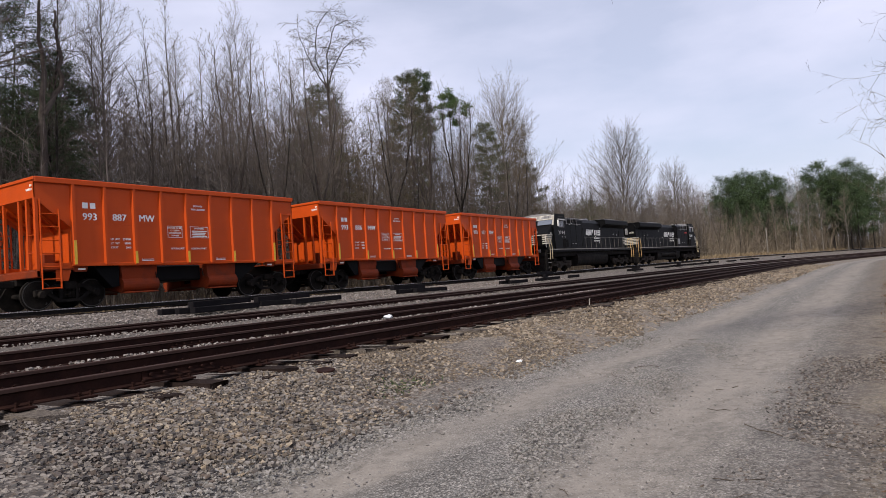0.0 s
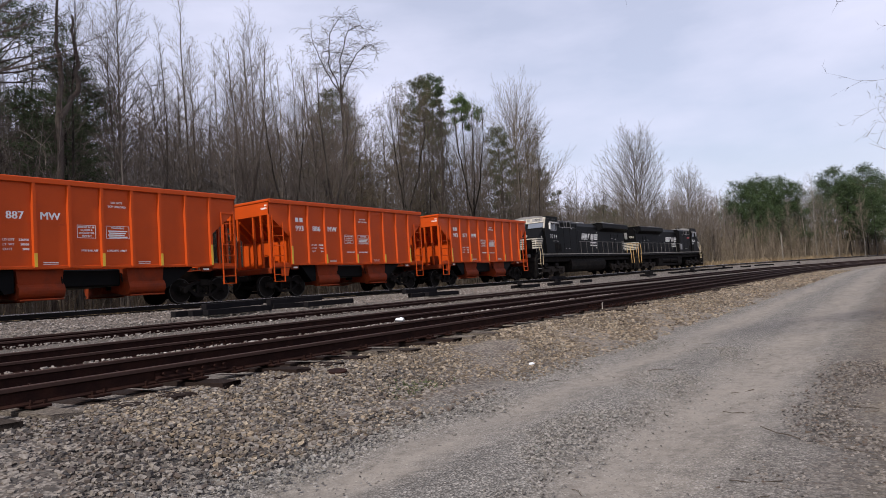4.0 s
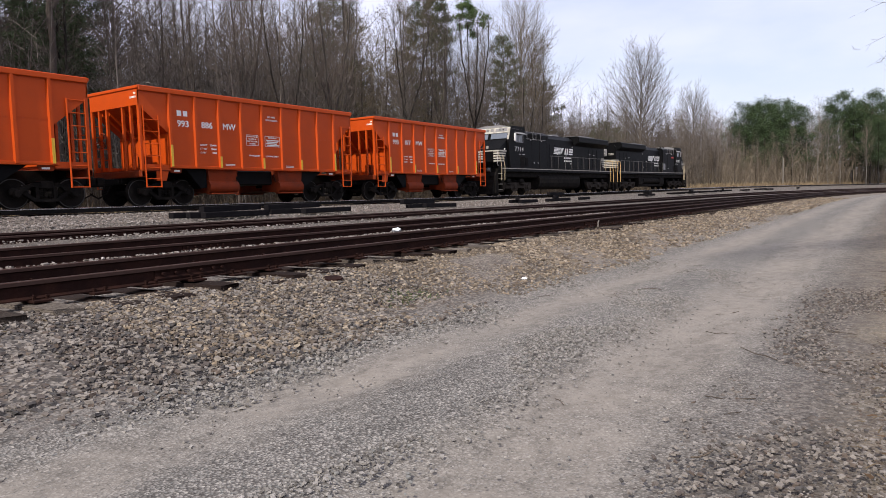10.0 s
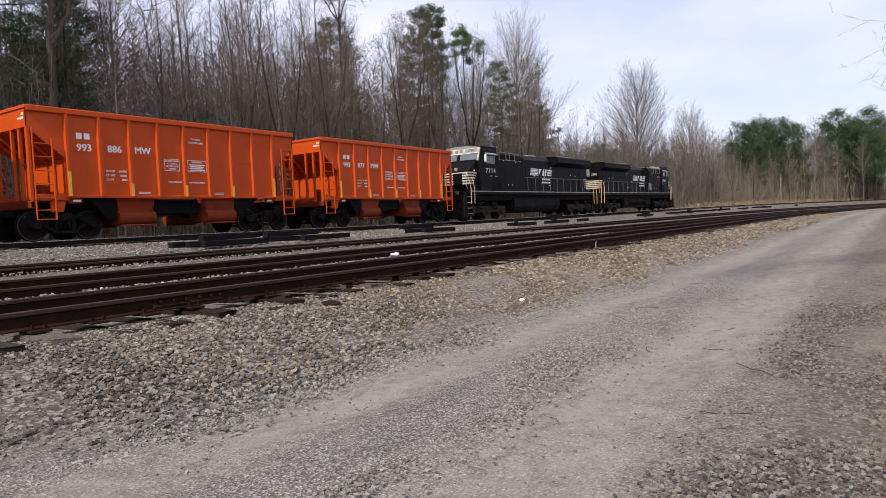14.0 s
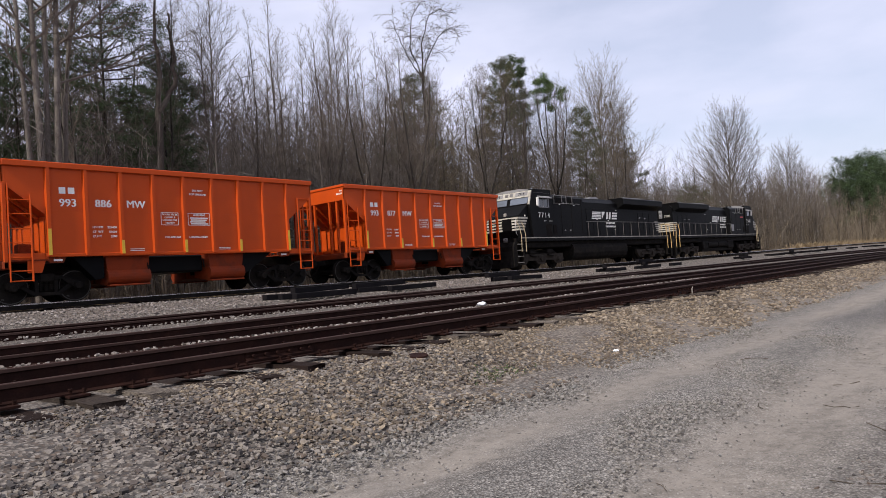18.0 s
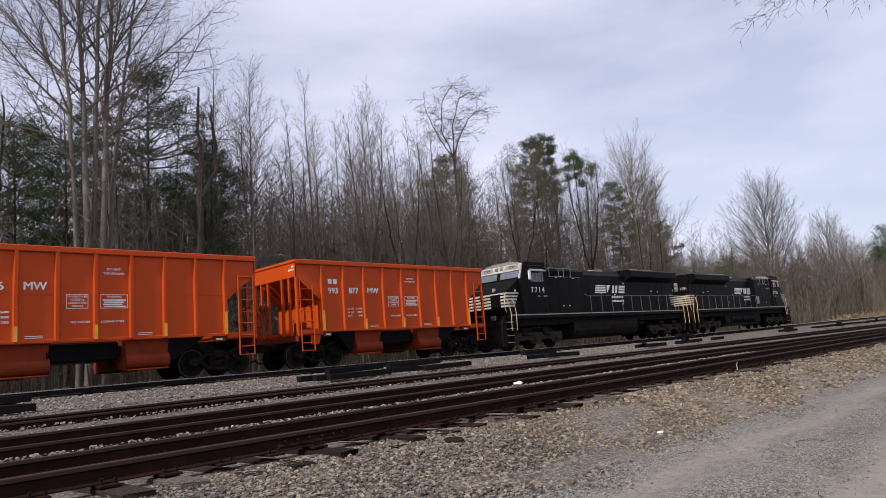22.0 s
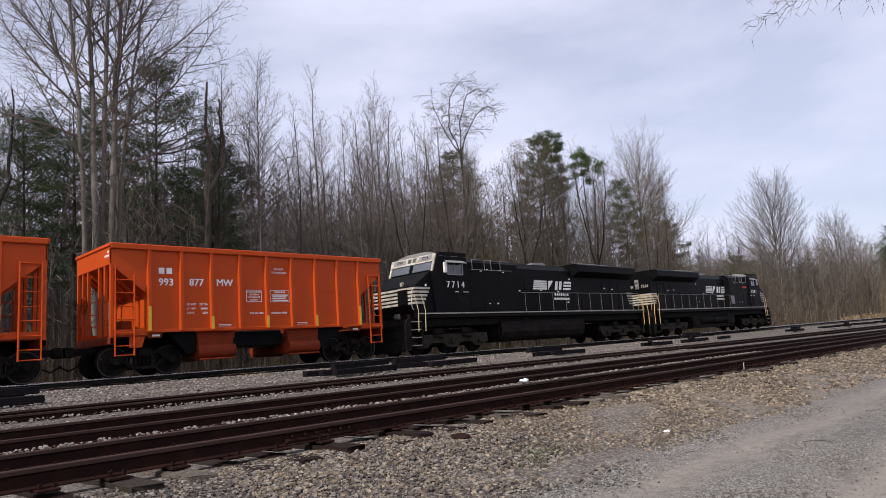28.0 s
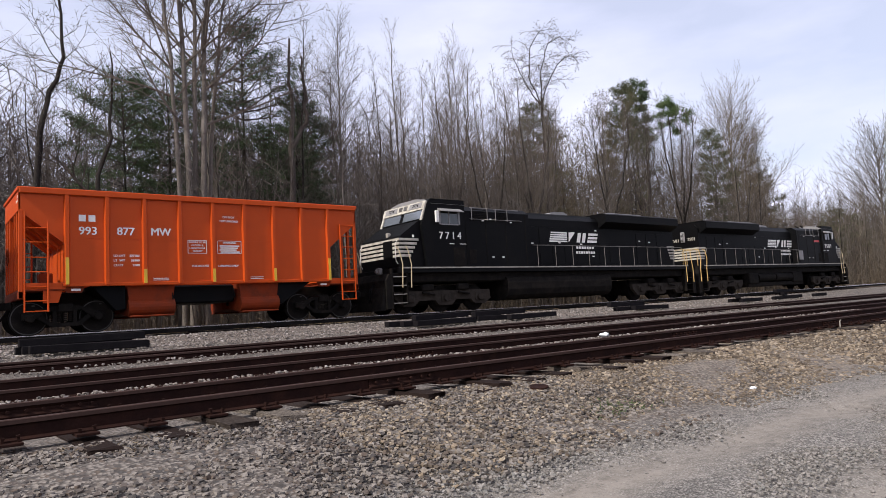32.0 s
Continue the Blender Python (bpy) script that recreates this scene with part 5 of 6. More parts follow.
M["bark_grey"] = bark_mat("grey_bark", (0.082, 0.07, 0.06), (0.225, 0.195, 0.17), (0.28, 0.255, 0.23))
M["bark_dark"] = bark_mat("dark_bark", (0.012, 0.01, 0.009), (0.04, 0.033, 0.028), (0.06, 0.055, 0.045))
M["twig_grey"] = bark_mat("grey_twigs", (0.07, 0.058, 0.05), (0.155, 0.132, 0.115), (0.18, 0.157, 0.138))
BARK, PALE, TWIG, RUSSET, GREY, DARK = M["bark"], M["bark_pale"], M["twig"], M["twig_red"], M["twig_grey"], M["bark_dark"]
TAKEN = []


def landmark_trees():
    # the great many-stemmed tree at the wood's edge
    w = Wood(11)
    big = habit(20, 0.4, lambda g: 7.8 - 3.8 * g, lambda g: 0.8 + 0.9 * g, (2.6, 3.0, 3.0), 4, 0.07, 0.045, 0.65, 0.38, 0.0075, 0.16)
    for foot, top, h, r in (((-0.42, 0.1), (-1.9, -0.2), 22.5, 0.12), ((-0.12, -0.1), (-0.75, 0.5), 25, 0.16), ((0.16, 0.2), (0.3, -0.6), 24, 0.14), ((0.4, -0.1), (1.35, 0.3), 24.5, 0.16), ((0.66, 0.2), (2.7, 0.8), 21.5, 0.11)):
        lean = [(foot[0] + (top[0] - foot[0]) * f, foot[1] + (top[1] - foot[1]) * f, h * z) for f, z in ((0, 0), (0.06, 0.3), (0.3, 0.55), (0.65, 0.8), (1, 1))]
        w.stem(lean, r, 0.03, big, 8, 0.025)
    for p, way, ln in (((-0.4, 0, 10.6), (-1, 0.1, 0.3), 7.4), ((0.6, 0, 9.6), (1, -0.1, 0.45), 8.4), ((-0.3, 0, 9.4), (-1, -0.3, 0.6), 5.6), ((0.7, 0.1, 11.4), (1, 0.3, 0.4), 7.0)):
        w.bough(Vector(p), way, ln, 0.06, 0, dict(big, wander=0.09))
    plant(w.stand("tree", "great bare many-stemmed tree with grey ridged bark", M["bark_grey"], GREY), 9.7, 29.0)
    # dark crooked trees beside it
    crook = habit(20, 0.3, lambda g: 3.6 * (1 - 0.5 * g), lambda g: 0.45 + 0.4 * g, (3, 3.4), 3, 0.2, 0.03, 0.8, 0.55, 0.011)
    w = Wood(12)
    w.stem([(-0.4, 0, 0), (0.05, 0, 4.5), (0.1, 0.1, 7.5), (0.4, 0, 10), (1.05, 0, 12), (0.95, 0.1, 14.5), (1.2, 0, 17.5)], 0.17, 0.025, crook)
    plant(w.stand("tree", "dark crooked bare tree leaning at its top", DARK, BARK), 3.9, 30.0)
    w = Wood(13)
    w.stem([(0, 0, 0), (0.0, 0, 4), (0.05, 0, 7.2), (0.55, 0, 8.8), (0.7, 0.1, 10.5), (0.6, 0, 12.6)], 0.13, 0.03, dict(crook, limbs=9, start=0.45, reach=lambda g: 1.7))
    w.bough(Vector((0.0, 0, 6.2)), (-0.8, 0, 0.8), 3.4, 0.08, 0, dict(crook, lift=0.12))
    w.bough(Vector((0.0, 0, 5.6)), (-0.9, 0.2, 0.7), 2.2, 0.05, 0, crook)
    plant(w.stand("tree", "dark stunted bare tree with forked broken limbs", DARK, BARK), 6.1, 30.0)
    w = Wood(14)
    w.stem([(0, 0, 0), (0.05, 0, 5), (0.1, 0, 9.5), (0.25, 0, 11.5), (0.1, 0, 13.0), (0.2, 0, 15.4)], 0.19, 0.05, dict(crook, limbs=7, start=0.5, reach=lambda g: 1.4))
    w.stem([(0.15, 0, 9.6), (1.0, 0, 11.0), (1.1, 0.1, 12.8), (0.8, 0, 13.6), (0.85, 0, 14.6)], 0.13, 0.05, dict(crook, limbs=4, start=0.3, reach=lambda g: 1.0), 7)
    plant(w.stand("tree", "dark old tree with a broken forked top", BARK, TWIG), 15.3, 31.0)
    # the tall tree whose crown sweeps over to one side
    w = Wood(15)
    sweep = habit(26, 0.12, lambda g: 2.2 - 0.8 * g, lambda g: 0.6 - 0.4 * g, (4.4, 5), 3, 0.1, -0.1, 0.6, 0.5, 0.0125, 0.12, 0.2)
    w.stem([(0, 0, 0), (0.1, 0, 7), (0.2, 0, 13), (0.3, 0, 18.2)], 0.2, 0.11, habit(26, 0.4, lambda g: 1.5, lambda g: 0.8, (4, 4), twig=0.007))
    for path in ([(0.3, 0, 17.6), (-0.5, 0.5, 20.3), (-0.4, 0.3, 22.8), (0.3, -0.3, 24.2), (1.0, -0.9, 24.3)], [(0.3, 0, 17.8), (0.3, 0, 20.5), (0.8, -0.6, 23.0), (1.6, -1.4, 23.6), (2.2, -1.9, 22.8)], [(0.35, 0, 18.0), (0.8, -0.4, 19.8), (1.6, -1.3, 21.6), (2.3, -1.9, 22.0), (2.8, -2.4, 21.0)], [(0.3, 0, 17.6), (-0.8, 0.7, 19.6), (-1.4, 1.2, 21.6), (-1.6, 1.4, 23.2)]):
        w.stem(path, 0.06, 0.012, sweep, 5)
    plant(w.stand("tree", "tall slender bare tree with a wind-swept leaning crown", DARK, TWIG), 42.0, 38.0)
    # slim trees on the skyline
    for i, (x, y, h, wide) in enumerate(((21.3, 36, 20.2, 2.4), (27.4, 38, 21.6, 1.5), (33.3, 38, 21.3, 2.6), (38.5, 40, 21.0, 1.7), (30.5, 36, 18.5, 1.6), (24.6, 37, 18.4, 1.5), (35.8, 39, 19.6, 1.6), (23.0, 39, 17.6, 2.0), (29.0, 40, 19.2, 2.1), (32.0, 41, 20.0, 1.6), (36.9, 37, 17.8, 2.2), (19.8, 34, 16.4, 1.9))):
        plant(slim_tree(30 + i, h, wide).stand("tree", "slim bare tree standing high over the thicket", M["bark_grey"] if i % 3 == 0 else BARK, GREY), x, y)
        TAKEN.append((x, y))
    # pines
    for seed, x, y, h, r, st, lab in ((50, 15.0, 36.0, 17.4, 4.0, 0.5, "dark green pine behind the great bare tree"), (51, 9.2, 38.0, 14.2, 3.6, 0.42, "green pine with level sprays deep in the woods"), (52, 18.6, 36.5, 14.6, 2.6, 0.4, "ragged dark pine with drooping sprays"), (53, 21.6, 41.0, 15.0, 2.8, 0.45, "ragged dark pine half hidden by trunks"), (49, 12.3, 40.5, 16.6, 3.6, 0.5, "dark green pine among bare trunks")):
        plant(conifer(seed, h, r, st, ragged=0.35).stand("pine_tree", lab, DARK, BARK, M["needles"]), x, y, seed)
        TAKEN.append((x, y))
    for seed, x, y, h, r, st, mat, lab in ((56, 51.6, 37.0, 20.6, 3.0, 0.35, "olive", "pine with olive green crown among bare trees"), (57, 44.0, 41.0, 18.6, 3.6, 0.4, "olive", "pine with olive green crown behind a leaning tree"), (58, 73.5, 35, 13.6, 2.6, 0.4, "olive", "pine beside a russet budding tree"), (48, 63.6, 35.0, 17.2, 2.4, 0.4, "olive", "olive green pine beside a pale bare tree"), (59, 84, 32, 9.6, 2.4, 0.2, "olive", "low olive evergreen at the wood's edge"), (47, 91, 32.5, 9.0, 2.4, 0.2, "olive", "low olive evergreen among brown brush")):
        plant(conifer(seed, h, r, st, 0.6, needle=(0.2, 22, 0.28, 0.085), ragged=0.42).stand("pine_tree", lab, BARK, TWIG, M[mat]), x, y, seed)
        TAKEN.append((x, y))
    plant(tufted_pine(54, 21.7, 1.8, 0.74, 17, 0.5, (130, 0.26, 0.15)).stand("pine_tree", "tall pine with tufted dark green crown", DARK, BARK, M["needles"]), 55.4, 38.0)
    plant(tufted_pine(55, 20.8, 1.45, 0.86, 12, 0.5, (130, 0.26, 0.15)).stand("pine_tree", "tall thin tree topped by a bright green tuft", DARK, BARK, M["bright_needles"]), 61.6, 38.0)
    for seed, x, y, h, r in ((60, 47.6, 36.0, 18.5, 2.8), (61, 67.0, 33.5, 17.6, 4.4), (66, 50.2, 35.4, 19.0, 2.4), (67, 54.0, 35.8, 18.4, 2.3), (68, 44.6, 36.2, 16.4, 2.4), (69, 58.0, 36.0, 14.5, 2.2), (62, 40.5, 35.0, 14.6, 2.6)):
        plant(budding_tree(seed, h, r).stand("tree", "russet budding tree with a rounded crown" if seed == 61 else "brown budding tree with dense fine twigs", BARK, RUSSET, M["bud"]), x, y)
        TAKEN.append((x, y))
    plant(fan_tree(63, 26.0, 6.2).stand("tree", "large pale bare tree with a fan-shaped crown", PALE, M["pale_twig"]), 68.5, 35.5)
    plant(fan_tree(64, 23.6, 6.6, 0.0135).stand("tree", "large pale bare tree with a domed crown", PALE, M["pale_twig"]), 98.0, 31.5)
    plant(fan_tree(65, 20.4, 5.0, 0.016).stand("tree", "pale bare tree with a narrow domed crown", PALE, M["pale_twig"]), 122.0, 30.0)
    TAKEN.extend(((9.7, 29), (3.9, 30), (6.1, 30), (15.3, 31), (42, 38), (55.4, 38), (61.6, 38), (68.5, 35.5), (98, 31.5), (122, 30)))


def wood_stand():
    rng = random.Random(21)
    kinds = []
    grey, dark = "slim bare grey tree in the dense woods", "dark-trunked bare tree in the dense woods"
    for i in range(6):
        h = rng.uniform(15.5, 18.5)
        kinds.append((slim_tree(70 + i, h, rng.uniform(1.4, 2.4), rng.uniform(0.3, 0.5), 0.0105, 0.78).stand("tree", (dark, grey)[i % 2], (DARK, M["bark_grey"])[i % 2], GREY, group="bare trees of the woods"), h))
    for i in range(3):
        h = rng.uniform(14.5, 17)
        kinds.append((twin_tree(76 + i, h).stand("tree", dark, (DARK, BARK, DARK)[i], GREY, group="bare trees of the woods"), h))
    for i in range(2):
        h = rng.uniform(9, 11)
        kinds.append((budding_tree(80 + i, h, 2.0, (0.3, 3, 0.1, 0.3), 0.011).stand("tree", "brown budding undergrowth tree in the woods", BARK, RUSSET, M["bud"], group="bare trees of the woods"), h))
    used = set()
    spots, tries = list(TAKEN), 0
    made = 0
    while made < 240 and tries < 8000:
        tries += 1
        s = -8 + 150 * rng.random() ** 1.25
        d = 28.4 + 27 * rng.random() ** 1.3
        x, y, _ = bend(s, d)
        if x < 0.33 * y and rng.random() < 0.8:
            continue
        if s < 20 and d < 34 and rng.random() < 0.7:
            continue
        if any((x - a) ** 2 + (y - b) ** 2 < 2.0 for a, b in spots):
            continue
        spots.append((x, y))
        k = rng.randrange(len(kinds))
        tree, h = kinds[k]
        size = rng.uniform(0.75, 1.06) * (1.0 if d > 33 else 0.9)
        if s > 62:
            size *= 0.74
        elif s > 15:
            size *= 1.08
        if k in used:
            again(tree, x, y, rng.uniform(0, 6.28), size)
        else:
            plant(tree, x, y, rng.uniform(0, 6.28), size)
            used.add(k)
        made += 1


def mixed_bark(name, tones):
    """Bark that differs from stem to stem and twig to twig of one mass."""
    k = Nodes(name, 0.9, spec=0.15)
    c = k.palette(k.island(), tones)
    return k.done(k.mix(k.ramp(k.noise(3, 4), 0.35, 0.7, 0, 0.5), c, tuple(v * 0.55 for v in tones[0])))


M["sapling"] = mixed_bark("sapling_bark", ((0.11, 0.092, 0.076), (0.05, 0.041, 0.034), (0.16, 0.137, 0.117), (0.085, 0.068, 0.054), (0.2, 0.175, 0.152), (0.035, 0.029, 0.025)))
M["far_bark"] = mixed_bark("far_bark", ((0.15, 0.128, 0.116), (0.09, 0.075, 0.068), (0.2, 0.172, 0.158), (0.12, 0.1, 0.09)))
M["thicket"] = mixed_bark("thicket_twigs", ((0.19, 0.152, 0.112), (0.11, 0.085, 0.063), (0.26, 0.212, 0.158), (0.15, 0.117, 0.083), (0.21, 0.18, 0.145)))
M["brush"] = mixed_bark("dry_brush", ((0.115, 0.085, 0.058), (0.06, 0.045, 0.033), (0.18, 0.14, 0.1), (0.09, 0.066, 0.045), (0.2, 0.168, 0.13)))
# paler tones put the haze of distance into the bark colour
M["ridge"] = mixed_bark("ridge_bark_hazed", ((0.27, 0.245, 0.24), (0.21, 0.19, 0.187), (0.32, 0.295, 0.29)))


def thin_stems(name, seed, count, place, tall, twigs, mat, label, r=0.018, lean=0.07, plan=True, wander=0.045, low=0.25, shoot=(0.1, 0.24), spread=0.75):
    """Many thin stems with rising twigs, as one mass."""
    w = Wood(seed)
    rng = w.rng
    for _ in range(count):
        s, d = place(rng)
        x, y = bend(s, d)[:2] if plan else (s, d)
        h = tall(rng)
        p = Vector((x, y, ground_z(x, y) - 0.05))
        pts = w.line(p, (rng.gauss(0, lean), rng.gauss(0, lean), 1), h, 4, wander, 0.03)
        thick = r * rng.uniform(0.5, 1.6)
        w.tube(w.crown, pts, thick, 0.0, 3)
        for i in range(twigs):
            f = low + (0.97 - low) * (i + rng.random()) / twigs
            k = min(int(f * 4), 3)
            q = pts[k].lerp(pts[k + 1], f * 4 - k)
            t = w.line(q, (rng.gauss(0, spread), rng.gauss(0, spread), rng.uniform(0.4, 1.3)), h * rng.uniform(*shoot) * (1.2 - 0.6 * f), 1, 0, 0)
            w.tube(w.crown, t, max(0.005, thick * 0.42), 0.0, 3)
    ob = from_lists(name, *w.crown, mat)
    return tagged(ob, label, "undergrowth", kind="stuff")


def undergrowth():
    def open_left(g, a, b):
        # the woods thin out behind the great tree
        while True:
            s, d = a(g), b(g)
            if s > 0.33 * d or g.random() < 0.45:
                return s, d
    thin_stems("saplings", 31, 3000, lambda g: open_left(g, lambda g: 110 - 114 * g.random() ** 1.2, lambda g: 28 + 26 * g.random() ** 1.4), lambda g: 3.5 + 10 * g.random(), 20, M["sapling"], "grey leafless saplings filling the woods", 0.028, shoot=(0.12, 0.27))
    thin_stems("brush", 32, 2400, lambda g: (g.uniform(-6, 95), g.uniform(26.6, 32.5)), lambda g: g.uniform(0.8, 3.4), 12, M["brush"], "tangled dry brush along the wood's edge", 0.01, 0.22, wander=0.12, low=0.1, shoot=(0.14, 0.34))
    thin_stems("brush", 33, 3000, lambda g: (g.uniform(72, 215), 27.2 + 11 * g.random()), lambda g: 2.0 + 7.5 * g.random() ** 1.4, 16, M["thicket"], "greyish brown thicket beside the curving line", 0.024, 0.25, wander=0.1, low=0.15, shoot=(0.12, 0.3))
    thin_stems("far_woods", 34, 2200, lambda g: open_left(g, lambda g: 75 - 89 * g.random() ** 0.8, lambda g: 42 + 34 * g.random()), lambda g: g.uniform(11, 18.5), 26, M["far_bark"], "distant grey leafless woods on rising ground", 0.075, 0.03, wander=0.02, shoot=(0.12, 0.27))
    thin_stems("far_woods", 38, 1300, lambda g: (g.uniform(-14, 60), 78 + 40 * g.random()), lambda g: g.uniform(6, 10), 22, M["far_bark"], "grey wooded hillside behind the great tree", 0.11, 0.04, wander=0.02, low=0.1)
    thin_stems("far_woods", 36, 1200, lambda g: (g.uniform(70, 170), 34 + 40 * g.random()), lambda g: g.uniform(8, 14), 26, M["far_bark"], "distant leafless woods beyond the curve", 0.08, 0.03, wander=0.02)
    thin_stems("brush", 35, 2300, lambda g: (lambda s: (s, (-2.7 if s < 42 else -2.0) - 9 * g.random() ** 1.3))(g.uniform(15, 100)), lambda g: 1.0 + 6.0 * g.random() ** 1.2, 14, M["brush"], "brown thicket on the bank beside the road", 0.018, 0.3, wander=0.13, low=0.1, shoot=(0.12, 0.32))


def far_thicket():
    def spot(g):
        x = g.uniform(126, 190)
        return x, 27 - (x - 128) * 0.42 + g.uniform(-9, 7)
    thin_stems("brush", 37, 1700, spot, lambda g: 2.5 + 7 * g.random(), 16, M["thicket"], "brown thicket under the far pines", 0.035, 0.25, False, 0.1, 0.12, (0.12, 0.3))

    def ridge(g):
        a, r = g.uniform(0.98, 1.66), g.uniform(225, 300)
        return r * math.sin(a), r * math.cos(a)
    thin_stems("far_woods", 39, 900, ridge, lambda g: g.uniform(17, 25), 30, M["ridge"], "leafless woods on the far ridge, haze painted into the bark", 0.11, 0.03, False, 0.02, 0.2, (0.12, 0.24))


def far_pines():
    kinds = [tufted_pine(90 + i, (17, 14.5, 16)[i], (3.7, 3.4, 3.0)[i], (0.3, 0.25, 0.4)[i], 36, 1.05, (80, 0.46, 0.1)).stand("pine_tree", "broad dark green pine beyond the curve", DARK, BARK, M["far_needles"], "far pines") for i in range(3)]
    places = ((138, 24.2, 0.95), (142, 19.6, 1.04), (146, 22.4, 1.08), (152, 19.5, 1.05), (149, 16.4, 0.85), (156, 8.0, 0.98), (161, 5.2, 1.08), (167, 8.4, 1.16), (169, 1.4, 1.0), (164, 11.6, 1.0), (175, 4.6, 1.2), (172, -2.4, 0.95), (158, 13.4, 0.8), (178, -6.0, 0.9), (137, 21.0, 0.78), (144, 17.2, 0.92), (139.5, 26.6, 0.85), (154, 3.6, 0.8), (160, 9.6, 1.12), (165, 4.0, 0.95), (149, 24.5, 1.0))
    for i, (x, y, k) in enumerate(places):
        if i < 3:
            plant(kinds[i], x, y, i * 1.7, k)
        else:
            again(kinds[i % 3], x, y, i * 1.3, k * (0.92 + 0.05 * (i % 4)), k)
    bare = [slim_tree(95 + i, 17, 2.6, 0.3, 0.016, 0.62).stand("tree", "pale bare tree among far pines", PALE, M["pale_twig"], group="far bare trees") for i in range(2)]
    for i, (x, y, k) in enumerate(((143, 14.8, 0.85), (145, 13.0, 0.95), (150, 11.8, 0.8), (148, 9.5, 0.7), (140, 16.5, 0.7), (152, 5.5, 0.7), (155, 14, 0.8), (136, 19.5, 0.6), (120, 27.8, 0.7), (112, 29.5, 0.75), (128, 27.0, 0.7), (133, 26.5, 0.75), (105, 30.0, 0.7), (127, 29.2, 0.85), (116, 31.0, 0.8), (90, 31.0, 0.7))):
        if i < 2:
            plant(bare[i], x, y, i, k)
        else:
            again(bare[i % 2], x, y, i * 2.1, k)


def verge_trees():
    # a tree beside the road whose boughs hang into the sky over it
    tree = empty("tree", "bare roadside tree with drooping twiggy boughs", "tree")
    w = Wood(44)
    w.stem([(0, 0, 0), (0.1, 0.1, 3), (-0.2, 0.2, 6), (0.1, 0, 10)], 0.17, 0.03, habit(18, 0.4, lambda g: 2.4, lambda g: 0.8, (3, 4), twig=0.004, wander=0.1))
    from_lists("trunk", *w.trunk, BARK, tree, smooth_shade=True)
    from_lists("crown", *w.crown, BARK, tree)
    paths = [[(0, 0, 8.4), (-2.2, 2.6, 8.3), (-4.0, 5.0, 6.9), (-4.6, 6.1, 5.4), (-4.8, 6.3, 4.8)],
             [(0, 0, 8.8), (-3.0, 2.4, 8.8), (-5.2, 5.2, 7.2), (-6.0, 6.4, 5.8)],
             [(0, 0, 8.0), (-1.6, 2.2, 7.6), (-2.8, 4.2, 6.4), (-3.4, 5.1, 4.9)],
             [(0, 0, 8.6), (-1.8, 3.0, 8.2), (-3.0, 5.0, 7.0), (-3.6, 5.6, 5.3)],
             [(0, 0, 8.2), (-1.2, 2.8, 7.8), (-2.2, 4.6, 6.6), (-2.6, 5.2, 5.2)],
             [(0, 0, 9.0), (-4.0, 3.6, 9.0), (-6.2, 6.0, 7.5), (-6.8, 6.9, 6.1)]]
    hang = habit(40, 0.3, lambda g: 1.45 - 0.5 * g, lambda g: -0.15, (7, 8), 3, 0.16, -0.03, 0.75, 0.45, 0.0033, 0.1, -0.4)
    for i, path in enumerate(paths):
        w = Wood(45 + i)
        w.stem(path, 0.014, 0.003, hang, 4, 0.05)
        V, F = w.trunk
        n = len(V)
        from_lists("bough", V + w.crown[0], F + [tuple(k + n for k in f) for f in w.crown[1]], BARK, tree)
    plant(tree, 13.0, -4.5, 0.0, 1.0, 0.94)
    # twiggy trees along the bank, their boughs bending over the road
    w = Wood(42)
    k = habit(34, 0.12, lambda g: 4.4 - 1.6 * g, lambda g: 0.5 + 0.7 * g, (2.4, 3.2, 3.2), 4, 0.1, -0.03, 0.7, 0.42, 0.0036, 0.15, thick=0.5)
    w.stem([(0, 0, 0), (0.1, 0.2, 3), (-0.2, 0.4, 6), (0.1, 0.6, 9)], 0.07, 0.01, k)
    t = plant(w.stand("tree", "bare roadside tree with a tangle of twigs", BARK, TWIG), 16.6, -3.1, 0.0, 1.1)
    for x, y, turn, size in ((13.8, -3.7, 1.0, 0.95), (21.5, -3.6, 2.6, 1.0), (30.0, -6.6, 1.9, 1.05), (38.0, -6.5, 3.9, 1.1), (47.0, -6.2, 0.4, 0.9), (55.0, -7.0, 5.0, 1.2), (64.0, -7.0, 2.2, 1.1), (72.0, -8.5, 0.7, 1.3)):
        again(t, x, y, turn, size)


landmark_trees()
wood_stand()
undergrowth()
far_thicket()
far_pines()
verge_trees()

# ---- stones, litter and lineside things ----


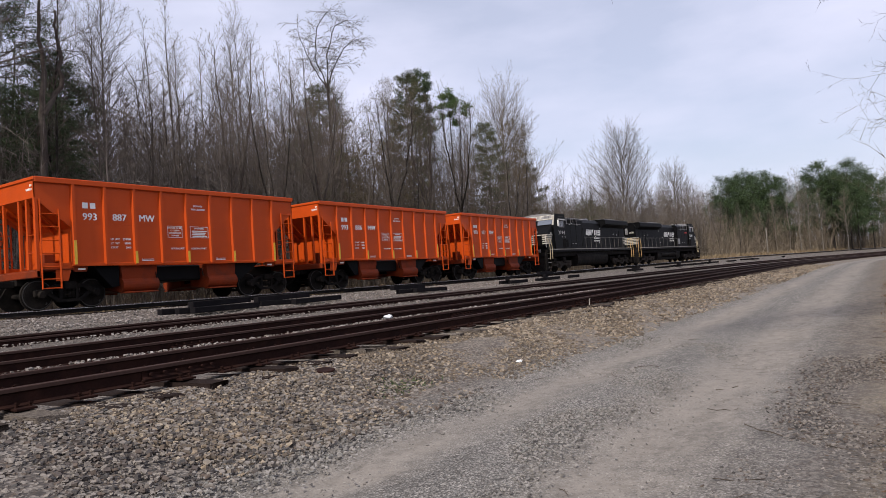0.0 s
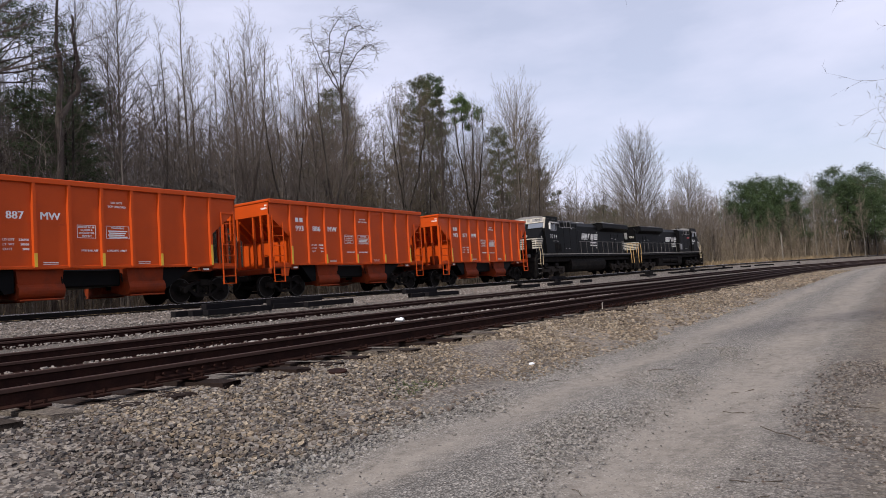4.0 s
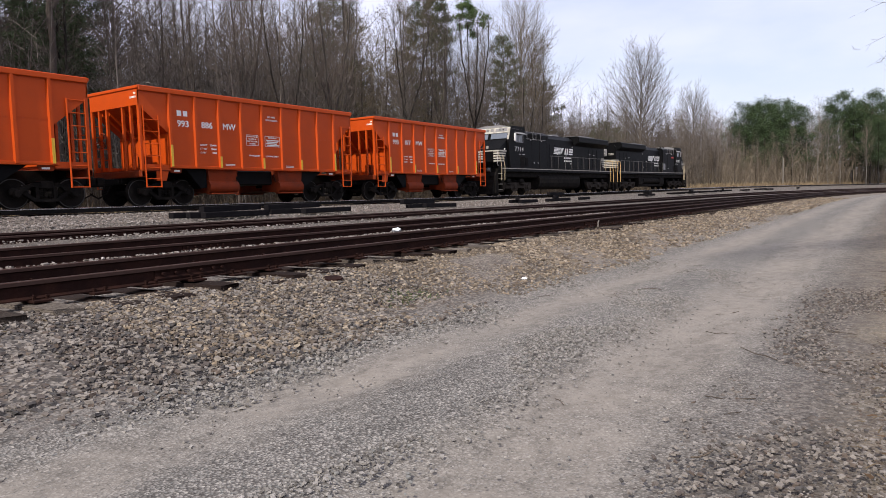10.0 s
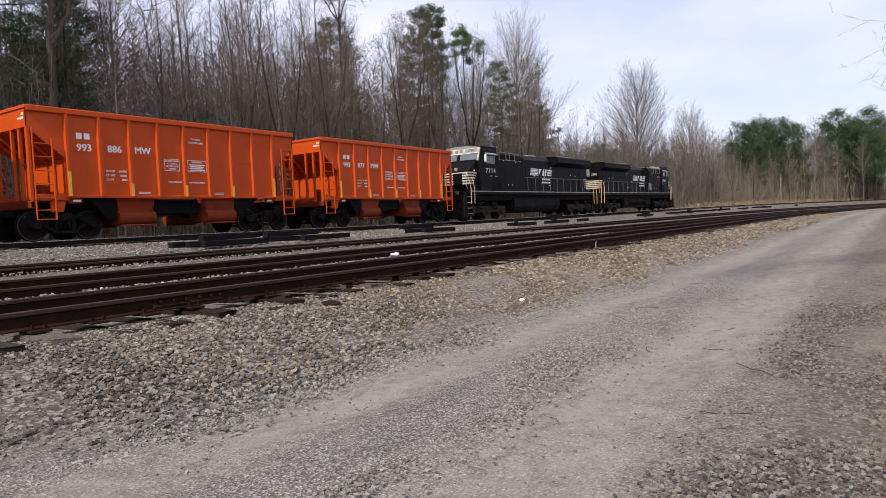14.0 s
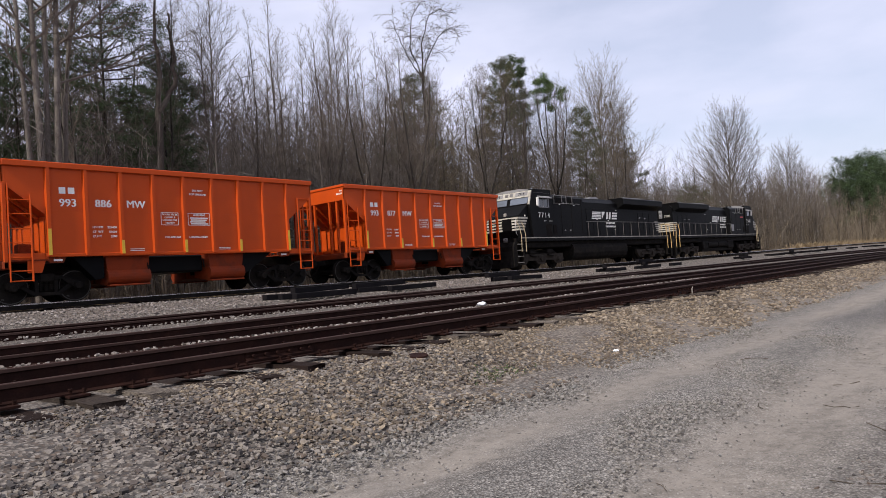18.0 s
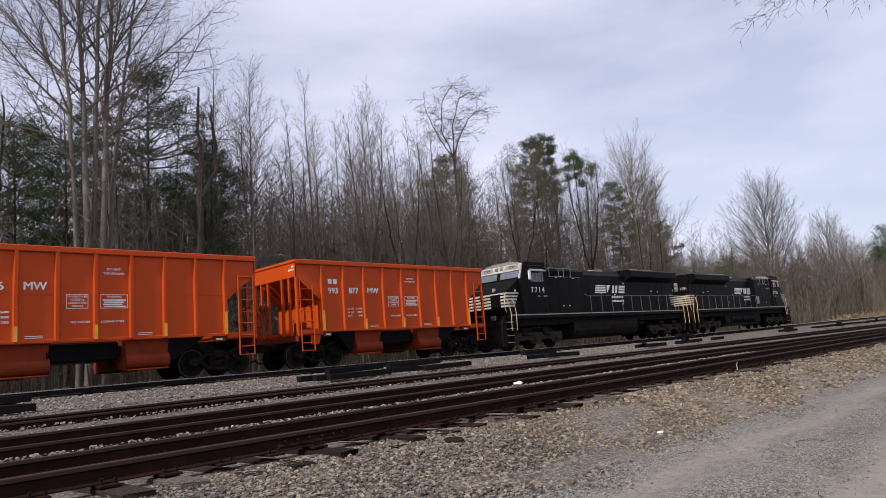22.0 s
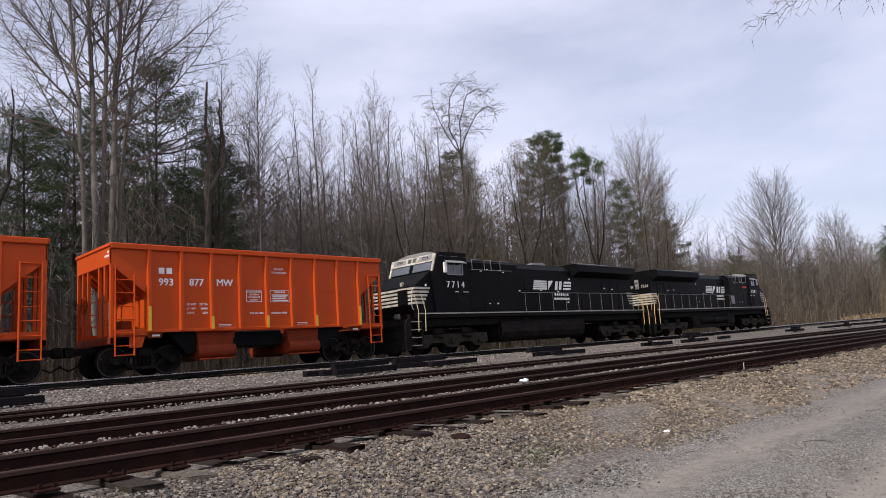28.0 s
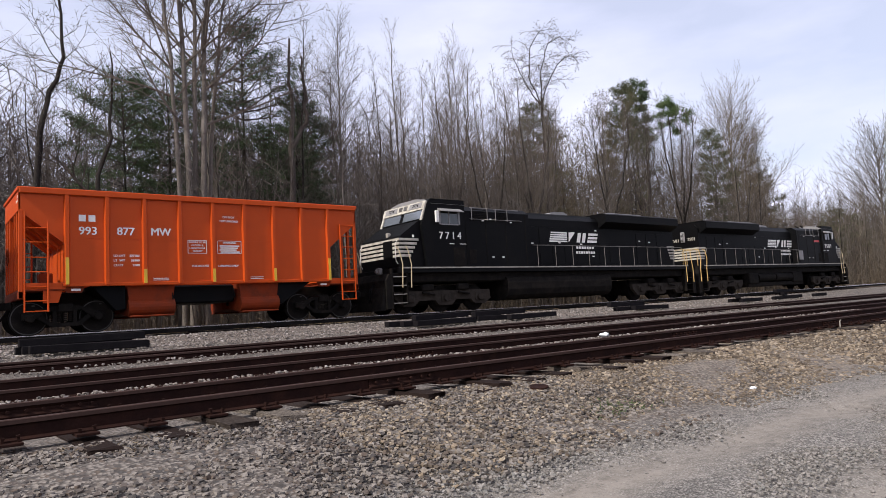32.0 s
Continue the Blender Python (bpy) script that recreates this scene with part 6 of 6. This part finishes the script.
def stones(name, seed, count, place, size, mat, label, sink=0.25):
    """Crushed stones, each a jittered block, as one mass."""
    g = np.random.default_rng(seed)
    unit = np.array([(x, y, z) for x in (-1, 1) for y in (-1, 1) for z in (-1, 1)], float) * 0.5
    quads = np.array([(0, 1, 3, 2), (4, 6, 7, 5), (0, 4, 5, 1), (2, 3, 7, 6), (0, 2, 6, 4), (1, 5, 7, 3)])
    verts, faces = np.empty((count * 8, 3)), np.empty((count * 6, 4), int)
    for i in range(count):
        s, d = place(g)
        x, y, _ = bend(s, d)
        k = size(g)
        shape = (unit * (g.uniform(0.65, 1.15), g.uniform(0.6, 1.0), g.uniform(0.32, 0.62)) + g.uniform(-0.17, 0.17, (8, 3))) * k
        a, b = g.uniform(0, 6.28), g.uniform(-0.6, 0.6)
        ca, sa, cb, sb = math.cos(a), math.sin(a), math.cos(b), math.sin(b)
        shape = shape @ np.array([[ca, sa, 0], [-sa, ca, 0], [0, 0, 1]]) @ np.array([[1, 0, 0], [0, cb, sb], [0, -sb, cb]])
        verts[i * 8:i * 8 + 8] = shape + (x, y, land(s, d) + k * sink)
        faces[i * 6:i * 6 + 6] = quads + i * 8
    ob = from_lists(name, verts.tolist(), faces.tolist(), mat)
    return tagged(ob, label, "stones", kind="stuff")


def ballast_d(g):
    return 3.75 + 2.55 * g.random() ** 0.78


def stone_beds():
    fine = lambda g: 0.014 + 0.03 * g.random() ** 2.2
    mid = lambda g: 0.03 + 0.04 * g.random() ** 1.5
    stones("ballast", 1, 16000, lambda g: (-0.6 + 7.2 * g.random() ** 1.05, ballast_d(g)), fine, M["ballast"], "loose grey crushed stone beside the siding")
    stones("ballast", 2, 15000, lambda g: (3.0 + 11.0 * g.random() ** 1.15, ballast_d(g) + 0.05), fine, M["ballast_tan"], "loose tan crushed stone beside the siding")
    stones("ballast", 3, 7000, lambda g: (10 + 26 * g.random() ** 1.3, ballast_d(g)), mid, M["ballast_tan"], "loose tan crushed stone along the bend")
    stones("ballast", 9, 3000, lambda g: (34 + 36 * g.random() ** 1.2, ballast_d(g)), lambda g: g.uniform(0.05, 0.11), M["ballast_tan"], "tan crushed stone shoulder farther along the siding")
    small = lambda g: 0.018 + 0.028 * g.random() ** 1.5
    stones("ballast", 4, 4200, lambda g: (g.uniform(0, 26), g.uniform(8.5, 10.3)), small, M["shoulder"], "pale crushed stone between the sidings", 0.4)
    stones("ballast", 5, 3000, lambda g: (g.uniform(0, 30), g.uniform(12.6, 14.4)), small, M["shoulder"], "pale crushed stone between the sidings", 0.4)
    stones("ballast", 6, 13000, lambda g: (-1 + 43 * g.random() ** 1.15, g.uniform(16.5, 21.6)), lambda g: g.uniform(0.028, 0.062), M["shoulder"], "grey crushed stone on the main line's shoulder")
    flat = lambda lo, hi: (lambda g: lo + (hi - lo) * g.random() ** 1.8)
    stones("road_gravel", 7, 13000, lambda g: (1.0 + 10 * g.random() ** 1.25, g.normal(2.35, 0.24)), flat(0.008, 0.023), M["road_stone"], "small grey gravel between the wheel ruts", 0.12)
    stones("road_gravel", 8, 21000, lambda g: (1.2 + 11 * g.random() ** 1.3, 0.75 - 2.1 * g.random() ** 1.2 + g.normal(0, 0.12)), flat(0.008, 0.026), M["ballast"], "small grey gravel on the road's edge", 0.12)
    stones("road_gravel", 10, 6000, lambda g: (g.uniform(0.6, 12), g.normal(3.75, 0.22)), flat(0.01, 0.03), M["road_stone"], "small grey gravel at the foot of the ballast", 0.12)
    stones("road_gravel", 11, 2600, lambda g: (1.0 + 9 * g.random() ** 1.2, g.uniform(0.9, 3.5)), flat(0.005, 0.016), M["road_stone"], "scattered chips pressed into the dusty ruts", 0.02)


def sprigs(name, seed, count, place, tall, mat, label, wide=0.012, lean=0.6):
    """Blades of grass, straws or dead leaves, as one mass of thin folded strips."""
    rng = random.Random(seed)
    V, F = [], []
    for _ in range(count):
        s, d = place(rng)
        x, y, _ = bend(s, d)
        p = Vector((x, y, land(s, d)))
        h = tall(rng)
        w = Vector((rng.gauss(0, lean), rng.gauss(0, lean), 1)).normalized() * h
        side = w.cross(Vector((rng.gauss(0, 1), rng.gauss(0, 1), 0.1))).normalized() * wide
        b = len(V)
        V += [p - side, p + side, p + w * 0.6 + side * 0.7, p + w * 0.6 - side * 0.7, p + w + Vector((w.x, w.y, -0.3 * h)) * 0.4]
        F += [(b, b + 1, b + 2, b + 3), (b + 3, b + 2, b + 4)]
    return tagged(from_lists(name, V, F, mat), label, "grass", kind="stuff")


def greenery():
    sprigs("dry_grass", 51, 2600, lambda g: (g.uniform(1, 22), g.uniform(5.5, 6.3)), lambda g: g.uniform(0.03, 0.09), M["old_straw"], "straw and dead leaves between the tie ends", 0.004, 2.5)
    sprigs("dry_grass", 52, 9000, lambda g: (2.0 + 26 * g.random() ** 1.3, 0.1 - 3.8 * g.random() ** 1.1), lambda g: g.uniform(0.02, 0.08), M["old_straw"], "flattened straw on the road's verge", 0.003, 3.5)
    sprigs("dead_leaves", 53, 11000, lambda g: (2.5 + 27 * g.random() ** 1.4, 0.15 - 4.2 * g.random() ** 0.8), lambda g: g.uniform(0.02, 0.05), M["dead_leaf"], "brown dead leaves on the bank", 0.012, 3.0)
    sprigs("grass", 54, 9000, lambda g: (26 + 24 * g.random() ** 0.8, -1.0 - 2.2 * g.random()), lambda g: g.uniform(0.05, 0.2), M["grass"], "fresh green grass beside the road", 0.014, 0.5)
    sprigs("dry_grass", 55, 7000, lambda g: (g.uniform(92, 240), g.uniform(24.5, 26.4)), lambda g: g.uniform(0.5, 1.3), M["straw"], "tall straw-coloured grass along the far line", 0.05, 0.4)
    sprigs("dry_grass", 56, 5200, lambda g: (g.uniform(-2, 60), g.uniform(24.6, 27.5)), lambda g: g.uniform(0.1, 0.5), M["straw"], "dry grass and stalks behind the main line", 0.014, 0.7)
    sprigs("grass", 57, 260, lambda g: (g.gauss(6.0, 0.25), g.gauss(4.6, 0.15)), lambda g: g.uniform(0.02, 0.06), M["grass"], "small tuft of green weeds in the gravel", 0.006, 0.9)


def timber(bm, x, y, z, length, turn, tilt=0.0, w=0.23, h=0.18):
    made = bmesh.ops.create_cube(bm, size=1.0, matrix=Matrix.Translation((x, y, z)) @ Matrix.Rotation(turn, 4, "Z") @ Matrix.Rotation(tilt, 4, "Y") @ Matrix.Diagonal((length, w, h, 1)))
    edges = list({e for v in made["verts"] for e in v.link_edges})
    bmesh.ops.bevel(bm, geom=edges, offset=0.012, segments=1, affect="EDGES")


def tie_piles():
    rng = random.Random(8)
    # (along, across, turn, layer) of each new timber
    rows = [(3.5, 17.75, 0.02, 0), (3.4, 18.15, -0.01, 0), (3.3, 18.5, 0.015, 0), (3.45, 18.3, 0.0, 1),
            (14.2, 17.7, 0.05, 0), (14.0, 18.1, -0.03, 0), (13.6, 18.5, 0.03, 0), (14.4, 18.2, 0.1, 1), (18.4, 17.75, 0.03, 0), (17.4, 18.3, -0.02, 0), (17.3, 18.4, 0.02, 1),
            (25.9, 17.75, 0.02, 0), (25.2, 18.15, -0.02, 0), (24.9, 18.3, 0.05, 1),
            (35.0, 17.8, 0.1, 0), (35.2, 18.2, -0.15, 0), (34.8, 18.4, 0.5, 1), (39.0, 17.8, -0.1, 0), (40.3, 18.1, 0.05, 0), (39.6, 18.2, 0.35, 1), (39.2, 18.0, 0.1, 2), (43.6, 17.9, 0.02, 0),
            (57.6, 18.0, 0.3, 0), (58.6, 18.3, -0.2, 0), (58.2, 18.1, 0.5, 1), (66.6, 18.1, 0.9, 0), (71.0, 17.9, 0.5, 0), (72.3, 18.4, -0.35, 0), (72.0, 18.2, 0.2, 1), (75.6, 18.2, 0.9, 0), (77.2, 18.0, -0.4, 0), (82.0, 18.1, 0.3, 0), (83.4, 18.3, -0.55, 0), (83.0, 18.2, 0.3, 1), (90.0, 17.8, 0.7, 0), (97.5, 18.2, -0.3, 0), (99.0, 17.8, 0.8, 0), (112.0, 18.0, 0.4, 0)]
    for s, d, turn, layer in rows:
        x, y, a = bend(s, d)
        bm = bmesh.new()
        timber(bm, 0, 0, 0, rng.uniform(2.5, 2.72) * (0.62 if 43 < s < 44 else 1), 0, 0)
        ob = part("railway_tie", bm, M["creosote"])
        ob.matrix_basis = Matrix.Translation((x, y, land(s, d) + 0.12 + layer * 0.185)) @ Matrix.Rotation(a + turn, 4, "Z") @ Matrix.Rotation(rng.uniform(-0.015, 0.015), 4, "Y")
        tagged(ob, "black creosoted timber tie lying beside the line", "railway tie", "new ties beside the main line")


def track_fittings():
    near = TRACKS["near"]
    r1, r2, r3 = near[0] - 0.7525, near[0] + 0.7525, TRACKS["second"][0] - 0.7525
    for d, top, s in ((r1, near[1], 4.55), (r2, near[2], 12.9), (r3, TRACKS["second"][1], 7.6), (r1, near[1], 16.4), (r2, near[2], 1.2), (TRACKS["third"][0] - 0.7525, TRACKS["third"][1], 11.0)):
        bm = bmesh.new()
        prism(bm, [(d - 0.045, top - 0.155), (d - 0.05, top - 0.13), (d - 0.022, top - 0.10), (d - 0.022, top - 0.07), (d - 0.042, top - 0.045), (d - 0.01, top - 0.05), (d - 0.01, top - 0.15)], s - 0.45, s + 0.45, "x")
        joint = part("joint_bar", bm, M["rail_rust"])
        tagged(joint, "rusty bolted joint bar on a siding rail", "rail joint", "rail joints")
        for u in (-0.36, -0.2, -0.05, 0.12, 0.28, 0.4):
            b2 = bmesh.new()
            drum(b2, s + u, top - 0.085, d - 0.065, d - 0.02, 0.02, 6)
            part("bolt", b2, M["rail_rust"], joint)
    # spikes and tie plates along the nearest rails
    spike = bmesh.new()
    box(spike, -0.01, 0.01, -0.01, 0.01, -0.03, 0.012)
    box(spike, -0.015, 0.015, -0.018, 0.02, 0.012, 0.026)
    me = bpy.data.meshes.new("spike")
    spike.to_mesh(me)
    spike.free()
    me.materials.append(M["rail_rust"])
    plate = bmesh.new()
    box(plate, -0.09, 0.09, -0.17, 0.17, -0.012, 0.012, 0.004)
    pm = bpy.data.meshes.new("tie_plate")
    plate.to_mesh(pm)
    plate.free()
    pm.materials.append(M["rail_rust"])
    track = next(o for o in scene.objects if o.name == "railway_track")
    rng = random.Random(17)
    s = -12.0
    while s < 26:
        s += 0.552
        if s < 0.3:
            continue
        for d in (r1, r2):
            p = new("tie_plate", pm)
            p.parent = track
            p.matrix_basis = Matrix.Translation((s, d, near[1] - 0.187))
            for u, v in ((-0.05, -0.09), (0.06, -0.1)):
                k = new("spike", me)
                k.parent = track
                k.matrix_basis = Matrix.Translation((s + u, d + v, near[1] - 0.165 + rng.uniform(0, 0.02))) @ Matrix.Rotation(rng.uniform(-0.3, 0.3), 4, "Y")


def litter():
    def scrap(name, x, y, z, size, label, seed):
        rng = random.Random(seed)
        bm = bmesh.new()
        bmesh.ops.create_icosphere(bm, subdivisions=2, radius=size)
        for v in bm.verts:
            v.co = Vector((v.co.x * 1.4, v.co.y, v.co.z * 0.5)) + Vector((rng.gauss(0, 1), rng.gauss(0, 1), rng.gauss(0, 1))) * size * 0.2
        ob = part(name, bm, M["paper"])
        ob.location = (x, y, z)
        tagged(ob, label, "litter")
    scrap("paper_scrap", 12.0, 9.45, land(12, 9.45) + 0.07, 0.085, "crumpled white scrap caught between the sidings", 1)
    scrap("paper_scrap", 8.25, 4.28, land(8.25, 4.28) + 0.02, 0.035, "flattened white scrap on the gravel", 2)
    bm = bmesh.new()
    bmesh.ops.create_cone(bm, cap_ends=True, segments=20, radius1=0.12, radius2=0.115, depth=0.015)
    ob = part("steel_disc", bm, M["rail_rust"])
    ob.matrix_basis = pose(5.85, 5.62, land(5.85, 5.62) + 0.03, 6, -4, 0)
    tagged(ob, "flat dark rusty disc lying by the tie ends", "scrap metal")
    # short white posts: a spike flag beside the siding and one by the road
    bm = bmesh.new()
    rod(bm, [(0, 0, 0), (0.01, 0, 0.14), (0.06, 0, 0.16)], 0.012)
    ob = part("marker", bm, M["dusty_white"])
    ob.location = (16.6, 6.45, 0.36)
    tagged(ob, "small white marker beside the siding rail", "marker")
    rng = random.Random(5)
    for i in range(90):
        s, d = rng.uniform(2, 13), rng.choice((rng.uniform(-2.2, 0.8), rng.uniform(-2.2, 0.8), rng.uniform(0, 3.9)))
        bm = bmesh.new()
        a = rng.uniform(0, 6.28)
        ln = rng.uniform(0.08, 0.32)
        p = Vector((0, 0, 0.008))
        pts = [p]
        for k in range(4):
            a += rng.gauss(0, 0.2)
            pts.append(pts[-1] + Vector((math.cos(a), math.sin(a), rng.gauss(0, 0.1))) * ln / 4)
        rod(bm, pts, rng.uniform(0.0018, 0.004), 4)
        ob = part("twig", bm, M["twig"])
        ob.location = (s, d, land(s, d) + 0.004)
        tagged(ob, "fallen dry twig on the gravel road", "twig", "fallen twigs")


def lineside():
    for x, y, h, lean, lab in ((179.0, 0.6, 9.6, 0.03, "tall weathered wooden utility pole"), (176.5, 1.1, 7.6, -0.02, "shorter weathered wooden utility pole")):
        pole = empty("utility_pole", lab, "utility pole", "utility poles")
        bm = bmesh.new()
        z = ground_z(x, y)
        rod(bm, [(0, 0, -0.3), (lean * h * 0.5, 0, h * 0.5), (lean * h, 0, h)], 0.16, 10)
        part("shaft", bm, M["bark_pale"], pole)
        bm = bmesh.new()
        box(bm, lean * h - 0.08, lean * h + 0.08, -0.7, 0.7, h - 0.7, h - 0.56, 0.01)
        part("crossarm", bm, M["bark_pale"], pole)
        pole.location = (x, y, z)
    for x, y, h in ((130.0, 16.9, 5.0), (44.0, -0.95, 1.1)):
        bm = bmesh.new()
        rod(bm, [(0, 0, -0.2), (0.02, 0.01, h)], 0.1 if h > 2 else 0.035, 8)
        ob = part("post", bm, M["bark_pale"])
        ob.location = (x, y, ground_z(x, y))
        tagged(ob, "plain weathered post standing in the brush", "post")


def sedan():
    car = empty("car", "dark grey sedan parked facing along the gravel road", "car")
    paint = worn("car_paint", (0.018, 0.02, 0.026), (0.05, 0.048, 0.045), 0.25, 0.3, stain=2, amount=0.3)
    bm = bmesh.new()
    # body outline along the car (front at -x), then the cabin above it
    prism(bm, [(-2.25, 0.32), (-2.3, 0.55), (-2.2, 0.72), (-1.2, 0.92), (1.35, 0.98), (2.2, 0.95), (2.3, 0.6), (2.25, 0.32)], -0.88, 0.88)
    bmesh.ops.bevel(bm, geom=[e for e in bm.edges], offset=0.06, segments=2, affect="EDGES")
    part("body", bm, paint, car, smooth_shade=True)
    bm = bmesh.new()
    q = [(-1.25, 0.9), (-0.55, 1.38), (0.6, 1.43), (1.45, 0.95)]
    lo = [bm.verts.new((x, s * 0.8, z)) for s in (-1, 1) for x, z in (q[0], q[3])]
    hi = [bm.verts.new((x, s * 0.62, z)) for s in (-1, 1) for x, z in (q[1], q[2])]
    for f in ((lo[0], lo[1], hi[1], hi[0]), (lo[3], lo[2], hi[2], hi[3]), (lo[0], hi[0], hi[2], lo[2]), (lo[1], lo[3], hi[3], hi[1]), (hi[0], hi[1], hi[3], hi[2])):
        bm.faces.new(f)
    part("cabin_glass", bm, M["glass"], car)
    bm = bmesh.new()
    box(bm, -0.5, 0.58, -0.6, 0.6, 1.39, 1.45, 0.03)
    part("roof", bm, paint, car)
    for y in (-0.62, 0.62):
        bm = bmesh.new()
        box(bm, -2.33, -2.18, y - 0.2, y + 0.2, 0.6, 0.75, 0.03)
        part("headlight", bm, M["white_paint"], car)
        bm = bmesh.new()
        box(bm, -0.95, -0.8, y * 1.5 - 0.1, y * 1.5 + 0.1, 0.95, 1.1, 0.02)
        part("wing_mirror", bm, paint, car)
        for x in (-1.4, 1.35):
            bm = bmesh.new()
            drum(bm, x, 0.31, y * 1.42 - 0.1, y * 1.42 + 0.1, 0.31, 20)
            wheel = part("wheel", bm, M["black_dusty"], car)
            bm = bmesh.new()
            s = 1 if y > 0 else -1
            drum(bm, x, 0.31, y * 1.42 + s * 0.1, y * 1.42 + s * 0.11, 0.19, 14)
            part("hubcap", bm, M["steel"], wheel)
    bm = bmesh.new()
    box(bm, -2.32, -2.26, -0.45, 0.45, 0.42, 0.56, 0.02)
    part("grille", bm, M["black_dusty"], car)
    car.matrix_basis = Matrix.Translation((62.0, -1.35, ground_z(62, -1.35))) @ Matrix.Rotation(radians(5), 4, "Z")


tie_piles()
track_fittings()
litter()
lineside()
sedan()
greenery()
stone_beds()


def motions():
    for thing, s, half, spin, *turned in TRAIN:
        back = Matrix.Rotation(math.pi, 4, "Z") if turned and turned[0] else Matrix.Identity(4)
        walk(thing, [(t / 2, on_track(s + reach(t / 2), half) @ back) for t in range(65)])
        sign = -1 if turned and turned[0] else 1
        for hub, x, r in spin:
            walk(hub, [(k * 0.4, pose(x, 0, r) @ Matrix.Rotation(sign * reach(k * 0.4) / r, 4, "Y")) for k in range(81)])


motions()
